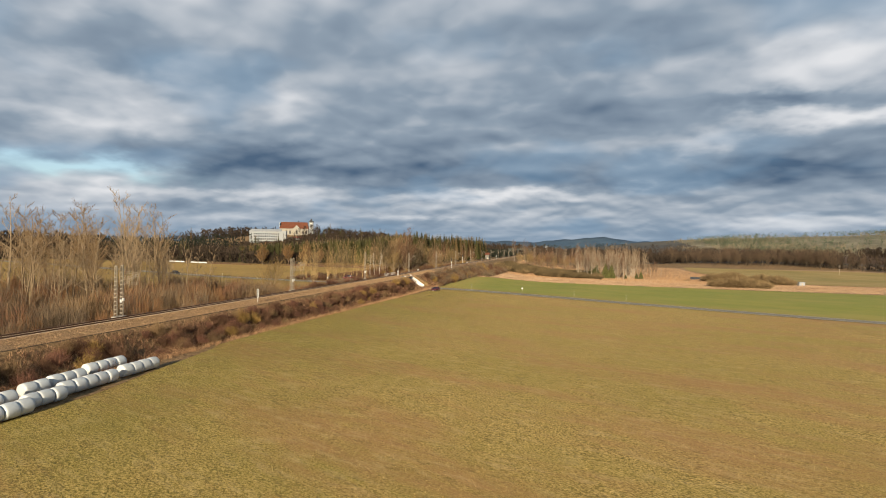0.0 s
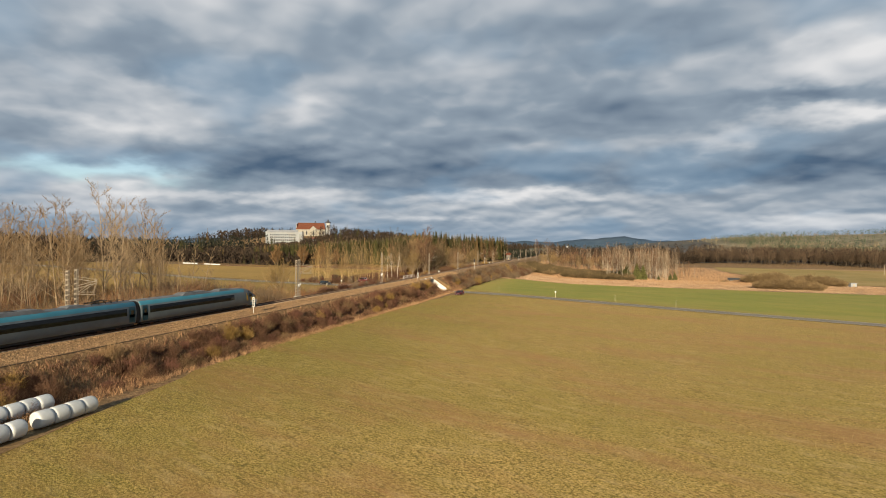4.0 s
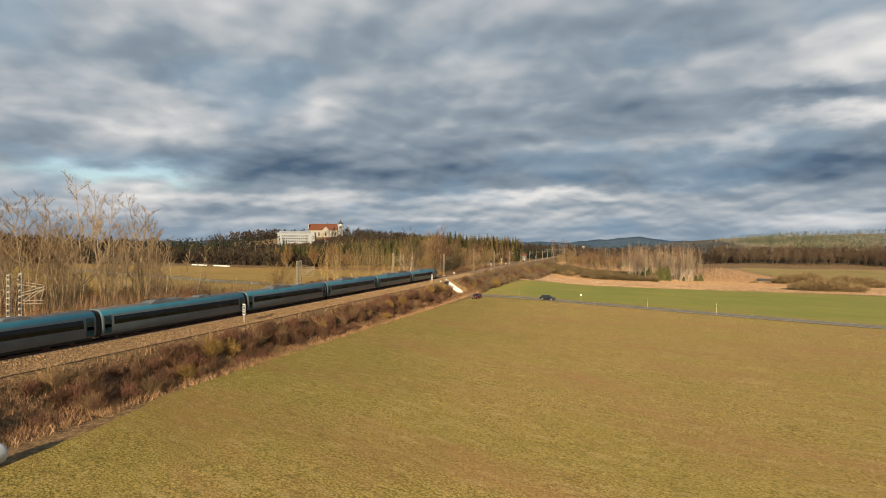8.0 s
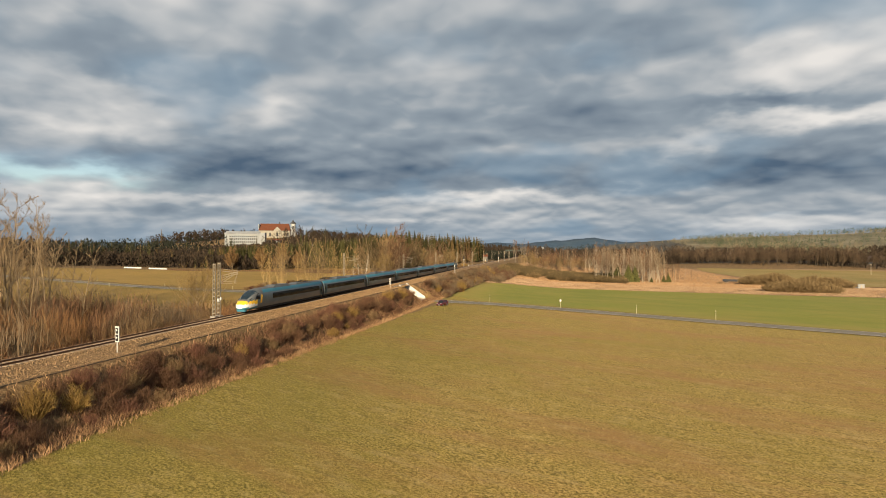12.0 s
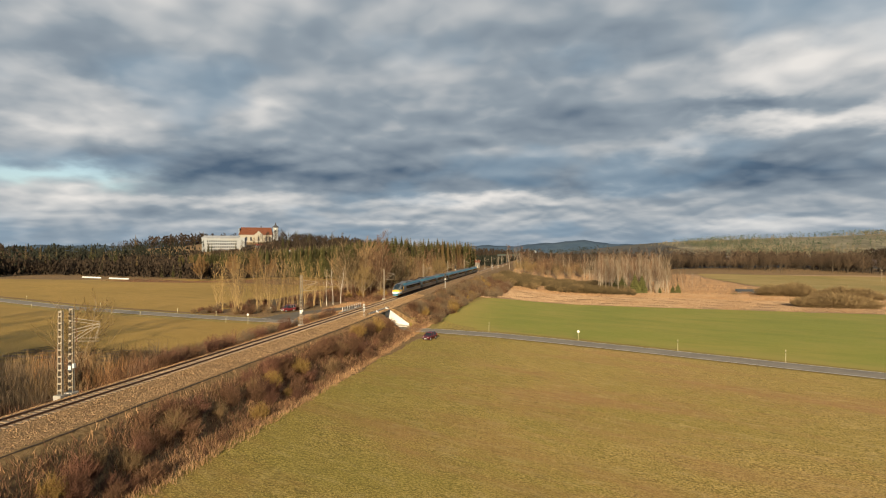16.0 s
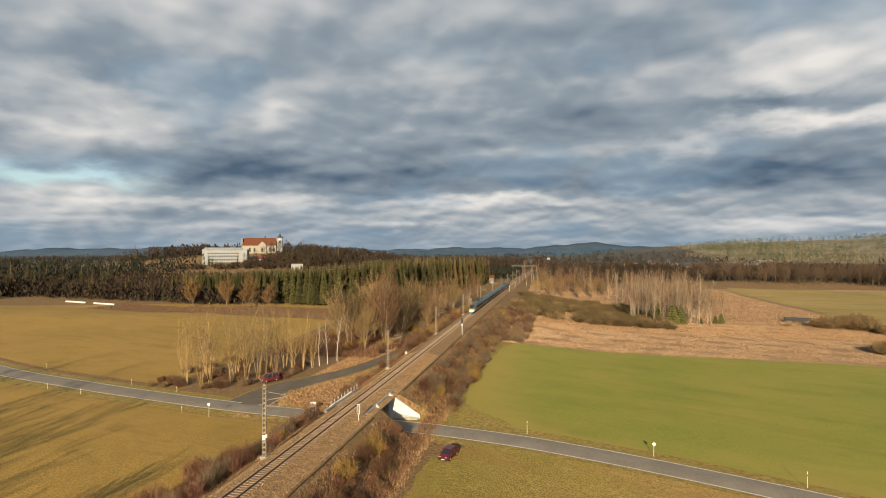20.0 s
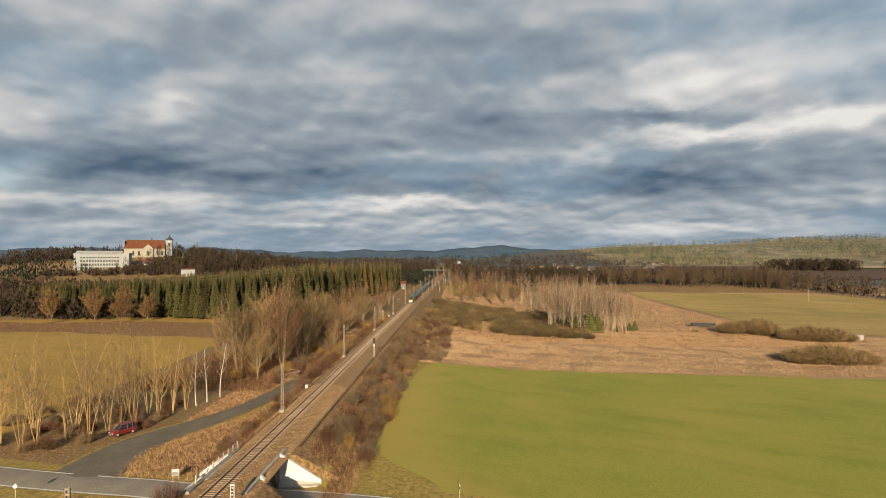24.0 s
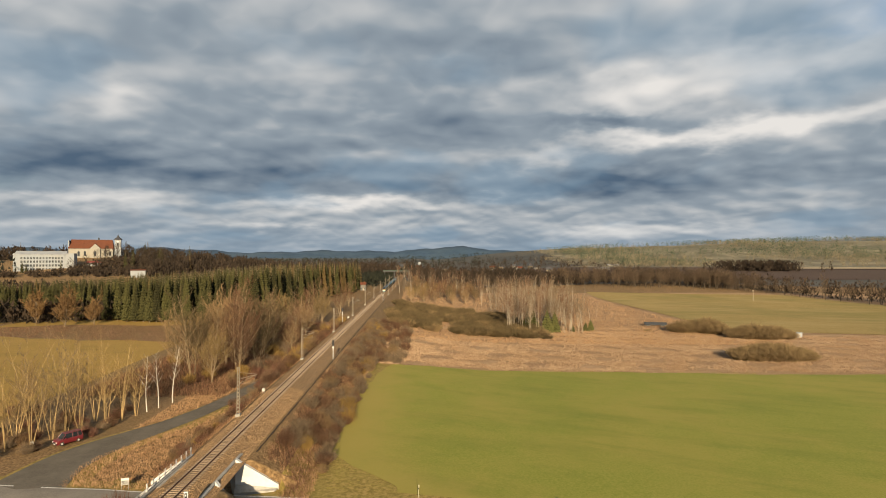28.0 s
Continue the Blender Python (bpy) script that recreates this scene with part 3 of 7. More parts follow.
def far_ridge():
    """The hills that close the plain; distance haze is painted into their blue."""
    xs = np.linspace(-4000, 4000, 161)
    top = 66 + 9 * np.sin(xs * 0.0021 + 1.0) + 6 * np.sin(xs * 0.0063) + 5 * np.sin(xs * 0.017 + 2) + 3 * np.sin(xs * 0.041) + 22 * np.exp(-((xs - 300) / 260) ** 2) + 14 * np.exp(-((xs + 1900) / 350) ** 2)
    v, f = [], []
    for i, x in enumerate(xs):
        y = 4350 - abs(x) * 0.25
        v += [(x, y - 500, -20), (x, y - 140, top[i] * 0.72), (x, y, top[i]), (x, y + 300, -20)]
    for i in range(len(xs) - 1):
        for k in range(3):
            a = i * 4 + k
            f.append((a, a + 4, a + 5, a + 1))
    blue = surface("forest ridge, painted haze", [(0.036, 0.068, 0.112), (0.055, 0.096, 0.150)], 0.012, large=(0.075, 0.110, 0.140), large_scale=0.004, position=True)
    tagged(link("backdrop_ridge", v, f, blue, smooth_shade=True), "wooded ridge on the horizon with painted blue haze", "hills", kind="structure")


far_ridge()

# ---- small mesh tools ----


def add_box(bm, x0, x1, y0, y1, z0, z1, m=None):
    v = [bm.verts.new(((m @ Vector(c)) if m else c)) for c in ((x0, y0, z0), (x1, y0, z0), (x1, y1, z0), (x0, y1, z0), (x0, y0, z1), (x1, y0, z1), (x1, y1, z1), (x0, y1, z1))]
    for q in ((0, 3, 2, 1), (4, 5, 6, 7), (0, 1, 5, 4), (1, 2, 6, 5), (2, 3, 7, 6), (3, 0, 4, 7)):
        bm.faces.new([v[i] for i in q])
    return bm


def add_bar(bm, a, b, w, sides=4, w2=None):
    """A straight bar from a to b, tapering from w to w2 across."""
    a, b = Vector(a), Vector(b)
    d = (b - a).normalized()
    u = d.orthogonal().normalized()
    t = d.cross(u)
    w2 = w if w2 is None else w2
    rings = []
    for p, r in ((a, w / 2), (b, w2 / 2)):
        rings.append([bm.verts.new(p + (u * math.cos(k) + t * math.sin(k)) * r * (1.2 if sides == 4 else 1)) for k in (2 * math.pi * (i + 0.5) / sides for i in range(sides))])
    for i in range(sides):
        j = (i + 1) % sides
        bm.faces.new((rings[0][i], rings[0][j], rings[1][j], rings[1][i]))
    bm.faces.new(rings[0][::-1])
    bm.faces.new(rings[1])
    return bm


def box_part(name, dims, mat, parent, label="", bevel=0.0, m=None):
    bm = add_box(bmesh.new(), *dims, m=m)
    if bevel:
        bmesh.ops.bevel(bm, geom=bm.edges[:], offset=bevel, segments=2, affect="EDGES", profile=0.6)
    return part(name, bm, mat, parent, label)


def thing(name, label, category, group="", kind="", at=None):
    ob = new(name)
    if at is not None:
        ob.matrix_world = at
    return tagged(ob, label, category, group, kind)


def turned(bm, profile, sides=12, at=(0, 0, 0)):
    """A round body from (radius, height) pairs."""
    rings = [[bm.verts.new((at[0] + r * math.cos(2 * math.pi * i / sides), at[1] + r * math.sin(2 * math.pi * i / sides), at[2] + z)) for i in range(sides)] for r, z in profile]
    for a, b in zip(rings, rings[1:]):
        for i in range(sides):
            j = (i + 1) % sides
            bm.faces.new((a[i], a[j], b[j], b[i]))
    bm.faces.new(rings[0][::-1])
    bm.faces.new(rings[-1])
    return bm


# ---- railway ----
paint_grey = surface("grey metal", [(0.30, 0.29, 0.27), (0.42, 0.41, 0.38)], 2.0, rough=0.55, metal=0.2, random_amount=0.1)
steel_pale = surface("weathered lattice steel", [(0.22, 0.185, 0.14), (0.34, 0.295, 0.23)], 1.5, rough=0.7)
enamel_white = surface("white enamel", [(0.52, 0.52, 0.50), (0.62, 0.62, 0.60)], 2.0, rough=0.5)
black_mat = surface("black paint", [(0.012, 0.012, 0.013), (0.025, 0.025, 0.027)], 2.0, rough=0.5)
wood_grey = surface("weathered timber", [(0.30, 0.25, 0.19), (0.45, 0.39, 0.30)], 3.0, bump=0.2, stretch=(4, 4, 0.5))


def ballast_bed():
    ys = spread((-420, -170, 5), (-170, 160, 0.8), (160, 900, 6))
    prof = [(-3.5, -0.86), (-2.9, -0.62), (-2.2, -0.33), (-1.7, -0.23), (-0.8, -0.25), (0, -0.27), (0.8, -0.25), (1.7, -0.23), (2.2, -0.33), (3.1, -0.58), (4.0, -0.74), (4.9, -0.85)]
    v, f = [], []
    rng = np.random.default_rng(5)
    n = len(prof)
    for y in ys:
        for k, (x, z) in enumerate(prof):
            j = 0.05 if 0 < k < n - 1 else 0
            v.append((x + rng.uniform(-1, 1) * j * 2, y, float(rail_z(y)) + z + rng.uniform(-1, 1) * j * 0.7))
    for i in range(len(ys) - 1):
        for k in range(n - 1):
            a = i * n + k
            f.append((a, a + 1, a + n + 1, a + n))
    return tagged(link("ballast", v, f, gravel), "brown crushed-stone ballast bed of the railway", "ballast", kind="structure")


def stones():
    """Loose ballast stones near the camera's way."""
    rng = np.random.default_rng(11)
    v, f = [], []
    N = 42000
    for i in range(N):
        y = rng.uniform(-125, 75)
        x = rng.choice([rng.uniform(-3.3, -1.35), rng.uniform(1.35, 4.8), rng.uniform(-0.6, 0.6)], p=[0.27, 0.6, 0.13])
        r = rng.uniform(0.04, 0.12)
        z = float(np.interp(x, [-3.5, -2.9, -2.2, -1.7, 0, 1.7, 2.2, 3.1, 4.0, 4.9], [-0.86, -0.62, -0.33, -0.23, -0.27, -0.23, -0.33, -0.58, -0.74, -0.85])) + 5.0 + 0.6 * min(1, max(0, y / 160)) ** 2 * (3 - 2 * min(1, max(0, y / 160)))
        b = len(v)
        a = rng.uniform(0, 6.28)
        for k in range(3):
            v.append((x + r * math.cos(a + k * 2.09), y + r * math.sin(a + k * 2.09), z - 0.02))
        v.append((x + rng.uniform(-0.4, 0.4) * r, y + rng.uniform(-0.4, 0.4) * r, z + r * 0.9))
        f += [(b, b + 1, b + 3), (b + 1, b + 2, b + 3), (b + 2, b, b + 3)]
    m = surface("ballast stones", [(0.14, 0.085, 0.042), (0.36, 0.235, 0.125)], 2.0, island=0.35)
    return tagged(link("ballast_stones", v, f, m), "loose crushed stones along the track", "stones", kind="stuff")


def rails():
    prof = [(-0.075, -0.172), (0.075, -0.172), (0.075, -0.15), (0.012, -0.12), (0.012, -0.05), (0.036, -0.04), (0.036, 0), (-0.036, 0), (-0.036, -0.04), (-0.012, -0.05), (-0.012, -0.12), (-0.075, -0.15)]
    ys = spread((-420, 0, 60), (0, 160, 10), (160, 900, 100))
    for x in (-0.7525, 0.7525):
        v, f = [], []
        for y in ys:
            v += [(x + px, y, float(rail_z(y)) + pz) for px, pz in prof]
        n = len(prof)
        for i in range(len(ys) - 1):
            for k in range(n):
                f.append((i * n + k, i * n + (k + 1) % n, (i + 1) * n + (k + 1) % n, (i + 1) * n + k))
        ob = link("rail", v, f, [rail_side, rail_top])
        for p in ob.data.polygons:
            if p.index % n == 6:
                p.material_index = 1
        tagged(ob, "steel rail, rusty sides and polished top, on sleepers", "rail", group="rails", kind="structure")


ballast_bed()
stones()
rails()


# ---- the road bridge under the railway ----
def prism(name, outline, z0, z1, mat, parent, label=""):
    """An upright slab over an outline; z1 may be one height or one for each corner."""
    bm = bmesh.new()
    tops = z1 if isinstance(z1, (list, tuple)) else [z1] * len(outline)
    lo = [bm.verts.new((x, y, z0)) for x, y in outline]
    hi = [bm.verts.new((x, y, z)) for (x, y), z in zip(outline, tops)]
    n = len(outline)
    bm.faces.new(lo[::-1])
    bm.faces.new(hi)
    for i in range(n):
        j = (i + 1) % n
        bm.faces.new((lo[i], lo[j], hi[j], hi[i]))
    bmesh.ops.recalc_face_normals(bm, faces=bm.faces[:])
    return part(name, bm, mat, parent, label)


def bridge():
    t = thing("railway_bridge", "concrete railway underbridge with whitewashed wing walls", "bridge", kind="structure")
    prism("deck", [(-3.3, 27.0), (3.3, 27.0), (3.3, 35.6), (-3.3, 35.6)], 3.95, 4.45, concrete, t)
    for x in (3.3, -3.75):
        prism("edge_beam", [(x, 22.9), (x + 0.45, 22.9), (x + 0.45, 37.8), (x, 37.8)], 3.95, 4.58, concrete, t, "pale concrete edge beam")
    for y0 in (26.9, 34.7):
        prism("abutment", [(-3.7, y0), (3.7, y0), (3.7, y0 + 1.1), (-3.7, y0 + 1.1)], -0.6, 3.94, concrete, t)
    # wing walls: north-east is whitewashed and faces the sun
    prism("wing_wall", [(3.72, 34.72), (9.3, 36.25), (9.2, 36.75), (3.72, 35.3)], -0.8, [4.85, 0.68, 0.68, 4.85], white_wall, t, "whitewashed sloping wing wall")
    prism("wing_wall", [(3.72, 27.9), (8.6, 25.6), (8.35, 25.2), (3.72, 27.35)], -0.8, [4.85, 0.75, 0.75, 4.85], white_wall, t)
    prism("wing_wall", [(-3.72, 34.72), (-3.72, 35.3), (-8.6, 37.0), (-8.7, 36.5)], -0.4, [4.85, 4.85, 1.3, 1.3], white_wall, t)
    prism("wing_wall", [(-3.72, 27.9), (-8.4, 25.4), (-8.2, 25.0), (-3.72, 27.35)], -0.4, [4.85, 1.3, 1.3, 4.85], white_wall, t)
    prism("wall_footing", [(3.8, 33.9), (8.9, 35.4), (9.2, 36.2), (3.8, 34.7)], -0.6, [0.6, 0.2, 0.25, 1.4], concrete, t, "bare stained concrete footing")


bridge()


def handrail(x, y0, y1, z, n):
    t = thing("handrail", "low pale concrete-post handrail beside the track", "railing", group="railings at the bridge")
    for i in range(n):
        y = y0 + (y1 - y0) * i / (n - 1)
        box_part("post", (x - 0.06, x + 0.06, y - 0.06, y + 0.06, z - 0.55, z + 1.0), enamel_white, t)
    for h in (0.45, 0.95):
        part("rail", add_bar(bmesh.new(), (x + 0.08, y0 - 0.1, z + h), (x + 0.08, y1 + 0.1, z + h), 0.06), steel_pale, t)


handrail(-3.6, 25.2, 37.6, 4.6, 9)


def drain_channel():
    """A dark ragged strip, slightly raised, for the drain along the shoulder of the bank."""
    out = thing("drain_channel", "dark narrow drain along the track shoulder", "drain", kind="structure")
    m = surface("dark drain strip", [(0.03, 0.02, 0.012), (0.08, 0.052, 0.03)], 3.0)
    for a, b in ((-230, 22), (39, 300)):
        n = int((b - a) / 1.2)
        v, f = [], []
        rng = np.random.default_rng(3)
        for i in range(n + 1):
            y = a + (b - a) * i / n
            w = rng.uniform(-0.07, 0.07)
            z = float(rail_z(y)) - 0.83
            k = rng.uniform(0.4, 1.0)
            v += [(5.28 + w - 0.22 * k, y, z + 0.03), (5.28 + w - 0.1 * k, y, z + 0.07), (5.28 + w + 0.1 * k, y, z + 0.07), (5.28 + w + 0.22 * k, y, z + 0.03)]
        for i in range(n):
            for k in range(3):
                q = i * 4 + k
                f.append((q, q + 1, q + 5, q + 4))
        link("channel", v, f, m, out)


drain_channel()


# ---- masts, signals and lineside things ----
def lattice_mast(t, x, h, name="mast", w=0.46, w2=0.34):
    """One column of two channels joined by batten plates, in one mesh."""
    bm = bmesh.new()
    d = 0.11
    for sx in (-1, 1):
        for sy in (-1, 1):
            add_bar(bm, (x + sx * w / 2, sy * d, 0), (x + sx * w2 / 2, sy * d, h), 0.075)
        add_bar(bm, (x + sx * w / 2, 0, 0), (x + sx * w2 / 2, 0, h), 0.05)
    n = int(h / 0.62)
    for i in range(n + 1):
        z0 = min(h - 0.2, h * i / n)
        a = w + (w2 - w) * i / n
        for sy in (-1, 1):
            add_box(bm, x - a / 2, x + a / 2, sy * d - 0.015, sy * d + 0.015, z0, z0 + 0.15)
    return part(name, bm, steel_pale, t)


def cantilever(t, x, z, reach=3.1):
    bm = bmesh.new()
    add_bar(bm, (x, 0, z), (x + reach, 0, z + 0.75), 0.07)
    add_bar(bm, (x, 0, z + 1.15), (x + reach, 0, z + 0.85), 0.05)
    add_bar(bm, (x + 0.2, 0, z - 0.75), (x + reach * 0.9, 0, z + 0.72), 0.06)
    add_bar(bm, (x, 0, z - 0.8), (x + reach * 0.95, 0, z - 0.7), 0.05)
    add_bar(bm, (x + reach * 0.8, 0, z - 0.7), (x + reach * 0.98, 0, z + 0.75), 0.04)
    arm = part("cantilever", bm, steel_pale, t)
    for dz in (0.0, 1.15, -0.8):
        bm = turned(bmesh.new(), [(0.03, 0), (0.085, 0.05), (0.03, 0.1), (0.085, 0.15), (0.03, 0.2)], 8, (x + 0.45, 0, z + dz - 0.05))
        part("insulator", bm, surface("brown porcelain", [(0.10, 0.04, 0.02), (0.16, 0.07, 0.04)], 2.0, rough=0.3), arm)


def catenary_mast(y, double=False, h=8.5, x=-3.3, arm=True, boxes=True):
    z = float(rail_z(y)) - 0.55
    label = "double lattice steel catenary mast with bracket arms beside the track" if double else "slender lattice steel catenary mast with bracket arm beside the track"
    t = thing("catenary_mast", label, "mast", group="catenary masts", at=pose(x, y, z))
    box_part("foundation", (-0.42, 0.42, -0.42, 0.42, -1.4, 0.28), concrete, t, "pale concrete block", 0.03)
    lattice_mast(t, 0, h)
    if double:
        box_part("foundation", (-0.42, 0.42, -1.62, -0.78, -1.4, 0.28), concrete, t, "pale concrete block", 0.03)
        m2 = lattice_mast(t, 0, h - 0.1)
        m2.location = (0, -1.2, 0)
    if arm:
        cantilever(t, 0.15, h - 2.1)
        if double:
            cantilever(t, 0.15, h - 2.4)
            t.children[-1].location = (0, -1.2, 0)
    if boxes:
        box_part("switch_box", (0.22, 0.42, -0.15, 0.1, 2.6, 3.05), enamel_white, t, "white enamel box", 0.02)
        box_part("switch_box", (-0.24, 0.2, -0.18, -0.14, 2.3, 2.95), enamel_white, t, "white enamel box", 0.02)
    return t


catenary_mast(-102.0, True, 8.3)
catenary_mast(-47.3, True, 8.4)
catenary_mast(2.3, False, 9.5, x=-2.9)
catenary_mast(56.6, False, 8.6, boxes=False)
catenary_mast(107.8, False, 8.6, boxes=False)
for yy in (160, 214, 268, 322, 376, 430, 484):
    catenary_mast(yy, False, 8.6, boxes=False)
for yy in (350, 400, 450):
    catenary_mast(yy, False, 8.6, x=4.6, boxes=False, arm=False)


def main_signal(x, y, h=4.9, z=None):
    t = thing("light_signal", "dark light signal on white post beside the track", "signal", group="light signals", at=pose(x, y, (float(rail_z(y)) - 0.7) if z is None else z))
    part("post", turned(bmesh.new(), [(0.09, -0.3), (0.09, h)], 10), enamel_white, t)
    head = box_part("signal_head", (-0.3, 0.3, -0.14, 0.1, h - 1.6, h), black_mat, t, "black signal head", 0.05)
    for k in range(3):
        part("lens", turned(bmesh.new(), [(0.1, -0.04), (0.1, 0.0)], 10, (0, 0, 0)), surface("dark lens", [(0.02, 0.02, 0.02), (0.05, 0.03, 0.02)], 1.0, rough=0.15), head).matrix_local = pose(0, -0.16, h - 0.35 - 0.45 * k, 90)
    box_part("number_plate", (-0.2, 0.2, -0.16, -0.12, h - 2.3, h - 1.8), enamel_white, t)


def dwarf_post(x, y, h=2.75):
    """A white frame signal board with dark lamps on a thin post."""
    t = thing("signal_board", "white framed signal board with dark lamps on thin post", "signal", group="signal boards", at=pose(x, y, float(rail_z(y)) - 0.75))
    part("post", turned(bmesh.new(), [(0.05, -0.3), (0.05, h - 1.6)], 8), enamel_white, t)
    box_part("foot", (-0.2, 0.2, -0.2, 0.2, -0.5, 0.08), concrete, t)
    board = box_part("board", (-0.23, 0.23, -0.05, 0.05, h - 1.62, h), enamel_white, t, "white framed board", 0.02)
    box_part("lamp_panel", (-0.15, 0.15, -0.075, -0.05, h - 1.5, h - 0.85), black_mat, board)
    box_part("lamp_panel", (-0.15, 0.15, -0.075, -0.05, h - 0.75, h - 0.15), black_mat, board)
    for k in (0.36, 1.12):
        box_part("lamp", (-0.07, 0.07, -0.1, -0.075, h - k - 0.12, h - k + 0.05), enamel_white, board)


dwarf_post(3.5, -74.5)
dwarf_post(3.5, 19.5)
main_signal(5.0, 108.5, 5.2)
main_signal(-4.6, 190, 6.0)
main_signal(4.4, 300, 5.5)


def lineside_box(x, y, s=0.5, h=0.9, z=None):
    t = thing("equipment_box", "small white equipment box on short legs", "box", group="equipment boxes", at=pose(x, y, gz(x, y) if z is None else z))
    box_part("cabinet", (-s / 2, s / 2, -s / 3, s / 3, h * 0.35, h), enamel_white, t, "", 0.03)
    for sx in (-1, 1):
        box_part("leg", (sx * s * 0.4 - 0.03, sx * s * 0.4 + 0.03, -0.03, 0.03, -0.3, h * 0.36), paint_grey, t)


lineside_box(-3.6, 73, 0.5, 1.0)


def notice_board(x, y):
    t = thing("notice_board", "small notice board on two posts by the junction", "sign", at=pose(x, y, gz(x, y), 0, 0, 12))
    for sx in (-0.42, 0.42):
        part("post", turned(bmesh.new(), [(0.04, -0.4), (0.04, 1.7)], 8, (sx, 0, 0)), paint_grey, t)
    b = box_part("board", (-0.5, 0.5, -0.05, -0.01, 0.7, 1.65), paint_grey, t, "grey board with pale header")
    box_part("header", (-0.48, 0.48, -0.07, -0.05, 1.35, 1.62), enamel_white, b)
    for k in range(4):
        box_part("text_bar", (-0.4, 0.4, -0.065, -0.05, 0.8 + 0.13 * k, 0.85 + 0.13 * k), black_mat, b)


notice_board(-11.6, 35.2)
lineside_box(-4.2, 205, 0.6, 1.1)


# ---- sleepers: the nearest as pieces, the rest joined ----
def sleepers():
    bm = bmesh.new()
    prof = [(-1.3, -0.19), (-1.2, -0.165), (-0.55, -0.17), (-0.3, -0.2), (0.3, -0.2), (0.55, -0.17), (1.2, -0.165), (1.3, -0.19)]
    rows = []
    for y in (-0.13, 0.13):
        rows.append(([bm.verts.new((x, y * 1.1, -0.32)) for x, z in prof], [bm.verts.new((x, y, z)) for x, z in prof]))
    (a0, a1), (b0, b1) = rows
    for i in range(len(prof) - 1):
        bm.faces.new((a1[i], a1[i + 1], b1[i + 1], b1[i]))
        bm.faces.new((a0[i], a0[i + 1], a1[i + 1], a1[i]))
        bm.faces.new((b0[i + 1], b0[i], b1[i], b1[i + 1]))
    bm.faces.new((a0[0], a1[0], b1[0], b0[0]))
    bm.faces.new((a1[-1], a0[-1], b0[-1], b1[-1]))
    me = bpy.data.meshes.new("sleeper")
    bm.to_mesh(me)
    bm.free()
    me.materials.append(sleeper_mat)
    bed = thing("track_sleepers", "weathered concrete railway sleepers in the ballast", "sleepers", kind="structure")
    base = [tuple(v.co) for v in me.vertices]
    bf = [tuple(p.vertices) for p in me.polygons]
    v, f = [], []
    near = [y for y in np.arange(-75, 105, 0.6)]
    for y in near:
        ob = new("sleeper", me)
        ob.parent = bed
        ob.location = (0, y, float(rail_z(y)))
    for y in [*np.arange(-240, -75, 0.6), *np.arange(105, 420, 0.6)]:
        b = len(v)
        z = float(rail_z(y))
        v += [(p[0], p[1] + y, p[2] + z) for p in base]
        f += [tuple(i + b for i in q) for q in bf]
    tagged(link("far_sleepers", v, f, sleeper_mat, bed), kind="stuff")


sleepers()

# ---- the tilting express train ----
train_grey = surface("grey train paint", [(0.080, 0.105, 0.122), (0.112, 0.138, 0.155)], 0.6, rough=0.30, large=(0.070, 0.092, 0.106), large_scale=0.7, large_amount=0.4, spec=0.5)
train_blue = surface("light blue train paint", [(0.036, 0.165, 0.240), (0.050, 0.200, 0.285)], 0.6, rough=0.5, spec=0.35)
train_roof = surface("grey train roof", [(0.09, 0.10, 0.11), (0.16, 0.17, 0.18)], 0.8, rough=0.6, large=(0.10, 0.10, 0.10), large_scale=0.5)
train_glass = surface("tinted train glass", [(0.008, 0.009, 0.010), (0.014, 0.015, 0.017)], 0.3, rough=0.08, spec=0.6)
train_dark = surface("train underframe", [(0.015, 0.014, 0.013), (0.035, 0.03, 0.027)], 2.0, rough=0.8)
train_yellow = surface("yellow train paint", [(0.72, 0.42, 0.02), (0.80, 0.48, 0.03)], 0.5, rough=0.35, spec=0.5)
train_white = surface("silver-white train paint", [(0.62, 0.63, 0.64), (0.72, 0.73, 0.74)], 0.5, rough=0.35, spec=0.5)

SECTION = [(0.90, 0.42), (1.22, 0.55), (1.36, 0.95), (1.40, 1.40), (1.40, 1.72), (1.385, 2.10), (1.34, 2.52), (1.27, 2.80), (1.15, 3.08), (0.92, 3.32), (0.55, 3.46), (0.0, 3.50)]


def loft(rings, closed=True):
    """A body through rings of equal length."""
    bm = bmesh.new()
    vs = [[bm.verts.new(p) for p in r] for r in rings]
    n = len(rings[0])
    for a, b in zip(vs, vs[1:]):
        for i in range(n if closed else n - 1):
            j = (i + 1) % n
            bm.faces.new((a[i], a[j], b[j], b[i]))
    return bm, vs


def section_ring(y, sx=1.0, top=3.5, low=0.42):
    half = [(x * sx, low + (z - 0.42) * (top - low) / 3.08) for x, z in SECTION]
    return [(x, y, z) for x, z in half] + [(-x, y, z) for x, z in half[-2::-1]]


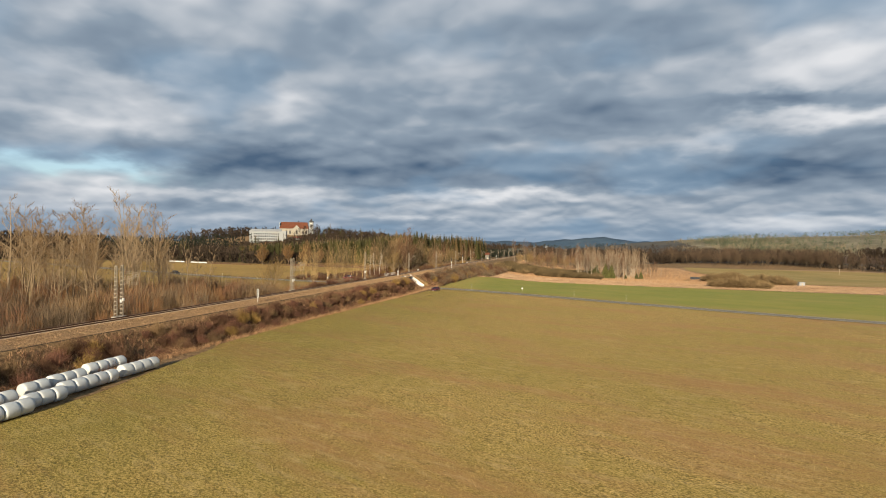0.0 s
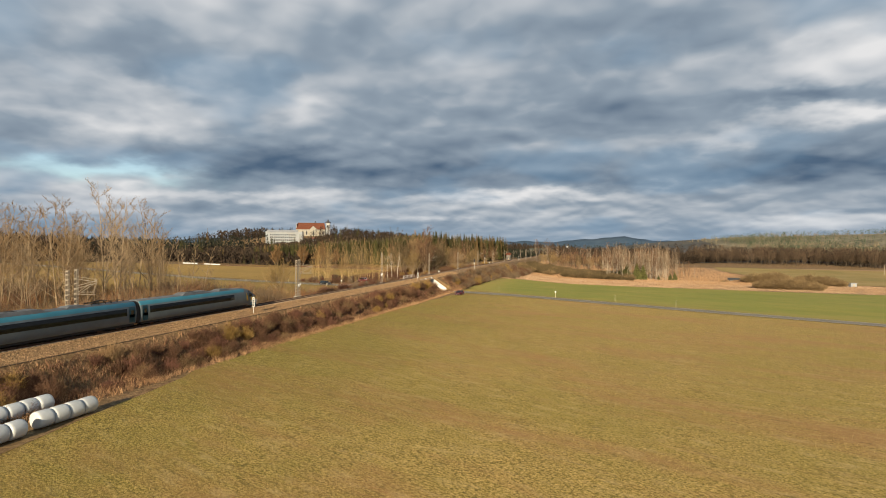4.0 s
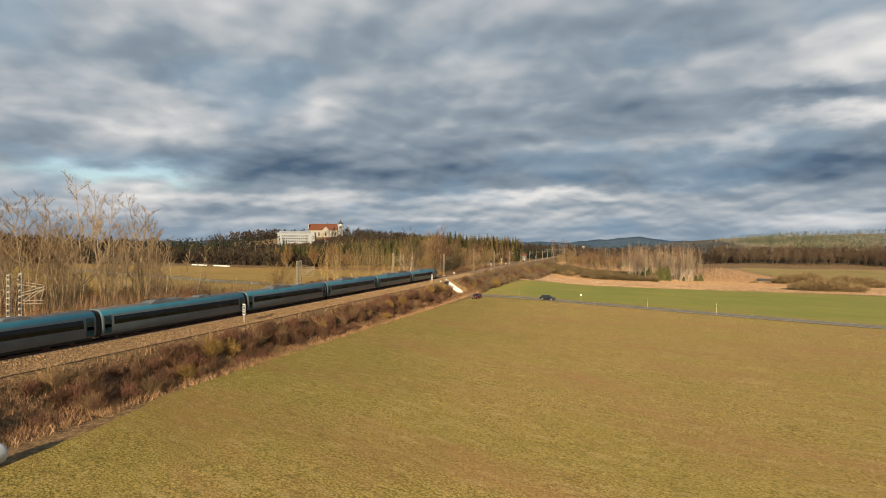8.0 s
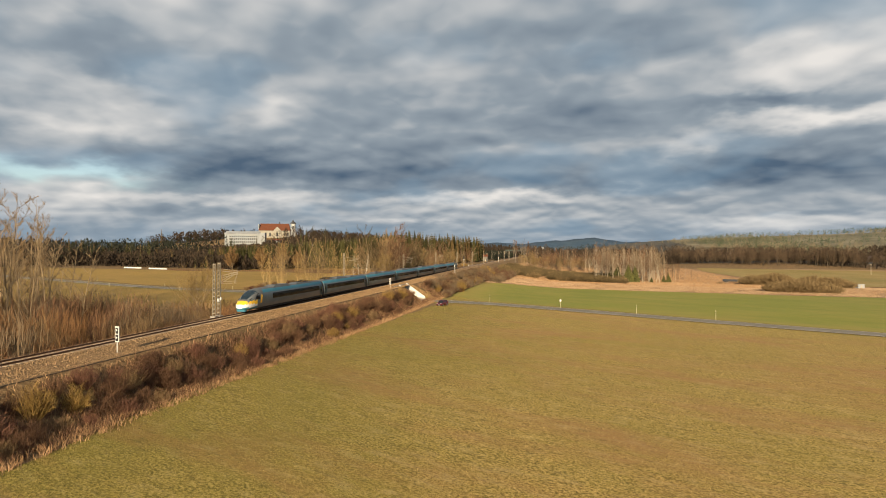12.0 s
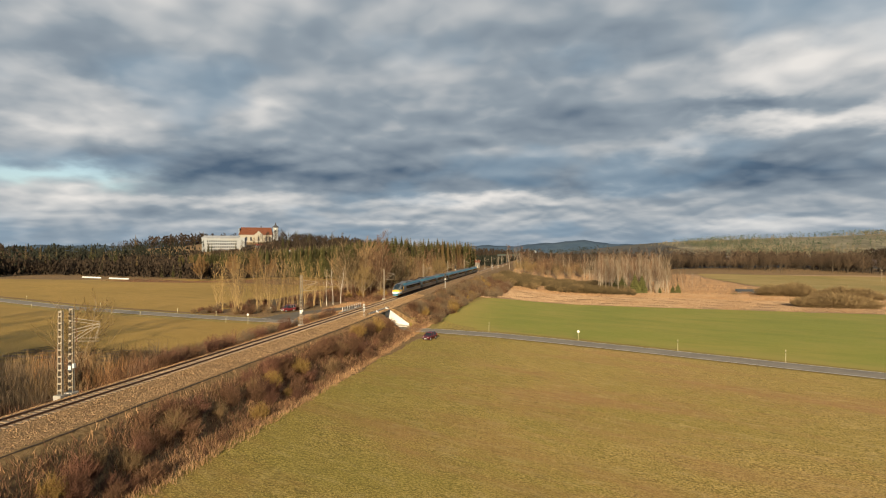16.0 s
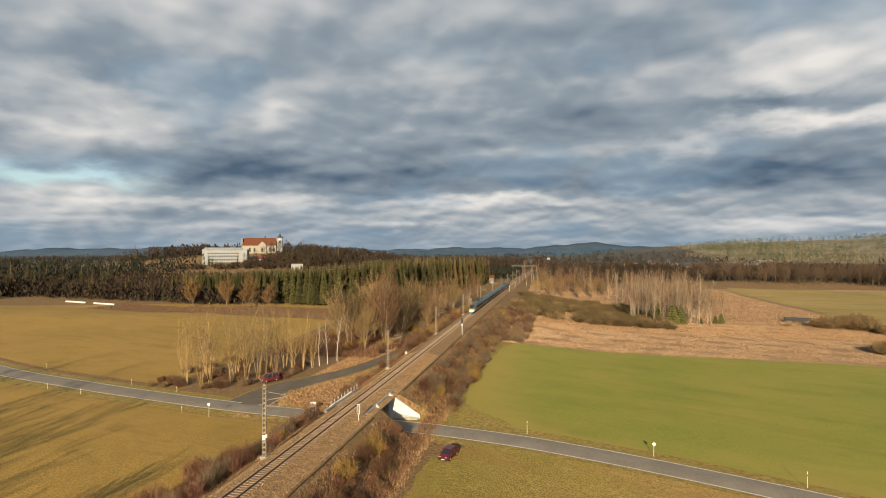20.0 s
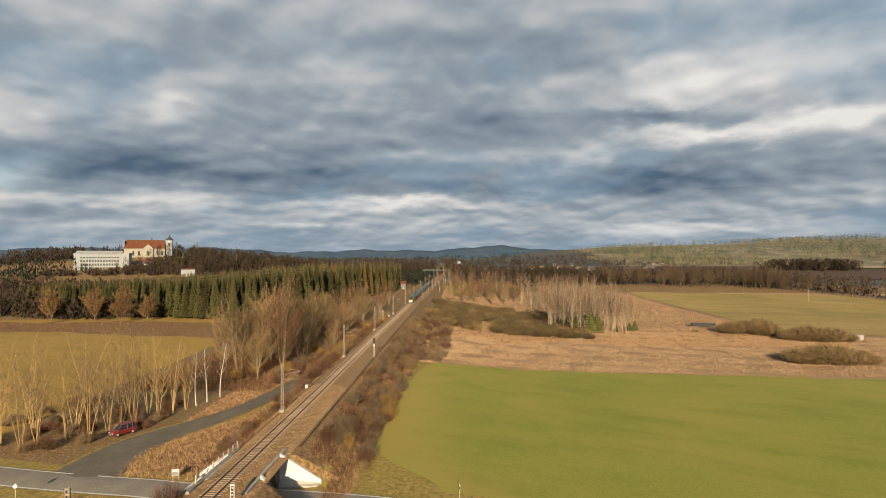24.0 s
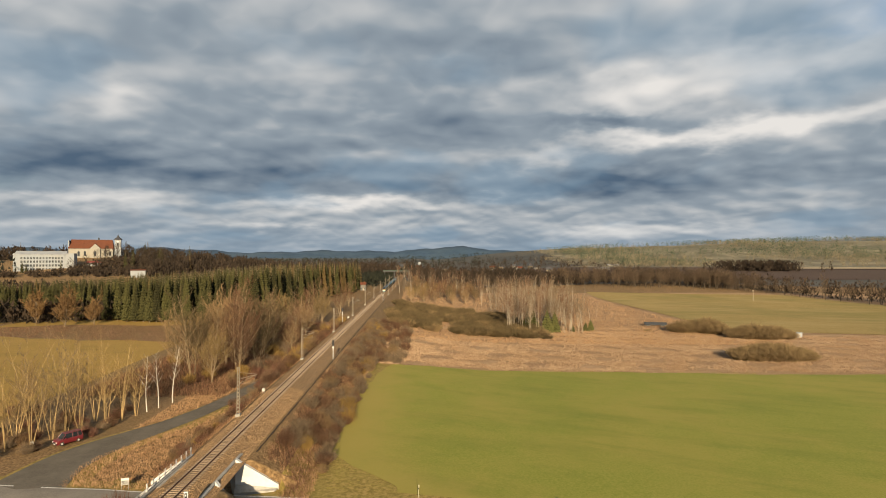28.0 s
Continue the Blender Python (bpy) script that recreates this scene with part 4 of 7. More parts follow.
def car_body(train, y0, length, nose=0, name="end_car"):
    """One car from y0 forwards; nose: +1 at its front end, -1 at its rear."""
    ys = [y0 + 0.35, y0 + 0.55, y0 + length - 0.55, y0 + length - 0.35]
    rings = [section_ring(y, s, 3.5 - (0.06 if s < 1 else 0)) for y, s in zip(ys, (0.97, 1, 1, 0.97))]
    spec = [(0, 1, 3.5, .42), (0.9, 0.995, 3.46, .42), (1.8, 0.985, 3.34, .42), (2.7, 0.965, 3.08, .42), (3.5, 0.93, 2.68, .42), (4.2, 0.875, 2.20, .42), (4.75, 0.79, 1.80, .43), (5.15, 0.66, 1.52, .46), (5.42, 0.48, 1.28, .52), (5.52, 0.30, 1.10, .62)]
    if nose > 0:
        tip = y0 + length
        rings = rings[:2] + [section_ring(tip - 5.52 + d, s, t, l) for d, s, t, l in spec]
    elif nose < 0:
        tip = y0
        rings = [section_ring(tip + 5.52 - d, s, t, l) for d, s, t, l in reversed(spec)] + rings[2:]
    bm, vs = loft(rings)
    for r in (vs[0], vs[-1]):
        bm.faces.new(r)
    bmesh.ops.recalc_face_normals(bm, faces=bm.faces[:])
    n = len(rings[0])
    bm.faces.ensure_lookup_table()
    for fc in bm.faces:
        c = fc.calc_center_median()
        k = 0
        if c.z > 3.3:
            k = 2
        elif c.z > 2.75:
            k = 1
        elif c.z < 0.5:
            k = 3
        if nose and abs(c.y - tip) < 5.0:
            d = abs(c.y - tip)
            k = 0
            if d < 3.2:
                k = 5 if c.z < 1.3 else (4 if c.z < 1.66 else 0)
                if c.z < 0.75:
                    k = 1
                if c.z > 1.9:
                    k = 2
            elif c.z > 3.0:
                k = 2
            elif c.z > 2.4:
                k = 2
        fc.material_index = k
        fc.smooth = len(fc.verts) == 4
    me = bpy.data.meshes.new("car_body")
    bm.to_mesh(me)
    bm.free()
    for m in (train_grey, train_blue, train_roof, train_dark, train_yellow, train_white):
        me.materials.append(m)
    body = new(name, me)
    body.parent = train
    # window bands, proud of the sides
    a, b = y0 + 1.9, y0 + length - 1.9
    if nose > 0:
        b -= 5.6
    if nose < 0:
        a += 5.6
    for sx in (-1, 1):
        bm = bmesh.new()
        pr = [(1.408, 1.66), (1.412, 1.75), (1.395, 2.10), (1.352, 2.48), (1.338, 2.56)]
        r = [[bm.verts.new((sx * x, y, z)) for x, z in pr] for y in (a, b)]
        for i in range(len(pr) - 1):
            bm.faces.new((r[0][i], r[1][i], r[1][i + 1], r[0][i + 1]))
        bmesh.ops.solidify(bm, geom=bm.faces[:], thickness=0.03)
        part("window_band", bm, train_glass, body, "black tinted window band")
        # doors
        for yd in ([a - 1.25] if nose >= 0 else []) + ([b + 0.35] if nose <= 0 else []):
            bm = bmesh.new()
            pr2 = [(1.385, 0.75), (1.412, 1.4), (1.412, 1.75), (1.395, 2.15), (1.352, 2.55), (1.30, 2.72)]
            r = [[bm.verts.new((sx * x, y, z)) for x, z in pr2] for y in (yd, yd + 0.9)]
            for i in range(len(pr2) - 1):
                bm.faces.new((r[0][i], r[1][i], r[1][i + 1], r[0][i + 1]))
            bmesh.ops.solidify(bm, geom=bm.faces[:], thickness=0.03)
            door = part("door", bm, surface("dark teal door paint", [(0.030, 0.090, 0.120), (0.042, 0.112, 0.145)], 1.0, rough=0.35), body, "dark teal door")
            bm = add_box(bmesh.new(), sx * 1.385 - 0.02, sx * 1.385 + 0.03 * sx, yd + 0.25, yd + 0.65, 1.75, 2.3)
            part("door_window", bm, train_glass, door)
    # underframe boxes and bogies
    lo, hi = y0 + 0.6 + (3.4 if nose < 0 else 0), y0 + length - 0.6 - (3.4 if nose > 0 else 0)
    box_part("underframe", (-1.15, 1.15, lo, hi, 0.28, 0.5), train_dark, body)
    for yc in (y0 + 4.1 + (1.2 if nose < 0 else 0), y0 + length - 4.1 - (1.2 if nose > 0 else 0)):
        bm = add_box(bmesh.new(), -1.2, 1.2, yc - 1.7, yc + 1.7, 0.38, 0.66)
        add_box(bm, -1.22, -1.0, yc - 0.5, yc + 0.5, 0.25, 0.75)
        add_box(bm, 1.0, 1.22, yc - 0.5, yc + 0.5, 0.25, 0.75)
        bogie = part("bogie", bm, train_dark, body)
        for dy in (-1.35, 1.35):
            for sx in (-1, 1):
                bm = turned(bmesh.new(), [(0.445, -0.07), (0.445, 0.07)], 16)
                w = part("wheel", bm, rail_side, bogie)
                w.matrix_local = pose(sx * 0.76, yc + dy, 0.445, 0, 90)
    # roof fairing
    def fairing(ya, yb, w, z0, z1, mat, nm):
        bm = bmesh.new()
        lo4 = [(-w, ya, z0), (w, ya, z0), (w, yb, z0), (-w, yb, z0)]
        e = min(1.0, (yb - ya) * 0.2)
        hi4 = [(-w * 0.8, ya + e, z1), (w * 0.8, ya + e, z1), (w * 0.8, yb - e, z1), (-w * 0.8, yb - e, z1)]
        a4, b4 = [bm.verts.new(p) for p in lo4], [bm.verts.new(p) for p in hi4]
        bm.faces.new(b4)
        for i in range(4):
            j = (i + 1) % 4
            bm.faces.new((a4[i], a4[j], b4[j], b4[i]))
        return part(nm, bm, mat, body)
    mid = y0 + length / 2
    fairing(mid - 5.5, mid + 1.0, 0.95, 3.30, 3.72, train_roof, "roof_unit")
    fairing(mid + 3.0, mid + 6.0, 0.8, 3.34, 3.64, train_roof, "roof_unit")
    box_part("vent", (-0.4, 0.4, mid - 3.4, mid - 2.2, 3.72, 3.76), train_dark, body)
    if nose:
        d = 1 if nose > 0 else -1
        # windscreen on the slope of the nose
        def on_nose(dd, fx, lift=0.02):
            s = np.interp(dd, [q[0] for q in spec], [q[1] for q in spec])
            t_ = np.interp(dd, [q[0] for q in spec], [q[2] for q in spec])
            x = fx * s
            z = 0.42 + (np.interp(abs(fx), [0, 0.55, 0.92, 1.15, 1.27, 1.34], [3.5, 3.46, 3.32, 3.08, 2.80, 2.52]) - 0.42) * (t_ - 0.42) / 3.08
            return (x, tip - d * 5.52 + d * dd, z + lift)
        bm = bmesh.new()
        cols = np.linspace(-1.12, 1.12, 9)
        rows = [[bm.verts.new(on_nose(dd, c * (1 - 0.10 * k), 0.025)) for c in cols] for k, dd in enumerate((2.2, 2.8, 3.5, 4.1, 4.5))]
        for a4, b4 in zip(rows, rows[1:]):
            for i in range(8):
                bm.faces.new((a4[i], a4[i + 1], b4[i + 1], b4[i]))
        bmesh.ops.solidify(bm, geom=bm.faces[:], thickness=0.02)
        screen = part("windscreen", bm, surface("windscreen glass", [(0.03, 0.05, 0.07), (0.06, 0.09, 0.12)], 0.5, rough=0.06, spec=0.7), body, "blue-grey raked windscreen")
        part("wiper", add_bar(bmesh.new(), on_nose(4.4, 0.1, 0.05), on_nose(3.0, 0.35, 0.06), 0.05), black_mat, screen)
        for sx in (-1, 1):
            bm = bmesh.new()
            add_bar(bm, on_nose(2.1, sx * 1.2, 0.02), on_nose(4.4, sx * 1.12, 0.02), 0.16)
            part("screen_pillar", bm, train_dark, body)
            q = on_nose(5.05, sx * 0.85, 0.0)
            bm = turned(bmesh.new(), [(0.17, -0.08), (0.17, 0.02), (0.12, 0.06)], 12)
            hl = part("headlight", bm, surface("headlight glass", [(0.05, 0.05, 0.05), (0.12, 0.12, 0.11)], 2.0, rough=0.1), body, "dark oval headlight")
            hl.matrix_local = pose(q[0], q[1] - d * 0.05, 1.36, -60 * d)
            # side cab window and yellow flash
            bm = bmesh.new()
            pts = [(1.33, 3.3, 2.0), (1.385, 2.1, 1.85), (1.36, 2.1, 2.45), (1.28, 2.9, 2.5)]
            f4 = [bm.verts.new((sx * (x + 0.015), tip - d * 5.52 + d * dd, z)) for x, dd, z in pts]
            bm.faces.new(f4)
            bmesh.ops.solidify(bm, geom=bm.faces[:], thickness=0.04)
            part("cab_window", bm, train_glass, body)
            bm = bmesh.new()
            pts = [(1.37, 1.95, 1.2), (1.40, 1.5, 1.3), (1.40, 1.3, 2.4), (1.33, 1.5, 2.62), (1.365, 1.75, 1.9)]
            f4 = [bm.verts.new((sx * (x + 0.012), tip - d * 5.52 + d * dd, z)) for x, dd, z in pts]
            bm.faces.new(f4)
            bmesh.ops.solidify(bm, geom=bm.faces[:], thickness=0.03)
            part("yellow_flash", bm, train_yellow, body)
        bm = add_box(bmesh.new(), -0.75, 0.75, min(tip - d * 0.9, tip - d * 0.2), max(tip - d * 0.9, tip - d * 0.2), 0.12, 0.55)
        bmesh.ops.bevel(bm, geom=bm.edges[:], offset=0.12, segments=2, affect="EDGES")
        part("snow_plough", bm, train_blue, body)
    return body


def pantograph(train_car, y):
    bm = bmesh.new()
    for sx in (-0.55, 0.55):
        add_bar(bm, (sx, y - 1.1, 3.62), (sx, y + 1.1, 3.62), 0.09)
        for dy in (-1.0, 0, 1.0):
            add_bar(bm, (sx, y + dy, 3.4), (sx, y + dy, 3.68), 0.12, 6)
    add_bar(bm, (-0.6, y - 1.0, 3.72), (0.6, y - 1.0, 3.72), 0.08)
    add_bar(bm, (-0.9, y + 0.9, 3.86), (0.9, y + 0.9, 3.86), 0.1)
    for sx in (-1, 1):
        add_bar(bm, (sx * 0.3, y - 1.0, 3.72), (sx * 0.1, y + 1.1, 3.88), 0.06)
    part("pantograph", bm, train_dark, train_car, "folded dark pantograph")
    bm = bmesh.new()
    for k in range(6):
        turned(bm, [(0.05, 0), (0.12, 0.06), (0.05, 0.12), (0.12, 0.18), (0.05, 0.24)], 8, (0.35 if k % 2 else -0.35, y + 1.6 + 0.45 * k, 3.45))
    add_bar(bm, (0.1, y + 1.5, 3.74), (0.1, y + 4.2, 3.74), 0.05)
    part("insulators", bm, train_dark, train_car)


train = thing("express_train", "grey and blue tilting express train with yellow nose", "train")
ends, mids, y_at, cars = 27.65, 25.9, 0.0, []
for i in range(7):
    length = ends if i in (0, 6) else mids
    cars.append(car_body(train, y_at, length, -1 if i == 0 else (1 if i == 6 else 0), "end_car" if i in (0, 6) else "middle_car"))
    if i < 6:
        bm, vs = loft([[(x * 0.9, y_at + length + dy, 0.5 + (z - 0.42) * 0.93) for x, _, z in section_ring(0)] for dy in (-0.4, 0.4)])
        part("gangway", bm, train_dark, cars[-1], "black rubber gangway bellows")
    y_at += length
pantograph(cars[0], 20.5)
pantograph(cars[1], 27.65 + 3.5)
pantograph(cars[5], 27.65 + 25.9 * 4 + 20.5)
TRAIN_AT = [(t, pose(0, -280.0 + 25.9 * (t - 3.0), 5.0 + 0.6 * float(smooth(0, 160, -280.0 + 25.9 * (t - 3.0) + 92)))) for t in (0, 2, 4, 6, 8, 9, 10, 11, 12, 13, 14, 16, 20, 28)]

# ---- plants ----
class Wood:
    """Collects branches: tubes and slivers."""

    def __init__(self):
        self.v, self.f, self.m = [], [], []

    def tube(self, pts, radii, sides=4, slot=0):
        b = len(self.v)
        for i, (p, r) in enumerate(zip(pts, radii)):
            d = (pts[min(i + 1, len(pts) - 1)] - pts[max(i - 1, 0)])
            u = d.orthogonal().normalized()
            w = d.cross(u).normalized()
            for k in range(sides):
                a = 2 * math.pi * k / sides
                self.v.append(p + (u * math.cos(a) + w * math.sin(a)) * r)
        for i in range(len(pts) - 1):
            for k in range(sides):
                j = (k + 1) % sides
                self.f.append((b + i * sides + k, b + i * sides + j, b + (i + 1) * sides + j, b + (i + 1) * sides + k))
                self.m.append(slot)

    def sliver(self, p, q, w, rnd):
        d = q - p
        u = d.cross(Vector((rnd.uniform(-1, 1), rnd.uniform(-1, 1), rnd.uniform(-0.3, 0.3))))
        if u.length < 1e-6:
            u = d.orthogonal()
        u.normalize()
        b = len(self.v)
        self.v += [p - u * w / 2, p + u * w / 2, q]
        self.f.append((b, b + 1, b + 2))
        self.m.append(0)

    def mesh(self, name, *mats):
        me = bpy.data.meshes.new(name)
        me.from_pydata([tuple(p) for p in self.v], [], self.f)
        for mat in mats:
            me.materials.append(mat)
        me.polygons.foreach_set("material_index", self.m)
        return me


def bent(rnd, p, d, length, n, wob, lift):
    """A wandering line of n steps from p towards d, bending upwards by lift."""
    pts, d = [p.copy()], d.normalized()
    for _ in range(n):
        d = (d + Vector((rnd.uniform(-wob, wob), rnd.uniform(-wob, wob), rnd.uniform(-wob, wob) * 0.5 + lift))).normalized()
        pts.append(pts[-1] + d * (length / n))
    return pts


def bare_tree(seed, h, spread, base, limbs, subs, twigs, rise, r0, bark, twig, stems=1, tw=0.035, wob=0.08):
    """A leafless tree: trunk with limbs, and a crown of fine branches."""
    rnd = random.Random(seed)
    trunk, crown = Wood(), Wood()
    for s in range(stems):
        lean = Vector((rnd.uniform(-1, 1), rnd.uniform(-1, 1), 0)) * (0.03 if stems == 1 else 0.16)
        hh = h * (1 if s == 0 else rnd.uniform(0.65, 0.95))
        p0 = Vector((0, 0, -0.3)) + lean * (2.0 if stems > 1 else 0)
        line = bent(rnd, p0, Vector((0, 0, 1)) + lean, hh + 0.3, 7, wob * 0.5, 0.02)
        trunk.tube(line, [r0 * (1 - 0.86 * i / 7) * (0.75 if stems > 1 else 1) for i in range(8)], 6)
        for k in range(limbs):
            f = base + (0.97 - base) * (k + rnd.random()) / limbs
            i = min(6, int(f * 7))
            p = line[i].lerp(line[i + 1], f * 7 - i)
            az = k * 2.4 + rnd.uniform(-0.5, 0.5)
            out = spread * (1.15 - 0.75 * (f - base) / (1 - base)) * rnd.uniform(0.7, 1.1)
            ri = rise * rnd.uniform(0.7, 1.3)
            limb = bent(rnd, p, Vector((math.cos(az), math.sin(az), ri)), out * math.hypot(1, ri), 4, 0.16, 0.10)
            rl = r0 * 0.46 * (1.1 - 0.75 * f)
            crown.tube(limb, [rl, rl * 0.8, rl * 0.6, rl * 0.42, rl * 0.2], 4, 1)
            for m in range(subs):
                g = 0.25 + 0.75 * (m + rnd.random()) / subs
                j = min(3, int(g * 4))
                q = limb[j].lerp(limb[j + 1], g * 4 - j)
                d = (limb[j + 1] - limb[j]).normalized()
                side = Vector((rnd.uniform(-1, 1), rnd.uniform(-1, 1), rnd.uniform(-0.1, 0.9)))
                ln = out * rnd.uniform(0.28, 0.5)
                br = bent(rnd, q, d * 0.7 + side, ln, 3, 0.2, 0.08)
                crown.tube(br, [tw * 0.9, tw * 0.75, tw * 0.6, tw * 0.3], 3)
                for n in range(twigs):
                    e = (n + rnd.random()) / twigs
                    jj = min(2, int(e * 3))
                    q2 = br[jj].lerp(br[jj + 1], e * 3 - jj)
                    d2 = (br[jj + 1] - br[jj]).normalized() * 0.8 + Vector((rnd.uniform(-1, 1), rnd.uniform(-1, 1), rnd.uniform(-0.3, 1)))
                    crown.sliver(q2, q2 + d2.normalized() * ln * rnd.uniform(0.35, 0.8), tw, rnd)
    return trunk.mesh("trunk", bark), crown.mesh("crown", twig, bark)


def shrub(seed, r, h, stems, fork, twig, w=0.03, upright=0.0, bark=None):
    """A bush of many thin stems fanning out from its foot, forked towards the ends."""
    rnd = random.Random(seed)
    stem, crown = Wood(), Wood()
    for k in range(stems):
        a, t = rnd.uniform(0, 6.283), math.sqrt(rnd.random())
        foot = Vector((math.cos(a), math.sin(a), 0)) * r * t * (0.35 + 0.55 * upright) + Vector((0, 0, -0.15))
        top = Vector((math.cos(a) * r * t, math.sin(a) * r * t, h * (1 - 0.5 * t * t * (1 - upright * 0.6)) * rnd.uniform(0.45, 1.18)))
        mid = foot.lerp(top, 0.55) + Vector((rnd.uniform(-0.2, 0.2), rnd.uniform(-0.2, 0.2), 0.12 * h))
        (stem if k == 0 else crown).tube([foot, mid, top], [w * 0.6, w * 0.5, w * 0.15], 3)
        for n in range(fork):
            e = rnd.uniform(0.35, 1.0)
            q = foot.lerp(mid, e / 0.55) if e < 0.55 else mid.lerp(top, (e - 0.55) / 0.45)
            d = (top - foot).normalized() * (0.5 + upright) + Vector((rnd.uniform(-1, 1), rnd.uniform(-1, 1), rnd.uniform(-0.2, 0.9)))
            crown.sliver(q, q + d.normalized() * h * rnd.uniform(0.15, 0.34), w, rnd)
    return stem.mesh("stem", bark or twig), crown.mesh("crown", twig)


def spruce_mesh(seed, h, r, tiers, per, mat):
    rnd = random.Random(seed)
    trunk, v, f = Wood(), [], []
    trunk.tube([Vector((0, 0, -0.3)), Vector((0, 0, h * 0.5)), Vector((0, 0, h))], [0.02 * h * 0.6, 0.012 * h * 0.6, 0.02], 5)
    for k in range(tiers):
        t = (k + 0.5) / tiers
        z = h * (0.08 + 0.92 * t)
        rr = r * (1 - t) ** 0.8 * rnd.uniform(0.85, 1.1) + 0.12
        for m in range(per):
            a = 2 * math.pi * (m + rnd.random() * 0.7) / per + k * 0.7
            L = rr * rnd.uniform(0.75, 1.15)
            c, s = math.cos(a), math.sin(a)
            drop = 0.30 * L + rnd.uniform(0, 0.2)
            w = 0.20 * L + 0.16
            b = len(v)
            v += [(0, 0, z + 0.18 * L), (c * L * 0.55 - s * w, s * L * 0.55 + c * w, z - drop * 0.45), (c * L * 0.55 + s * w, s * L * 0.55 - c * w, z - drop * 0.45), (c * L, s * L, z - drop * 0.75), (c * L * 0.6, s * L * 0.6, z + 0.02), (c * L * 0.45, s * L * 0.45, z - drop - 0.35)]
            f += [(b, b + 1, b + 4), (b, b + 4, b + 2), (b + 1, b + 3, b + 4), (b + 4, b + 3, b + 2), (b + 1, b + 5, b + 3), (b + 5, b + 2, b + 3)]
    me = bpy.data.meshes.new("needles")
    me.from_pydata(v, [], f)
    me.materials.append(mat)
    return trunk.mesh("trunk", bark_grey), me


KINDS, USED, COUNT, REST = {}, {}, {}, {}


def kind(key, name, label, category, group, variants, parts=("trunk", "crown")):
    """Registers a plant with several shapes."""
    KINDS[key] = (name, label, category, group, variants, parts)


def plant(key, x, y, s=1.0, sz=None, rnd=random, z=None, pick=None):
    name, label, category, group, variants, parts = KINDS[key]
    i = rnd.randrange(len(variants)) if pick is None else pick
    m = pose(x, y, (gz(x, y) if z is None else z) - 0.05, 0, 0, rnd.uniform(0, 360))
    COUNT[key] = COUNT.get(key, 0) + 1
    if COUNT[key] > (0 if key == "backspruce" else 290):
        REST.setdefault(key, []).append((i, m @ Matrix.Diagonal((s, s, s if sz is None else sz, 1))))
        return None
    if (key, i) not in USED:
        t = thing(name, label, category, group)
        for pn, me in zip(parts, variants[i]):
            ob = new(pn, me)
            ob.parent = t
        USED[(key, i)] = t
        t.matrix_world = m
        c = t
    else:
        c = copy_thing(USED[(key, i)], m @ Matrix.Diagonal((1, 1, 1, 1)))
        c.matrix_basis = m
    c.scale = (s, s, s if sz is None else sz)
    return c


kind("poplar", "tall_bare_tree", "tall leafless grey-brown tree with upswept limbs", "tree", "tall bare trees", [bare_tree(10 + i, 25 + i, 5.4, 0.24, 13, 8, 11, 0.8, 0.24, bark_tan, tg, stems=st, tw=0.030, wob=0.18) for i, (tg, st) in enumerate(((twig_pale, 1), (twig_tan, 2), (twig_pale, 1), (twig_pale, 2)))])
kind("slim", "slim_bare_tree", "slim leafless tree with pale trunk", "tree", "slim bare trees", [bare_tree(20 + i, 15 + 1.5 * i, 2.5, 0.22, 14, 7, 9, 0.8, 0.13, bark_tan, tg, tw=0.028, wob=0.16) for i, tg in enumerate((twig_pale, twig_tan, twig_pale))])
kind("aspen", "aspen", "leafless golden aspen with several slender stems", "tree", "aspens by the side road", [bare_tree(30 + i, 18 + i, 3.0, 0.2, 11, 5, 6, 1.2, 0.095, bark_gold, tg, stems=4, tw=0.034, wob=0.14) for i, tg in enumerate((twig_gold, twig_tan, twig_gold, twig_grey))])
kind("birch", "birch", "leafless birch with white bark", "tree", "birches", [bare_tree(40 + i, 14 + i, 2.6, 0.35, 13, 4, 5, 0.9, 0.15, bark_white, twig_grey, tw=0.04, wob=0.16) for i in range(2)])
kind("round", "broad_bare_tree", "broad leafless tree with a dense fine crown", "tree", "broad bare trees", [bare_tree(50 + i, 15 + 2 * i, 5.8, 0.14, 17, 8, 10, 0.95, 0.17, bark_tan, tg, stems=3, tw=0.040, wob=0.16) for i, tg in enumerate((twig_gold, twig_tan, twig_olive, twig_brown))])
kind("oak", "brown_leafed_oak", "round tree with a dense rusty orange crown", "tree", "rusty trees", [bare_tree(60 + i, 16, 6.0, 0.10, 22, 9, 14, 1.0, 0.22, bark_grey, twig_orange, stems=2, tw=0.13) for i in range(2)])
kind("groveb", "grove_birch", "slender leafless birch in a grove", "tree", "birch grove", [bare_tree(70 + i, 18 + i, 2.4, 0.22, 13, 5, 7, 1.5, 0.11, bark_pale, tg, stems=2, tw=0.060, wob=0.14) for i, tg in enumerate((twig_grey, twig_brown, twig_grey))])
kind("slimdark", "slender_bare_tree", "slender leafless brown tree beyond the marsh", "tree", "slender bare trees", [bare_tree(180 + i, 17 + i, 3.2, 0.25, 12, 4, 6, 1.2, 0.15, bk, tg, tw=0.10, wob=0.14) for i, (bk, tg) in enumerate(((bark_pale, row_twig), (bark_dark, twig_brown), (bark_dark, row_twig)))])
kind("far", "bare_tree", "leafless brown tree in a distant row", "tree", "distant bare trees", [bare_tree(80 + i, 13 + i, 4.6, 0.2, 13, 4, 6, 1.0, 0.20, bark_dark, row_twig, tw=0.13) for i in range(3)])
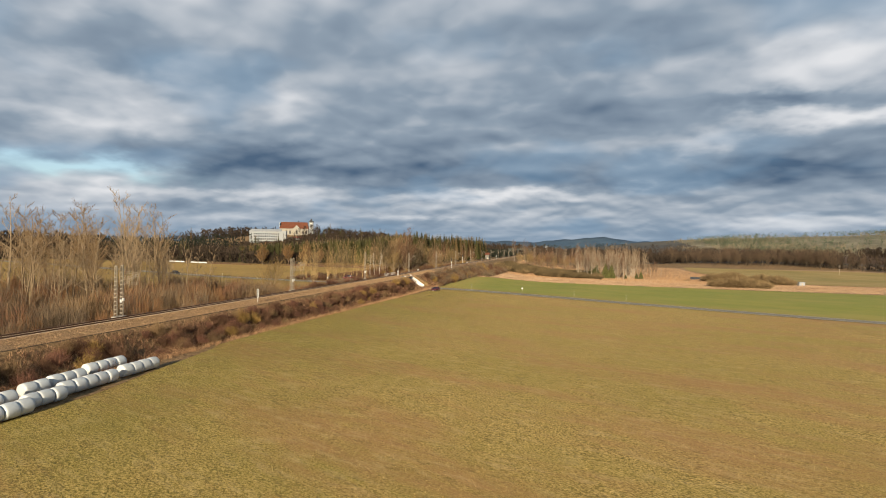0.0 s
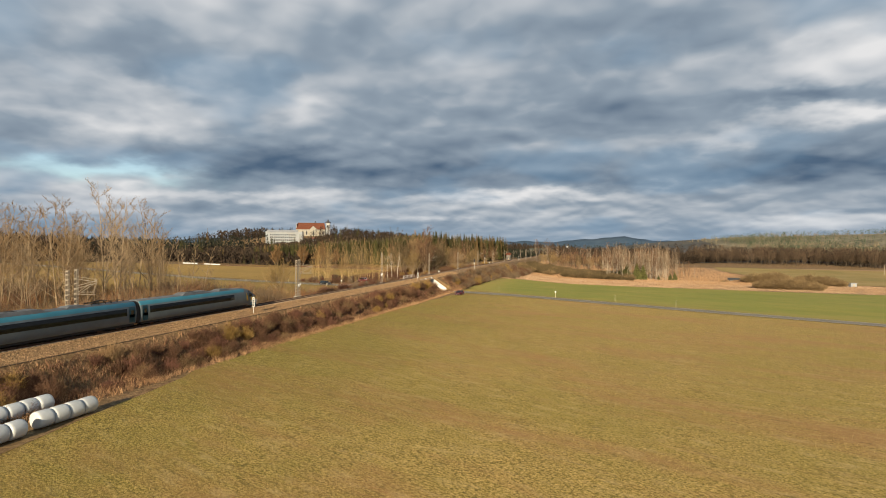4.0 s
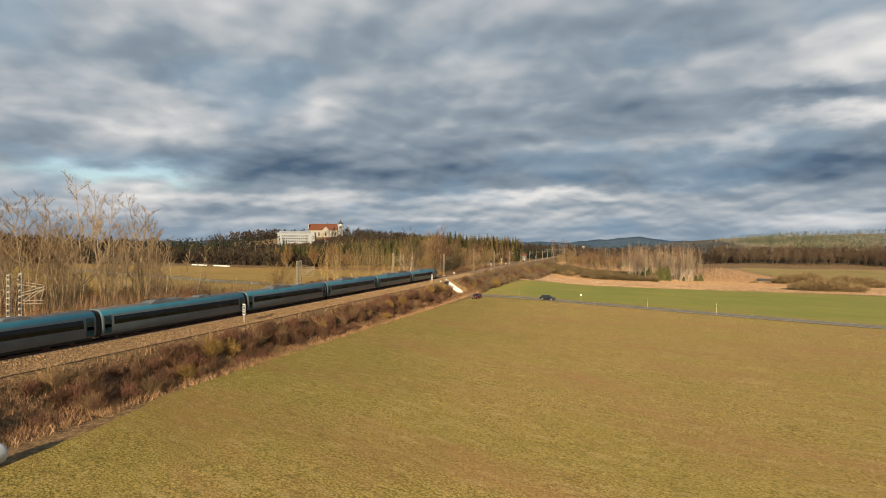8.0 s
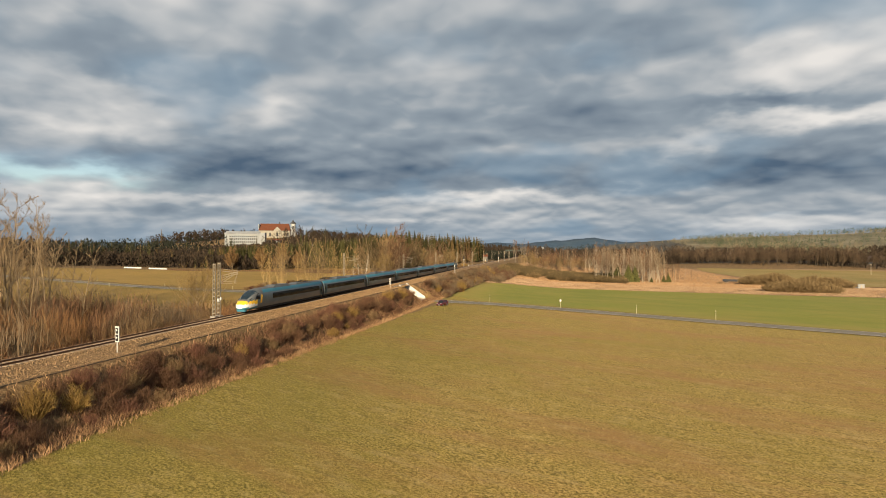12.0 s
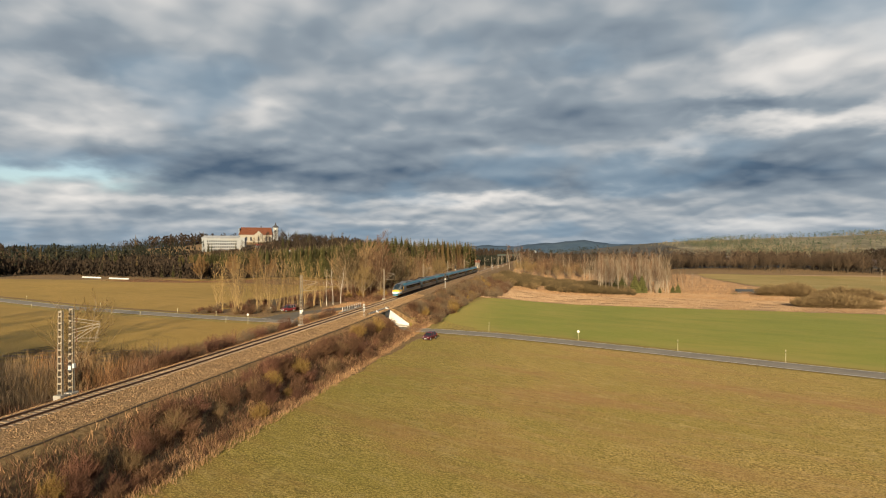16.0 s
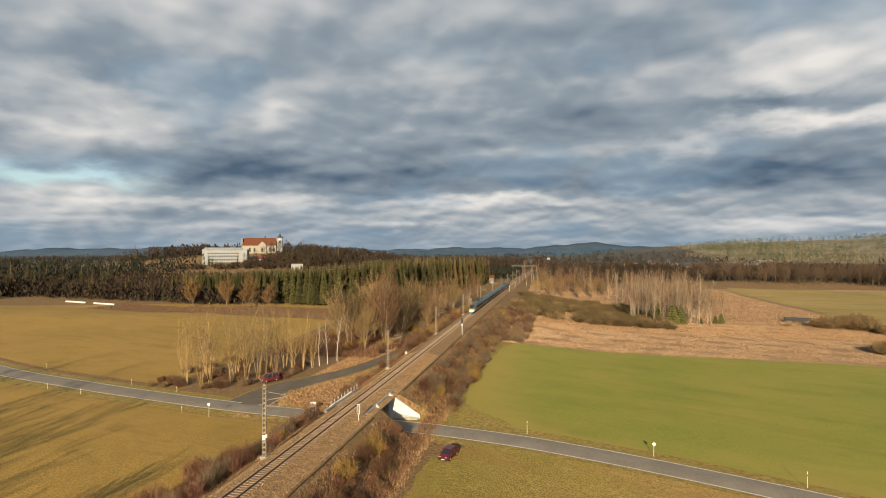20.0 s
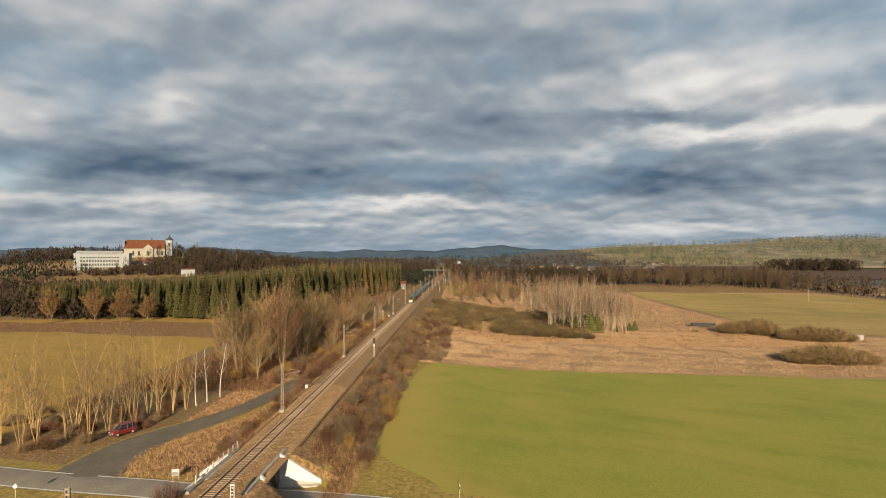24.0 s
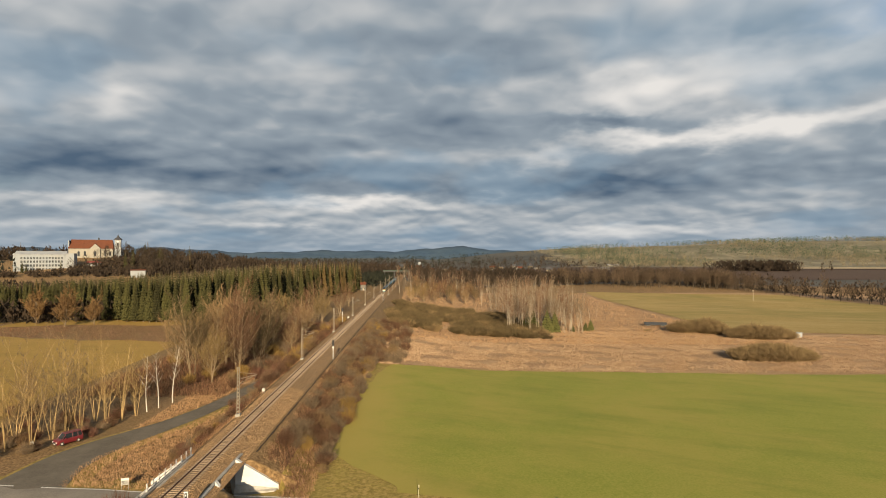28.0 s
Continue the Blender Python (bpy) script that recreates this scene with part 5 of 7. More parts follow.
# darker copy of the far trees, with the hill's cloud shade in its colour
kind("darkfar", "dark_bare_tree", "leafless tree in a distant wood, darkened by painted cloud shade", "tree", "distant dark trees", [bare_tree(150 + i, 14 + i, 4.6, 0.2, 11, 4, 6, 1.0, 0.26, bark_dark, twig_shaded, tw=0.2) for i in range(3)])
kind("bush", "bush", "brown leafless bush on the embankment", "bush", "embankment bushes", [shrub(90 + i, 1.7, 2.3, 150, 5, tg, 0.035) for i, tg in enumerate((twig_brown, twig_tan, twig_brown, twig_grey, twig_red))], ("stem", "crown"))
kind("wand", "upright_bush", "upright reddish-brown leafless shrub beside the track", "bush", "lineside shrubs", [shrub(160 + i, 1.5, 2.9, 130, 4, tg, 0.032, 0.65) for i, tg in enumerate((twig_red, twig_brown, twig_grey))], ("stem", "crown"))
kind("goldbush", "golden_bush", "yellowish leafless bush of thin twigs", "bush", "golden bushes", [shrub(100 + i, 1.7, 2.7, 150, 5, twig_amber, 0.035) for i in range(2)], ("stem", "crown"))
kind("willow", "willow_thicket", "dense upright tan and brown willow stems", "thicket", "willow thickets", [shrub(110 + i, 2.8, 5.2, 110, 3, tg, 0.05, 0.9) for i, tg in enumerate((twig_rust, twig_grey, twig_brown, twig_tan, twig_grey))], ("stem", "crown"))
kind("brush", "low_brushwood", "low dark olive brushwood", "bush", "marsh brushwood", [shrub(120 + i, 4.0, 3.0, 240, 4, tg, 0.09, 0.2) for i, tg in enumerate((twig_olive, mound_twig))], ("stem", "crown"))
kind("spruce", "spruce", "dark green spruce in a dense stand", "tree", "spruce stand", [spruce_mesh(130 + i, 20 + 2 * i, 3.0, 26, 11, m) for i, m in enumerate((needle, needle, needle, needle_gold))], ("trunk", "crown"))
kind("backspruce", "spruce", "dark green spruce within a dense stand", "tree", "spruce stand", [spruce_mesh(170 + i, 20 + 2 * i, 3.0, 15, 8, m) for i, m in enumerate((needle, needle, needle, needle_gold))], ("trunk", "crown"))
kind("young", "young_conifer", "bushy young olive-green conifer", "tree", "young conifers", [spruce_mesh(140 + i, 8, 3.2, 9, 11, surface("pine needles", [(0.045, 0.050, 0.014), (0.105, 0.100, 0.030)], 1.5, random_amount=0.2)) for i in range(2)], ("trunk", "crown"))

R = random.Random(77)


def clear_of_roads(x, y, d):
    if abs(y - road_y(x)) < d + 3.2 and x > -300:
        return False
    q = np.array(LANE, float)
    s = np.linspace(0, len(q) - 1, 60)
    lx, ly = np.interp(s, range(len(q)), q[:, 0]), np.interp(s, range(len(q)), q[:, 1])
    return float(np.hypot(lx - x, ly - y).min()) > d + np.interp(y, [35, 60, 80], [4.5, 3.2, 2.4])


# the tall trees and the willow thicket west of the track
plant("poplar", -43.8, -46.9, 1.02, pick=1, rnd=R)
for x, y, s in ((-58, -70, .9), (-50, -92, .95), (-62, -52, .85), (-70, -98, 1), (-46, -75, .8), (-38, -104, .9), (-57, -118, 1), (-75, -74, .95), (-80, -40, .9), (-66, -30, .8), (-40, -122, .85), (-52, -60, .78), (-90, -62, 1), (-60, -140, 1), (-45, -150, .95), (-36, -84, .72), (-86, -110, 1.0), (-100, -85, 1.0)):
    plant("poplar", x, y, s * R.uniform(0.85, 0.98), rnd=R)
for x, y, s in ((-28.8, -47.4, 1), (-31, -51, .92), (-34, -44, .95), (-27, -58, .8), (-36, -56, .9), (-30, -66, .85), (-33, -74, .8), (-26, -84, .8), (-40, -66, .95), (-44, -55, .9), (-29, -96, .8), (-35, -112, .9), (-48, -44, .8), (-24, -112, .8), (-30, -124, .85)):
    plant("slim", x, y, s * R.uniform(0.9, 1.05), rnd=R)
plant("round", -20, -29.5, 0.72, rnd=R, pick=0)
n = 0
while n < 74:
    x, y = R.uniform(-112, -34), R.uniform(-150, 10)
    if y > -44 - 0.975 * (x + 36):
        continue
    plant("poplar" if R.random() < 0.6 else "slim", x, y, R.uniform(0.62, 0.98), rnd=R)
    n += 1
for _ in range(11):
    x, y = R.uniform(-66, -33), R.uniform(-84, -46)
    plant("poplar", x, y, R.uniform(0.85, 1.0), rnd=R, pick=R.choice((1, 3)))
for x, y, s in ((-54, -33, 1.1), (-58, -27, 1.15), (-62, -24, 1.0), (-66, -19, 1.1), (-51, -37, 1.2), (-47, -39, 1.0), (-43, -45, 1.15), (-60, -34, 1.2)):
    plant("slim", x, y, s, rnd=R)
n = 0
while n < 430:
    x, y = R.uniform(-42, -6.8), R.uniform(-150, -4)
    if y > -30 and x < -24 + (y + 30) * 0.6:
        continue
    plant("willow", x, y, R.uniform(0.55, 1.25) * (0.7 if y > -38 or x > -10 else 1), rnd=R)
    n += 1
for _ in range(150):
    plant("willow", R.uniform(-112, -42), R.uniform(-170, -26), R.uniform(0.8, 1.2), rnd=R)
# the embankment bushes
n = 0
while n < 350:
    x, y = R.uniform(7.3, 12.6), R.uniform(-205, 22)
    if y > 13 and x > 10.2:
        continue
    k = R.random()
    plant("goldbush" if k < 0.05 else "bush", x, y, R.uniform(0.45, 0.95) * (0.8 if x > 11.3 else 1), rnd=R, pick=None if k < 0.05 else (0, 2, 4, 4, 0, 1)[R.randrange(6)])
    n += 1
for x, y, s in ((8.6, 12.2, 1.15), (8.2, 2.5, 1.0), (9.5, -24, 0.9)):
    plant("goldbush", x, y, s, rnd=R)
for _ in range(250):
    x, y = R.uniform(7.4, 15.0), R.uniform(41.5, 205)
    k = R.random()
    plant("goldbush" if k < 0.05 else "bush", x, y, R.uniform(0.6, 1.35), rnd=R, pick=None if k < 0.05 else (1, 3, 3, 0)[R.randrange(4)])
for _ in range(190):
    x, y = R.uniform(-11.5, -5.0), R.choice([R.uniform(-14, 24), R.uniform(42, 190)])
    if clear_of_roads(x, y, 0.6):
        k = R.random()
        plant("goldbush" if k < 0.08 else "bush", x, y, R.uniform(0.5, 0.95), rnd=R)
# upright reddish scrub on the west slope
n = 0
while n < 120:
    x, y = R.uniform(-13.5, -4.8), R.uniform(-34, 23)
    if x < -9 and y > 8 or y > 16 and x < -7.5:
        continue
    plant("wand", x, y, R.uniform(0.6, 1.1), rnd=R)
    n += 1
# aspens and birches by the side road
for x, y, s in ((-39, 50, .95), (-37, 53, 1), (-35.5, 56, .9), (-41, 55, 1.05), (-44, 50, .9), (-47, 53, 1), (-36, 60.5, 1), (-33.5, 61, .95), (-40, 60, .85), (-50, 57, .95), (-31, 64.5, .98), (-29.2, 66.5, .95), (-34, 66, .9), (-28, 69.5, .9), (-45, 62, .9), (-38, 66, .95), (-53, 52, .85), (-43, 45.5, .9), (-48, 47, .85)):
    plant("aspen", x, y, s * R.uniform(0.85, 1.0), rnd=R)
for _ in range(70):
    x, y = R.uniform(-58, -27), R.uniform(44, 76)
    if clear_of_roads(x, y, 0.8):
        plant("bush", x, y, R.uniform(0.5, 1.0), rnd=R)
for x, y, s in ((-25.3, 79.5, .88), (-26.4, 75.5, .8), (-27.3, 72.5, .86)):
    plant("birch", x, y, s, rnd=R)
# broad trees and scrub along the west of the track
for x, y, s in ((-24, 98, .8), (-20, 106, .75), (-29, 110, .95), (-35, 120, 1), (-26, 126, 1.0), (-19, 120, .7), (-33, 138, 1.0), (-24, 145, .9), (-42, 132, .95), (-18, 158, .7), (-28, 168, .85), (-20, 185, .8), (-33, 200, .9), (-22, 225, .85), (-15, 250, .8), (-26, 270, .8), (-17, 300, .8), (-46, 150, .8), (-14, 140, .6), (-22, 113, 1.15), (-31, 104, 1.1), (-27, 118, 1.2), (-38, 112, 1.0), (-21, 133, 1.0), (-30, 152, 1.1), (-38, 145, 1.1), (-25, 160, 1.0), (-34, 172, 1.0), (-16, 172, .8), (-24, 190, .9), (-17, 210, .85), (-27, 240, .9)):
    plant("round", x, y, s * R.uniform(0.9, 1.1), rnd=R)
for _ in range(60):
    x, y = R.uniform(-45, -14), R.uniform(88, 210)
    if clear_of_roads(x, y, 1.2):
        plant("goldbush" if R.random() < 0.25 else "bush", x, y, R.uniform(0.8, 1.7), rnd=R)
# spruce stand, nearest first
stand = []
while len(stand) < 1150:
    y = R.uniform(212, 470)
    x = R.uniform(-230, -28)
    front = np.interp(x, [-230, -170, -104, -52, -40, -28], [262, 240, 216, 226, 345, 400])
    back = np.interp(x, [-230, -150, -60, -28], [300, 380, 440, 470])
    if y < front or y > back or R.random() > (1.0 if y < front + 45 else 0.6):
        continue
    stand.append((y - front, x, y))
for k, (d, x, y) in enumerate(sorted(stand)):
    # the crowns rise to one even line over the falling ground
    crown = np.interp((x - 30) / (y + 42), [-0.86, -0.72, -0.58, -0.46, -0.36, -0.26, -0.17], [17.0, 19.5, 21.5, 24.0, 27.0, 29.5, 30.5]) - 0.012 * (y - 240)
    pick = 3 if R.random() < 0.12 + 0.30 * (y > 330) else R.randrange(3)
    tall = (crown * R.uniform(0.84, 1.0) - gz(x, y)) / (20 + 2 * pick)
    plant("spruce" if k < 290 else "backspruce", x, y, max(0.45, min(1.25, tall * 1.03)), tall, rnd=R, pick=pick)
# rusty oaks and bare trees at the meadow's far edge
for x, y, s in ((-130, 205, 1), (-150, 216, .9), (-176, 222, .95), (-120, 210, .7)):
    plant("oak", x, y, s, rnd=R)
n = 0
while n < 190:
    x = R.uniform(-430, -150)
    e = np.interp(x, [-430, -310, -180, -150], [235, 226, 216, 214])
    y = e + 12 + abs(R.gauss(0, 45))
    plant("darkfar" if R.random() < 0.72 else "backspruce", x, y, R.uniform(0.6, 1.0) * np.interp(x, [-330, -260, -150], [1.0, 0.62, 0.55]), rnd=R)
    n += 1
for _ in range(230):
    a, d = R.uniform(0, 6.28), math.sqrt(R.random())
    x, y = -330 + 190 * d * math.cos(a), 545 + 110 * d * math.sin(a)
    if y < 590 and -392 < x < -285 or 500 < y < 560 and x < -270:
        continue
    plant("darkfar" if R.random() < 0.85 else "backspruce", x, y, R.uniform(0.6, 0.95), rnd=R)
# dark bare trees on the hill beside the church
n = 0
while n < 200:
    x, y = R.uniform(-300, -130), R.uniform(430, 610)
    if x > -0.52 * (y + 30) + 24:
        plant("darkfar", x, y, R.uniform(0.6, 0.95), rnd=R)
        n += 1
for x, y, s in ((-303, 522, .75), (-297, 526, .95), (-292, 520, .9), (-309, 528, .6), (-288, 530, 1.05), (-349, 530, .7), (-284, 540, 1.1), (-300, 534, .9), (-278, 534, 1.0), (-294, 545, 1.0)):
    plant("darkfar", x, y, s, rnd=R)
# spruces before the institution and the tall pine on the hill
for x, y, s in ((-327, 452, .62), (-322, 450, .5), (-300, 462, .48), (-238, 520, .95), (-241, 523, .8)):
    plant("backspruce", x, y, s, rnd=R, pick=0)
# shrubs that screen the end of the side road
for _ in range(170):
    x, y = R.uniform(-14.5, -5.2), R.uniform(84, 215)
    if clear_of_roads(x, y, -0.6):
        plant(("goldbush", "bush", "bush", "bush", "bush", "bush")[R.randrange(6)], x, y, R.uniform(0.8, 1.5), rnd=R)
for _ in range(70):
    plant("bush", R.uniform(11, 24), R.uniform(128, 215), R.uniform(0.9, 1.6), rnd=R, pick=R.randrange(4))
# marsh: brushwood, birch grove, conifers, willow mounds
n = 0
while n < 400:
    x, y = R.uniform(12, 86), R.uniform(192, 330)
    if y < 222 - 0.25 * x or (x > 62 and y > 300) or y < 197 and x < 34 or (36 < x < 44 and y < 250):
        continue
    s = R.uniform(0.85, 1.35)
    plant("brush", x, y, s, s * 1.0, rnd=R, pick=0 if R.random() < 0.8 else 1)
    n += 1
# the denser thicket behind it and beside the track
for _ in range(75):
    x = R.uniform(20, 82)
    y = R.uniform(352, 520) + 0.6 * (x - 20)
    plant("round", x, y, R.uniform(0.45, 0.8), rnd=R)
for _ in range(150):
    t = R.random()
    x, y = 72 + 38 * R.random() + 46 * t * R.random(), 226 + 230 * t ** 1.3 + R.uniform(-6, 6)
    plant("groveb", x, y, R.uniform(0.9, 1.35), rnd=R)
for _ in range(85):
    x, y = R.uniform(8, 100), R.uniform(400, 632)
    plant("slimdark", x, y, R.uniform(0.85, 1.35), rnd=R)
for _ in range(60):
    x, y = R.uniform(98, 142), R.uniform(270, 440)
    plant("slimdark", x, y, R.uniform(0.4, 0.75), rnd=R)
for x, y, s in ((82.5, 231, 1.25), (86, 233, 1.35), (92, 228, 1.4), (96, 229, 1.3), (117, 237, .75), (114, 236, .6), (106, 231, .45)):
    plant("young", x, y, s, rnd=R)
for cx, cy, rx, ry, k, s in ((157, 152, 15, 6, 46, 1.9), (191, 211, 13, 7, 40, 2.2), (166, 233, 6, 5, 12, 2.2), (177, 231, 6, 5, 14, 2.7), (148, 236, 3, 2, 2, .6)):
    for _ in range(k):
        a, d = R.uniform(0, 6.28), math.sqrt(R.random())
        plant("brush", cx + rx * d * math.cos(a), cy + ry * d * math.sin(a), s * R.uniform(0.8, 1.05) * (1.15 - 0.55 * d), rnd=R, pick=1)
# the row beyond the hill field and the woods behind it
for _ in range(430):
    t = R.random()
    x = np.interp(t, [0, 0.25, 0.5, 0.8, 1], [190, 262, 328, 383, 440])
    y = np.interp(t, [0, 0.25, 0.5, 0.8, 1], [640, 578, 574, 545, 300])
    plant("far", x + R.uniform(-14, 24), y + R.uniform(-12, 40), R.uniform(0.75, 1.5), rnd=R)


def join_rest():
    """What is past the first few hundred of a kind is joined into one mesh of each material."""
    for key, rest in REST.items():
        name, label, category, group, variants, parts = KINDS[key]
        heap = {}
        for i, m in rest:
            for me in variants[i]:
                n = len(me.vertices)
                co = np.empty(n * 3)
                me.vertices.foreach_get("co", co)
                A = np.array(m)
                V = co.reshape(-1, 3) @ A[:3, :3].T + A[:3, 3]
                heap.setdefault(me.materials[0].name, []).append((V, [tuple(p.vertices) for p in me.polygons], me.materials[0]))
        for lots in heap.values():
            vs, fs, base = [], [], 0
            for V, F, mat in lots:
                vs.append(V)
                fs += [tuple(k + base for k in q) for q in F]
                base += len(V)
            tagged(link(name + "_mass", np.concatenate(vs).tolist(), fs, lots[0][2]), label + ", in a mass", category, kind="stuff")


def far_wood(name, spots, h, r, mat, label, seed, leaves=26):
    """Distant woodland: many small crowns joined in one mesh."""
    rnd = np.random.default_rng(seed)
    n = len(spots)
    k = leaves
    P = np.array(spots)
    Z = ground_z(P[:, 0], P[:, 1])
    H = h * rnd.uniform(0.7, 1.1, n)
    a, t = rnd.uniform(0, 6.283, (n, k)), rnd.random((n, k))
    rad = r * np.sqrt(rnd.random((n, k))) * np.sin(np.clip(t, 0.08, 1) * 2.6 + 0.25)
    c = np.stack([P[:, :1] + rad * np.cos(a), P[:, 1:2] + rad * np.sin(a), Z[:, None] + H[:, None] * t], -1).reshape(-1, 3)
    s = (r * 0.42 * rnd.uniform(0.5, 1.1, n * k))[:, None]
    w = np.stack([np.cos(rnd.uniform(0, 3.14, n * k)), np.sin(rnd.uniform(0, 3.14, n * k)), 0 * s[:, 0]], 1) * s * 0.45
    up = np.stack([rnd.uniform(-.4, .4, n * k), rnd.uniform(-.4, .4, n * k), np.ones(n * k)], 1) * s * 1.5
    V = np.stack([c - w, c + w, c + up], 1).reshape(-1, 3)
    F = np.arange(len(V)).reshape(-1, 3)
    return tagged(link(name, V.tolist(), F.tolist(), mat), label, "woodland", kind="stuff")


def scatter(n, fun, seed):
    rnd = random.Random(seed)
    out = []
    while len(out) < n:
        p = fun(rnd)
        if p:
            out.append(p)
    return out


join_rest()
# the brown and spruce woods are darkened to carry painted cloud shade
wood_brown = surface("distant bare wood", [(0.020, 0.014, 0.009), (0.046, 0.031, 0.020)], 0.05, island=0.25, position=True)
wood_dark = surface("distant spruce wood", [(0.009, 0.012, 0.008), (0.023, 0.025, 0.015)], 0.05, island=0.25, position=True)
wood_pale = surface("distant pale wood", [(0.110, 0.092, 0.058), (0.190, 0.155, 0.100)], 0.02, island=0.4, large=(0.230, 0.195, 0.130), large_scale=0.006, position=True)
wood_green = surface("distant conifers", [(0.040, 0.058, 0.034), (0.078, 0.094, 0.056)], 0.02, island=0.4, position=True)


def belt(r, x0, x1, yf, depth):
    x = r.uniform(x0, x1)
    return (x, yf(x) + depth * r.random())


far_wood("distant_wood", scatter(1300, lambda r: belt(r, 200, 820, lambda x: np.interp(x, [200, 262, 328, 390, 450, 820], [660, 610, 600, 570, 340, 230]), 90), 1), 17, 4, wood_brown, "brown leafless woodland beyond the hill field", 2)
far_wood("distant_wood", scatter(1100, lambda r: belt(r, 18, 230, lambda x: 560 + 0.2 * x, 330), 3), 12, 4, wood_brown, "brown scrub woodland in the plain", 4)
far_wood("distant_wood", scatter(1500, lambda r: belt(r, -900, -330, lambda x: 250 + 0.1 * x, 230), 5), 14, 4.5, wood_dark, "mixed woodland at the foot of the hill, cloud shade in its colour", 6)
far_wood("distant_wood", scatter(1000, lambda r: (lambda q: None if (-392 < q[0] < -215 and q[1] < 590 or q[0] < -215 and q[1] < 500) else q)(belt(r, -480, -40, lambda x: 425, 260)), 7), 14, 4.5, wood_brown, "brown leafless woodland behind the spruces", 8)
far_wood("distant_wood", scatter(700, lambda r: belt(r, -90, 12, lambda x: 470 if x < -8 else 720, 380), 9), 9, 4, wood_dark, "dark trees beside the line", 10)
far_wood("distant_wood", scatter(5200, lambda r: (lambda q: q if math.sin(q[0] * 0.011) + math.sin(q[1] * 0.017 + q[0] * 0.005) + r.uniform(-0.9, 0.9) > 0.35 else None)(belt(r, 420, 3300, lambda x: 1270, 1000)), 11), 15, 6, wood_pale, "pale bare woods on the hillside far off", 12, 10)
far_wood("distant_wood", scatter(5200, lambda r: (lambda q: q if math.sin(q[0] * 0.009 + 2) + math.sin(q[1] * 0.012 + q[0] * 0.004 + 1) + (q[1] - 1700) * 0.0012 + r.uniform(-0.8, 0.8) > 0.3 else None)(belt(r, 560, 3300, lambda x: 1350, 950)), 19), 19, 6, wood_green, "dark conifers along the far hill tops", 20, 10)
far_wood("distant_wood", scatter(240, lambda r: (r.gauss(705, 42), r.gauss(1020, 25)), 13), 19, 7, wood_brown, "dark copse beyond the ploughed field", 14)
far_wood("distant_wood", scatter(2600, lambda r: belt(r, -2200, 500, lambda x: 1050 + 0.02 * abs(x), 900), 15), 14, 6, wood_brown, "brown woodland across the far plain", 16, 10)
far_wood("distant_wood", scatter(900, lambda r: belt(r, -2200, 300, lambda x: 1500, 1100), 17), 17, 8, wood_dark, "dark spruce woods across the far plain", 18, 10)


def blades(name, pts, h, w, mat, label, category, seed, per=5, lean=0.35, spread_r=0.25):
    """Upright dry blades in clumps, joined in one mesh."""
    rnd = np.random.default_rng(seed)
    P = np.repeat(np.array(pts, float), per, 0)
    n = len(P)
    P[:, 0] += rnd.normal(0, spread_r, n)
    P[:, 1] += rnd.normal(0, spread_r, n)
    Z = ground_z(P[:, 0], P[:, 1])
    a = rnd.uniform(0, 3.1416, n)
    hh = h * rnd.uniform(0.55, 1.15, n)
    B = np.stack([P[:, 0], P[:, 1], Z], 1)
    D = np.stack([np.cos(a), np.sin(a), 0 * a], 1) * (w / 2)
    T = B + np.stack([rnd.normal(0, lean, n) * hh, rnd.normal(0, lean, n) * hh, hh], 1)
    V = np.stack([B - D, B + D, T], 1).reshape(-1, 3)
    me = bpy.data.meshes.new(name)
    me.vertices.add(len(V))
    me.vertices.foreach_set("co", V.ravel())
    me.loops.add(len(V))
    me.loops.foreach_set("vertex_index", np.arange(len(V)))
    me.polygons.add(n)
    me.polygons.foreach_set("loop_start", np.arange(0, len(V), 3))
    me.materials.append(mat)
    me.update(calc_edges=True)
    return tagged(new(name, me), label, category, kind="stuff")


def reed_spot(r):
    x, y = 13.5 + 245 * r.random() ** 1.3, r.uniform(127, 232)
    if x < 75 and y > 196 - 0.2 * (x - 20):
        return None
    if math.sin(x * 0.33 + 2 * math.sin(y * 0.11)) + math.sin(y * 0.41 + x * 0.07) + r.uniform(-1.3, 1.3) < -0.4:
        return None
    if x > 150 and y > 150 + 70 * min(1, abs(x - 185) / 60 + 0.7):
        return None
    return (x, y)


blades("reeds", scatter(30000, reed_spot, 21), 0.62, 0.13, reed_mat, "pale dry reeds covering the marsh", "reeds", 22, 4, 0.3, 0.5)
blades("bank_grass", scatter(14000, lambda r: (lambda x, y: (x, y) if not (25 < y < 38 and x < 10) else None)(r.choice([r.uniform(6.0, 14), r.uniform(10.8, 14.2)]), r.uniform(-205, 130)), 23), 0.6, 0.06, straw, "dry straw-coloured grass on the embankment", "grass", 24, 4, 0.4, 0.2)
blades("bank_grass", scatter(15000, lambda r: (lambda x, y: (x, y) if not (25 < y < 38 and x > -9) and not (y < 28 and x < -12) and clear_of_roads(x, y, 0.3) else None)(r.uniform(-24, -3.9), r.uniform(-20, 110)), 25), 0.45, 0.06, straw, "dry straw-coloured grass beside the track", "grass", 26, 4, 0.4, 0.2)
far_wood("distant_wood", scatter(1500, lambda r: (r.uniform(-470, -320), r.uniform(-160, 235)), 31), 20, 4.8, wood_brown, "brown leafless woodland beyond the meadow", 32)


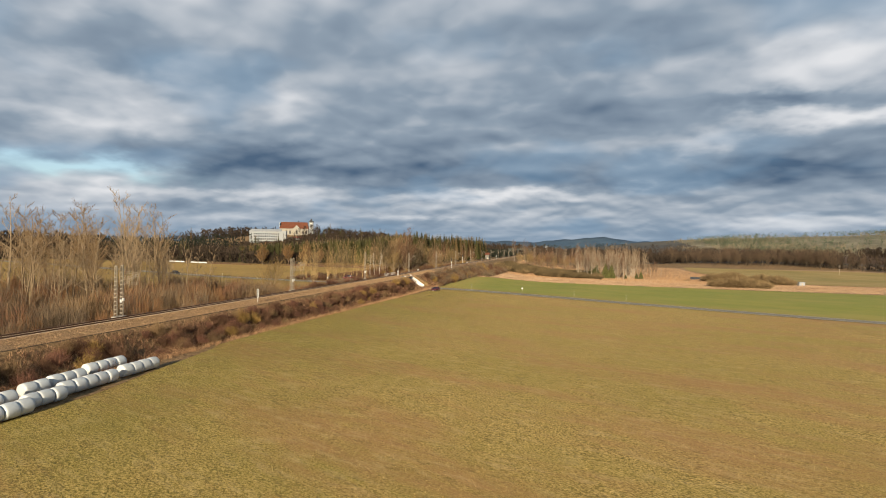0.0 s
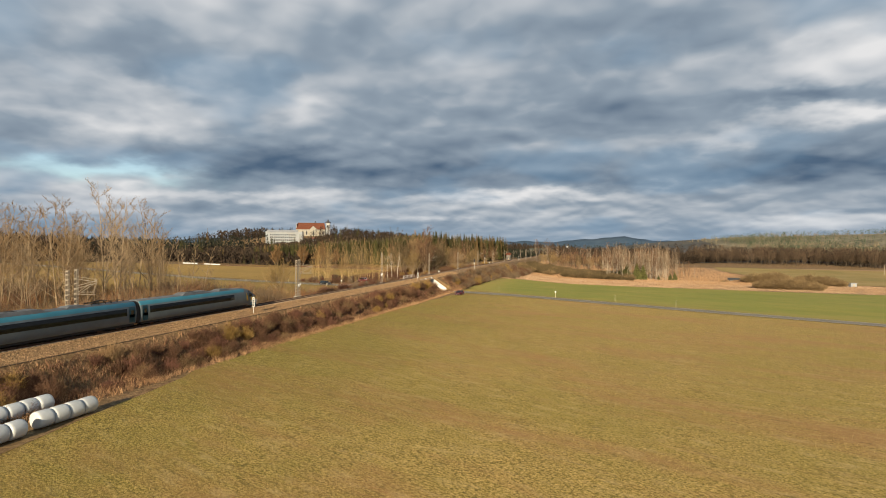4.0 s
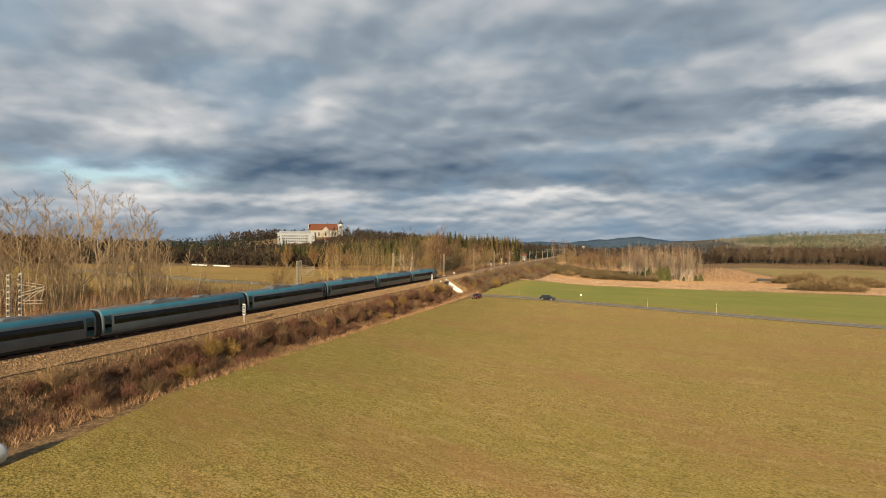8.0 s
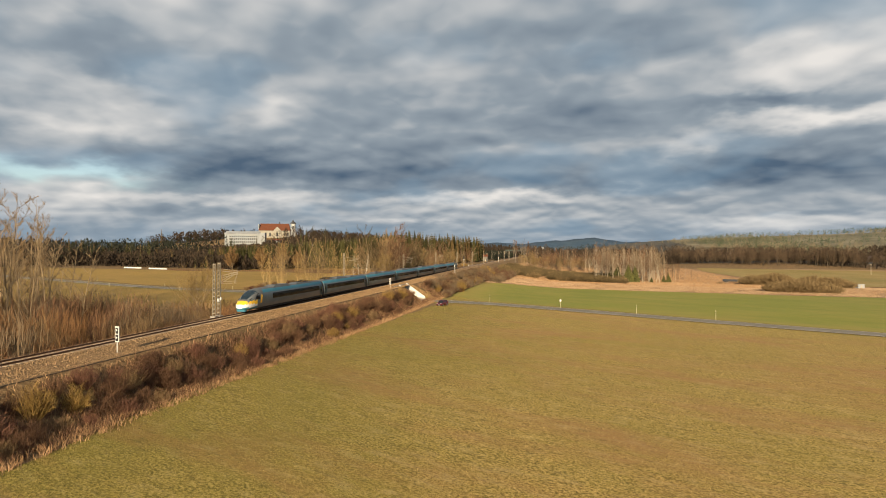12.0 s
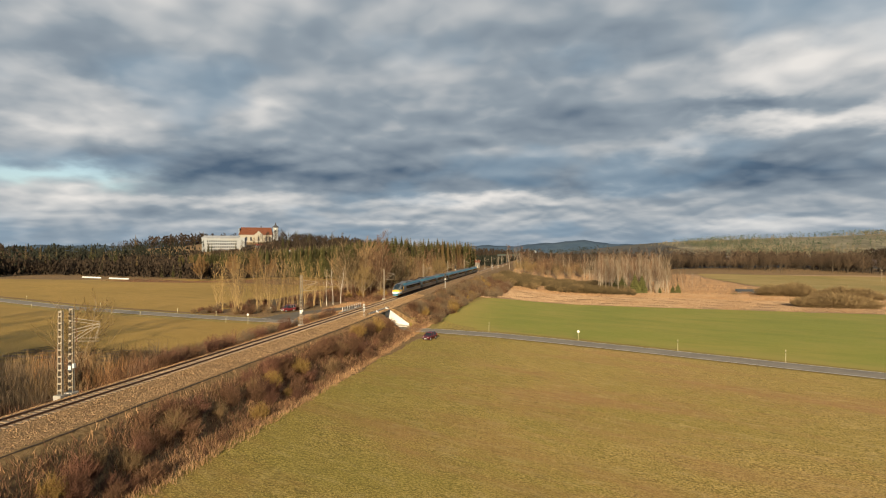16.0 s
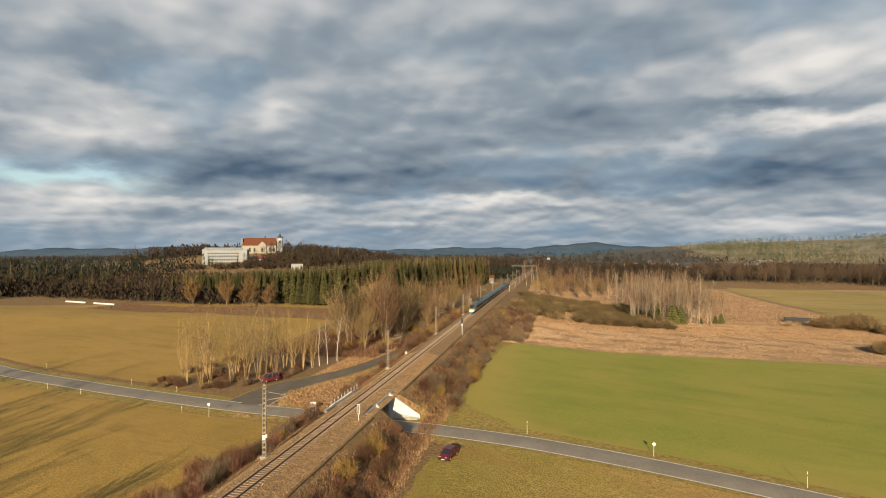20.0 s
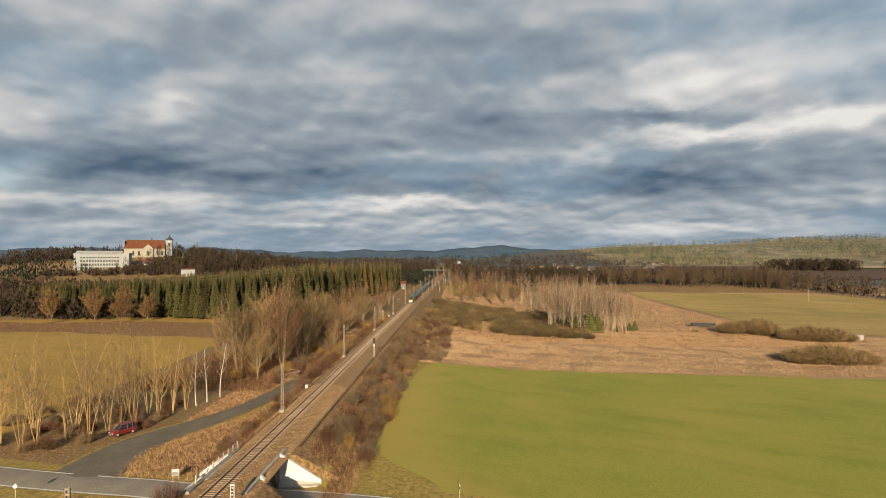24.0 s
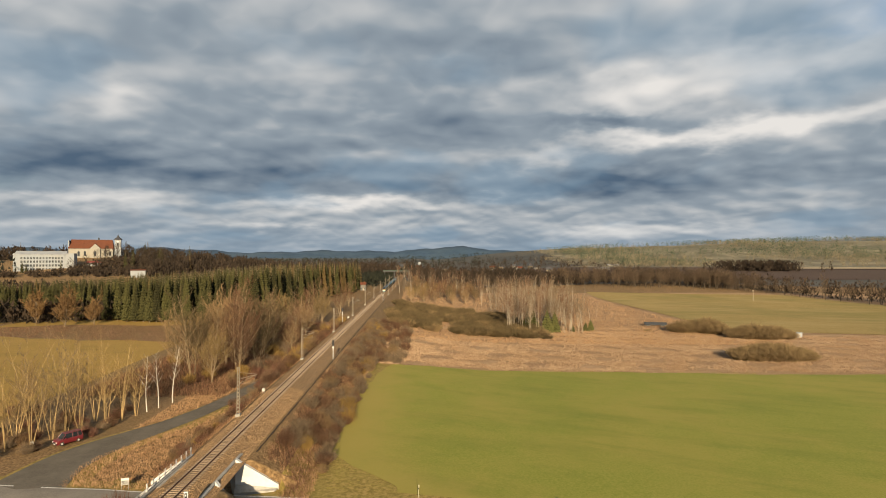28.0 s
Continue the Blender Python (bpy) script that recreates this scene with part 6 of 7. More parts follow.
def crop_spot(r):
    x, y = 13 + 115 * r.random() ** 1.4, -172 + 200 * r.random() ** 1.15
    e = np.interp(y, [-200, -135, -120, -112, -100, -80, -60, -40, -20, 0, 15, 26], [22, 19.6, 17.9, 16.0, 14.2, 12.4, 12.2, 13.0, 14.1, 14.7, 15.6, 17.5])
    return (x, y) if x > e + 0.4 and y < road_y(x) - 5 else None


blades("crop_tufts", scatter(185000, crop_spot, 41), 0.14, 0.075, tuft_mat, "sparse green and straw-coloured crop tufts on the field", "crop", 42, 2, 0.6, 0.10)
def green_spot(r):
    x, y = 15 + 120 * r.random() ** 1.3, r.uniform(24, 127)
    return (x, y) if y > road_y(x) + 6 and x > 16 + 14 * max(0.0, y / 127 - 0.6) else None


blades("green_crop_tufts", scatter(110000, green_spot, 43), 0.13, 0.085, green_tuft, "short green winter crop in fine tufts", "crop", 44, 2, 0.6, 0.12)
blades("bank_scrub", scatter(16000, lambda r: (lambda x, y: (x, y) if not (24 < y < 39 and x < 10.5) else None)(r.uniform(6.5, 13.2), r.uniform(-205, 200)), 27), 0.85, 0.07, scrub_mat, "brown tangled stalks covering the embankment slope", "scrub", 28, 4, 0.45, 0.3)
blades("bank_scrub", scatter(7000, lambda r: (lambda x, y: (x, y) if not (24 < y < 39 and x > -10.5) and clear_of_roads(x, y, 0.3) else None)(r.uniform(-10.5, -4.2), r.uniform(-130, 190)), 29), 1.1, 0.07, scrub_mat, "brown tangled stalks on the west slope", "scrub", 30, 4, 0.45, 0.3)
blades("wood_edge_scrub", scatter(9000, lambda r: (lambda x, y: (x, y) if clear_of_roads(x, y, 1.0) else None)(r.uniform(-50, -13), r.uniform(84, 215)), 33), 1.6, 0.10, scrub_mat, "brown undergrowth below the bare trees", "scrub", 34, 4, 0.4, 0.4)
blades("dry_grass", scatter(15000, lambda r: (r.uniform(13, 190), 188 + 330 * r.random() ** 1.5), 51), 0.8, 0.22, straw, "pale dry grass between the marsh thickets", "grass", 52, 3, 0.5, 0.9)
blades("dry_grass", scatter(5000, lambda r: (lambda u, v: (-56 - 165 * u, 160 + 28 * u + (44 - 14 * u) * v))(r.random(), r.random()), 53), 0.6, 0.16, scrub_mat, "brown dry grass at the wood's edge", "grass", 54, 3, 0.5, 0.8)
far_wood("meadow_edge_wood", scatter(1300, lambda r: (lambda x: (x, np.interp(x, [-430, -310, -180, -130], [240, 232, 222, 216]) + 5 + 120 * r.random() ** 1.4))(r.uniform(-430, -120)), 57), 9.5, 3.6, wood_brown, "dark brown shrubs and low trees at the edge of the meadow", 58)
far_wood("distant_wood", scatter(700, lambda r: (lambda x, y: (x, y) if abs(x) > 6 else None)(r.uniform(-120, 190), r.uniform(662, 820)), 59), 19, 5, wood_brown, "brown leafless trees beyond the overbridge", 60)
far_wood("hill_undergrowth", scatter(420, lambda r: (lambda x, y: (x, y) if x > -290 or y < 440 else None)(r.uniform(-350, -190), r.uniform(425, 530)), 55), 5, 3.5, wood_brown, "dark undergrowth on the slope below the institution", 56)

# ---- buildings ----
plaster = surface("cream plaster", [(0.250, 0.275, 0.300), (0.298, 0.324, 0.350)], 0.3, bump=0.05, large=(0.295, 0.270, 0.229), large_scale=0.1, large_amount=0.4)
plaster_warm = surface("warm church plaster", [(0.270, 0.258, 0.225), (0.315, 0.300, 0.265)], 0.3, large=(0.298, 0.248, 0.178), large_scale=0.1, large_amount=0.4)
plaster_far = surface("greyed plaster", [(0.143, 0.130, 0.113), (0.185, 0.172, 0.151)], 0.3, random_amount=0.2)
plaster_far2 = surface("ochre plaster", [(0.151, 0.118, 0.076), (0.185, 0.151, 0.105)], 0.3, random_amount=0.2)
roof_red = surface("red clay tiles", [(0.100, 0.032, 0.015), (0.150, 0.052, 0.026)], 0.8, bump=0.3, large=(0.120, 0.048, 0.030), large_scale=0.15)
roof_bright = surface("bright red roofing", [(0.190, 0.040, 0.032), (0.240, 0.055, 0.044)], 0.8)
roof_sheet = surface("grey sheet roof", [(0.269, 0.282, 0.301), (0.346, 0.358, 0.371)], 0.3, rough=0.6, large=(0.218, 0.230, 0.243), large_scale=0.1)
roof_dark = surface("dark slate", [(0.04, 0.04, 0.045), (0.08, 0.08, 0.085)], 0.8, rough=0.6)
window_dark = surface("window glass", [(0.03, 0.032, 0.036), (0.06, 0.065, 0.07)], 0.2, rough=0.12, spec=0.6)


def facing(ox, oy, oz, ux, uy):
    """A frame whose x runs along the facade, y into the building, z up."""
    return Matrix(((ux, -uy, 0, ox), (uy, ux, 0, oy), (0, 0, 1, oz), (0, 0, 0, 1)))


def window(parent, x, z, w, h, deep=0.0, frame=plaster):
    """A window set in a facade: a recessed-looking pane with a frame and a sill."""
    win = box_part("window", (x - w / 2, x + w / 2, deep - 0.05, deep + 0.05, z, z + h), window_dark, parent)
    bm = bmesh.new()
    for a in ((x - w / 2 - 0.1, x - w / 2, z - 0.1, z + h + 0.1), (x + w / 2, x + w / 2 + 0.1, z - 0.1, z + h + 0.1), (x - w / 2, x + w / 2, z + h, z + h + 0.1), (x - 0.04, x + 0.04, z, z + h)):
        add_box(bm, a[0], a[1], deep - 0.1, deep + 0.02, a[2], a[3])
    part("frame", bm, frame, win)
    box_part("sill", (x - w / 2 - 0.15, x + w / 2 + 0.15, deep - 0.16, deep + 0.02, z - 0.12, z), roof_sheet, win)
    return win


def gable_roof(parent, x0, x1, y0, y1, z, ridge, mat, hip=0.0, over=0.5, name="roof"):
    bm = bmesh.new()
    ym = (y0 + y1) / 2
    c = [bm.verts.new(p) for p in ((x0 - over, y0 - over, z), (x1 + over, y0 - over, z), (x1 + over, y1 + over, z), (x0 - over, y1 + over, z), (x0 - over + hip, ym, ridge), (x1 + over - hip, ym, ridge))]
    for q in ((0, 1, 5, 4), (2, 3, 4, 5), (0, 4, 3), (1, 2, 5), (3, 2, 1, 0)):
        bm.faces.new([c[i] for i in q])
    return part(name, bm, mat, parent)


def school_block():
    t = thing("white_institution_block", "long cream four-storey institution building on the wooded hill", "building", at=facing(-341.2, 460.4, 14.2, 0.9165, 0.40))
    L, D, H = 46.4, 14.0, 19.3
    box_part("wall", (0, L - 8, 0, D, -6, H), plaster, t)
    box_part("wall", (L - 6.2, L, -1.2, D + 1, -6, H + 1.0), plaster, t, "taller cream stair tower")
    box_part("wall", (L - 8, L - 6.2, 0.5, D, -6, H), plaster, t)
    box_part("wall", (-0.3, 5.0, 0.6, D - 1, H, H + 1.1), plaster, t)
    gable_roof(t, 1.5, L - 7, 0, D, H + 0.05, H + 3.2, roof_sheet, 0.0, 0.6)
    box_part("cornice", (-0.4, L - 6.2, -0.4, 0.0, H - 0.5, H - 0.05), roof_sheet, t)
    for r in range(5):
        for c in range(14):
            window(t, 6.2 + c * 2.35, 1.0 + r * 3.55, 1.45, 2.05 if r < 4 else 1.5)
    for r in range(5):
        window(t, L - 3.0, 1.2 + r * 3.55, 0.8, 1.2, -1.2)
    return t


def church():
    t = thing("hilltop_church", "baroque church with red tiled roof and small tower on the hill", "church", at=facing(-340.5, 535.5, 28.0, 0.9165, 0.40))
    L, D, H = 40, 16, 11.8
    box_part("wall", (0, L, 0, D, -8, H), plaster_warm, t)
    gable_roof(t, 0, L, 0, D, H, 21.4, roof_red, 2.0, 0.6)
    # gabled front bay with its own pediment
    box_part("gable_bay", (19.5, 28.5, -2.2, 2, -8, H), plaster_warm, t)
    bm = bmesh.new()
    a = [bm.verts.new(p) for p in ((19.0, -2.3, H), (29.0, -2.3, H), (24, -2.3, H + 5.0), (19.0, 5, H), (29.0, 5, H), (24, 7.5, H + 5.0))]
    for q in ((0, 1, 2), (3, 5, 4)):
        bm.faces.new([a[i] for i in q])
    part("pediment", bm, plaster_warm, t)
    bm = bmesh.new()
    a = [bm.verts.new(p) for p in ((18.7, -2.6, H - 0.1), (24, -2.6, H + 5.3), (29.3, -2.6, H - 0.1), (18.7, 5, H - 0.1), (24, 7.5, H + 5.3), (29.3, 5, H - 0.1))]
    bm.faces.new((a[0], a[1], a[4], a[3]))
    bm.faces.new((a[1], a[2], a[5], a[4]))
    part("gable_roof", bm, roof_red, t)
    for x, dp in ((9, 0), (14.5, 0), (24, -2.2), (33, 0), (37.5, 0)):
        win = box_part("window", (x - 1.0, x + 1.0, dp - 0.08, dp + 0.05, 4.0, 8.0), window_dark, t)
        bm = turned(bmesh.new(), [(1.0, -0.08), (1.0, 0.05)], 14)
        part("arch", bm, window_dark, win).matrix_local = pose(x, dp, 8.0, 90)
        box_part("sill", (x - 1.3, x + 1.3, dp - 0.3, dp, 3.7, 4.0), plaster, win)
    # white gable end and tower
    box_part("gable_wall", (-0.5, 0.4, 1, D - 1, H, 20.2), plaster, t, "white stepped gable")
    tower = box_part("tower", (L + 1, L + 7, 3, 9, -8, 21.5), plaster, t, "pale church tower", 0.1)
    bm = turned(bmesh.new(), [(4.4, 0), (3.9, 0.8), (3.0, 1.6), (2.2, 2.0), (1.2, 3.0), (1.0, 3.8), (0.3, 5.2), (0.05, 6.6)], 8, (L + 4, 6, 21.5))
    part("tower_roof", bm, roof_dark, tower, "dark curved tower roof")
    for x in (L + 4,):
        box_part("belfry_window", (x - 0.8, x + 0.8, 2.92, 3.05, 15.0, 18.0), window_dark, tower)
    bm = turned(bmesh.new(), [(0.9, -0.06), (0.9, 0.06)], 16)
    part("clock_face", bm, enamel_white, tower).matrix_local = pose(L + 4, 2.95, 19.6, 90)
    part("turret", turned(bmesh.new(), [(0.6, 0), (0.6, 1.6), (0.9, 1.7), (0.1, 3.2)], 8, (26, D / 2, 20.8)), roof_dark, t)
    return t


def house(x, y, w, d, h, ridge, wall_mat, roof_mat, label, group="", u=(1, 0), sink=1.0, z=None, wins=3, rows=1):
    t = thing("house", label, "house", group, at=facing(x, y, gz(x, y) if z is None else z, *u))
    box_part("wall", (0, w, 0, d, -sink, h), wall_mat, t)
    gable_roof(t, 0, w, 0, d, h, ridge, roof_mat, 0.0, 0.4)
    for r in range(rows):
        for i in range(wins):
            window(t, w * (i + 0.5) / wins, 0.9 + 2.9 * r, 1.1, 1.4)
    box_part("door", (w * 0.5 / wins + 0.9, w * 0.5 / wins + 1.9, -0.06, 0.05, 0, 2.1), wood_grey, t)
    box_part("chimney", (w * 0.6, w * 0.6 + 0.7, d / 2 - 0.3, d / 2 + 0.4, h, ridge + 0.8), roof_red, t)
    return t


school_block()
church()
u0 = (0.9165, 0.40)
house(-291.5, 486, 12, 10, 8.0, 9.6, plaster, roof_bright, "white house with bright red roof beside the institution", u=u0, z=17.5, wins=4, rows=3, sink=5)
house(-216, 421, 11, 8, 6.5, 7.4, plaster, roof_red, "small white flat-roofed house among hill trees", u=u0, z=13.5, wins=3, rows=1, sink=6)
house(-25, 432, 4.5, 5, 5.0, 7.0, plaster_far, roof_red, "small white lineside house among dark trees", u=(1, 0), wins=2, rows=1)
RV = random.Random(31)
for i in range(22):
    x = RV.uniform(-40, 330)
    y = 980 + RV.uniform(0, 380) + abs(x) * 0.2
    house(x, y, RV.uniform(9, 15), RV.uniform(8, 11), RV.uniform(4, 7), RV.uniform(8, 11), RV.choice((plaster_far, plaster_far2)), RV.choice((roof_red, roof_dark, roof_dark)), "small village house with pitched roof far off", "village houses", u=(math.cos(a := RV.uniform(-0.5, 0.5)), math.sin(a)), wins=3)
hall = house(60, 930, 62, 16, 4, 5.0, plaster_far, roof_sheet, "long low pale industrial hall far off", wins=9)
house(385, 1060, 30, 12, 3.5, 5, plaster_far, roof_sheet, "long white farm shed by the ploughed field", "farm sheds", wins=5)
house(520, 1380, 30, 12, 3.5, 5, plaster_far, roof_sheet, "long white farm shed by the ploughed field", "farm sheds", wins=5)
house(140, 985, 30, 12, 4, 5.5, plaster_far, roof_sheet, "low pale workshop hall far off", wins=5)


def water_tower(x, y):
    t = thing("water_tower", "slim white water tower over the far village", "tower", at=pose(x, y, gz(x, y)))
    part("shaft", turned(bmesh.new(), [(1.3, -1), (1.0, 16)], 12), plaster, t)
    part("tank", turned(bmesh.new(), [(1.2, 15), (3.0, 17), (3.4, 20), (2.4, 21.5), (0.3, 22)], 14), plaster, t)


water_tower(22, 1010)


def overbridge():
    t = thing("road_overbridge", "dark road bridge crossing over the railway far off", "bridge", kind="structure")
    y, z = 640, 13.5
    prism("deck", [(-21, y), (12, y), (12, y + 8), (-21, y + 8)], z - 1.0, z, roof_dark, t)
    prism("parapet", [(-21, y - 0.2), (12, y - 0.2), (12, y + 0.1), (-21, y + 0.1)], z - 0.3, z + 1.1, surface("dull green rail paint", [(0.045, 0.060, 0.050), (0.070, 0.088, 0.074)], 1.0), t)
    for x in (-19, -7, 5.5, 11):
        prism("pier", [(x - 0.5, y + 1), (x + 0.5, y + 1), (x + 0.5, y + 7), (x - 0.5, y + 7)], gz(x, y) - 1, z - 0.95, roof_dark, t)


overbridge()


def pole(x, y, h, label):
    t = thing("utility_pole", label, "pole", "utility poles", at=pose(x, y, gz(x, y)))
    part("pole", turned(bmesh.new(), [(0.2, -0.5), (0.12, h)], 8), wood_grey, t)
    part("crossarm", add_bar(bmesh.new(), (-0.9, 0, h - 0.4), (0.9, 0, h - 0.4), 0.12), wood_grey, t)


pole(330, 440, 10, "weathered wooden utility pole in the field")

# ---- vehicles ----
red_paint = surface("dark red car paint", [(0.085, 0.008, 0.012), (0.115, 0.012, 0.016)], 0.5, rough=0.25, spec=0.6)
maroon_paint = surface("maroon van paint", [(0.115, 0.013, 0.017), (0.145, 0.018, 0.022)], 0.5, rough=0.3, spec=0.6)
black_paint = surface("black car paint", [(0.012, 0.014, 0.016), (0.02, 0.022, 0.025)], 0.5, rough=0.2, spec=0.6)
car_glass = surface("car glass", [(0.012, 0.016, 0.02), (0.02, 0.026, 0.032)], 0.5, rough=0.06, spec=0.7)
tyre_mat = surface("tyre rubber", [(0.015, 0.015, 0.015), (0.03, 0.03, 0.03)], 3.0)
lamp_clear = surface("clear lamp glass", [(0.6, 0.6, 0.58), (0.75, 0.75, 0.72)], 3.0, rough=0.1)
lamp_red = surface("red lamp glass", [(0.35, 0.01, 0.01), (0.45, 0.02, 0.02)], 3.0, rough=0.15)


def car(name, label, paint, L=4.1, W=1.72, H=1.46, tall=False, m=None):
    """A car with its nose towards +y and its wheels on z = 0."""
    t = thing(name, label, "car", at=m)
    hw = W / 2
    if tall:
        prof = [(-0.5, 0.35, 0.62), (-0.49, 0.85, 0.96), (-0.475, 1.0, 1.0), (-0.46, 1.0, 1.0), (0.12, 1.0, 1.0), (0.25, 0.98, 1.0), (0.42, 0.88, 0.98), (0.48, 0.74, 0.92), (0.5, 0.5, 0.86)]
    else:
        prof = [(-0.5, 0.45, 0.86), (-0.49, 0.8, 0.95), (-0.46, 0.92, 0.99), (-0.25, 0.95, 1.0), (0.15, 0.93, 1.0), (0.28, 0.9, 0.99), (0.44, 0.76, 0.96), (0.49, 0.6, 0.9), (0.5, 0.42, 0.84)]
    rings = []
    for fy, zt, sx in prof:
        z = max(0.42, zt * (1.0 if not tall else 1.08))
        rings.append([(-hw * sx * 0.92, fy * L, 0.22), (-hw * sx, fy * L, 0.42), (-hw * sx, fy * L, z * 0.8), (-hw * sx * 0.94, fy * L, z), (hw * sx * 0.94, fy * L, z), (hw * sx, fy * L, z * 0.8), (hw * sx, fy * L, 0.42), (hw * sx * 0.92, fy * L, 0.22)])
    bm, vs = loft(rings)
    bm.faces.new(vs[0])
    bm.faces.new(vs[-1])
    bmesh.ops.recalc_face_normals(bm, faces=bm.faces[:])
    bmesh.ops.bevel(bm, geom=[e for e in bm.edges if e.calc_face_angle(0) > 0.5], offset=0.04, segments=2, affect="EDGES")
    body = part("body", bm, paint, t)
    # cabin: glass house with a painted roof
    zb = (0.92 if not tall else 1.05)
    back, front = (-0.475, 0.30) if tall else (-0.44, 0.26)
    rb, rf = (-0.44, 0.14) if tall else (-0.34, 0.07)
    bm = bmesh.new()
    lo = [bm.verts.new(p) for p in ((-hw * 0.93, back * L, zb - 0.05), (hw * 0.93, back * L, zb - 0.05), (hw * 0.93, front * L, zb - 0.06), (-hw * 0.93, front * L, zb - 0.06))]
    hi = [bm.verts.new(p) for p in ((-hw * 0.76, rb * L, H - 0.05), (hw * 0.76, rb * L, H - 0.05), (hw * 0.76, rf * L, H - 0.04), (-hw * 0.76, rf * L, H - 0.04))]
    bm.faces.new(hi)
    for i in range(4):
        j = (i + 1) % 4
        bm.faces.new((lo[i], lo[j], hi[j], hi[i]))
    cabin = part("glass_house", bm, car_glass, t, "dark car windows")
    bm = bmesh.new()
    add_box(bm, -hw * 0.77, hw * 0.77, rb * L - 0.05, rf * L + 0.05, H - 0.06, H + 0.02)
    bmesh.ops.bevel(bm, geom=bm.edges[:], offset=0.035, segments=2, affect="EDGES")
    part("roof_panel", bm, paint, t)
    bm = bmesh.new()
    for sx in (-1, 1):
        for (yl, yh) in ((back, rb), (front, rf), (-0.1, -0.1)) + (((-0.3, -0.3),) if tall else ()):
            add_bar(bm, (sx * hw * 0.935, yl * L, zb - 0.06), (sx * hw * 0.77, yh * L, H - 0.02), 0.09)
    part("pillar", bm, paint, cabin)
    for sx in (-1, 1):
        for fy in (-0.31, 0.31):
            bm = turned(bmesh.new(), [(0.31, -0.1), (0.33, -0.06), (0.33, 0.06), (0.31, 0.1)], 18)
            w = part("wheel", bm, tyre_mat, t)
            w.matrix_local = pose(sx * (hw - 0.1), fy * L, 0.325, 0, 90)
            bm = turned(bmesh.new(), [(0.2, 0.09 * sx), (0.17, 0.115 * sx)], 12)
            part("rim", bm, paint_grey, w)
        box_part("headlight", (sx * hw * 0.62 - 0.17, sx * hw * 0.62 + 0.17, L * 0.485, L * 0.497, 0.58, 0.74), lamp_clear, t, "", 0.02)
        box_part("tail_light", (sx * hw * 0.8 - 0.1, sx * hw * 0.8 + 0.1, -L * 0.5, -L * 0.488, 0.7, 0.98), lamp_red, t, "", 0.02)
        box_part("mirror", (sx * (hw + 0.02), sx * (hw + 0.02) + sx * 0.16, L * 0.17, L * 0.2, zb, zb + 0.13) if sx > 0 else (sx * (hw + 0.02) + sx * 0.16, sx * (hw + 0.02), L * 0.17, L * 0.2, zb, zb + 0.13), paint, t)
    box_part("bumper", (-hw * 0.86, hw * 0.86, L * 0.49, L * 0.505, 0.26, 0.48), black_mat, t, "", 0.02)
    box_part("grille", (-hw * 0.4, hw * 0.4, L * 0.492, L * 0.504, 0.52, 0.68), black_mat, t)
    box_part("plate", (-0.26, 0.26, L * 0.506, L * 0.51, 0.34, 0.45), enamel_white, t)
    return t


car("parked_hatchback", "dark red hatchback parked on the field edge", red_paint, 4.0, 1.7, 1.48, m=pose(18.2, 18.7, gz(18.2, 18.7) + 0.07, 0, 0, 166))
car("parked_van", "maroon small van parked beside the aspens", maroon_paint, 4.15, 1.78, 1.82, True, pose(-31.2, 53.6, gz(-31.2, 53.6) + 0.18, 0, 0, 148))
moving_car = car("black_estate_car", "black estate car driving along the country road", black_paint, 4.6, 1.75, 1.47)


def road_pose(x, lane=-1.3):
    """A pose on the road at x, heading east."""
    y = float(road_y(x))
    d = math.atan2(float(road_y(x + 3)) - float(road_y(x - 3)), 6.0)
    px, py = x - math.sin(d) * lane, y + math.cos(d) * lane
    return pose(px, py, float(base_z(px, py)) + 0.2, 0, 0, math.degrees(d) - 90)


CAR_AT = [(t, road_pose(x)) for t, x in ((0, -121), (0.75, -105), (1.5, -89), (2.5, -68), (3.5, -47.5), (4.5, -29), (5.5, -11), (6, -1), (6.5, 10), (7, 20), (7.5, 30), (8, 39.5), (8.5, 49.6), (9, 59), (9.5, 68.6), (10, 78), (10.5, 87.5), (11, 98), (11.5, 110), (12, 122), (14, 170), (18, 266), (28, 500))]


# ---- silage bales ----
wrap = surface("white bale wrap", [(0.50, 0.52, 0.52), (0.60, 0.62, 0.62)], 1.2, rough=0.38, bump=0.15, bump_scale=5, large=(0.40, 0.43, 0.43), large_scale=0.9, large_amount=0.4, spec=0.5, random_amount=0.08)


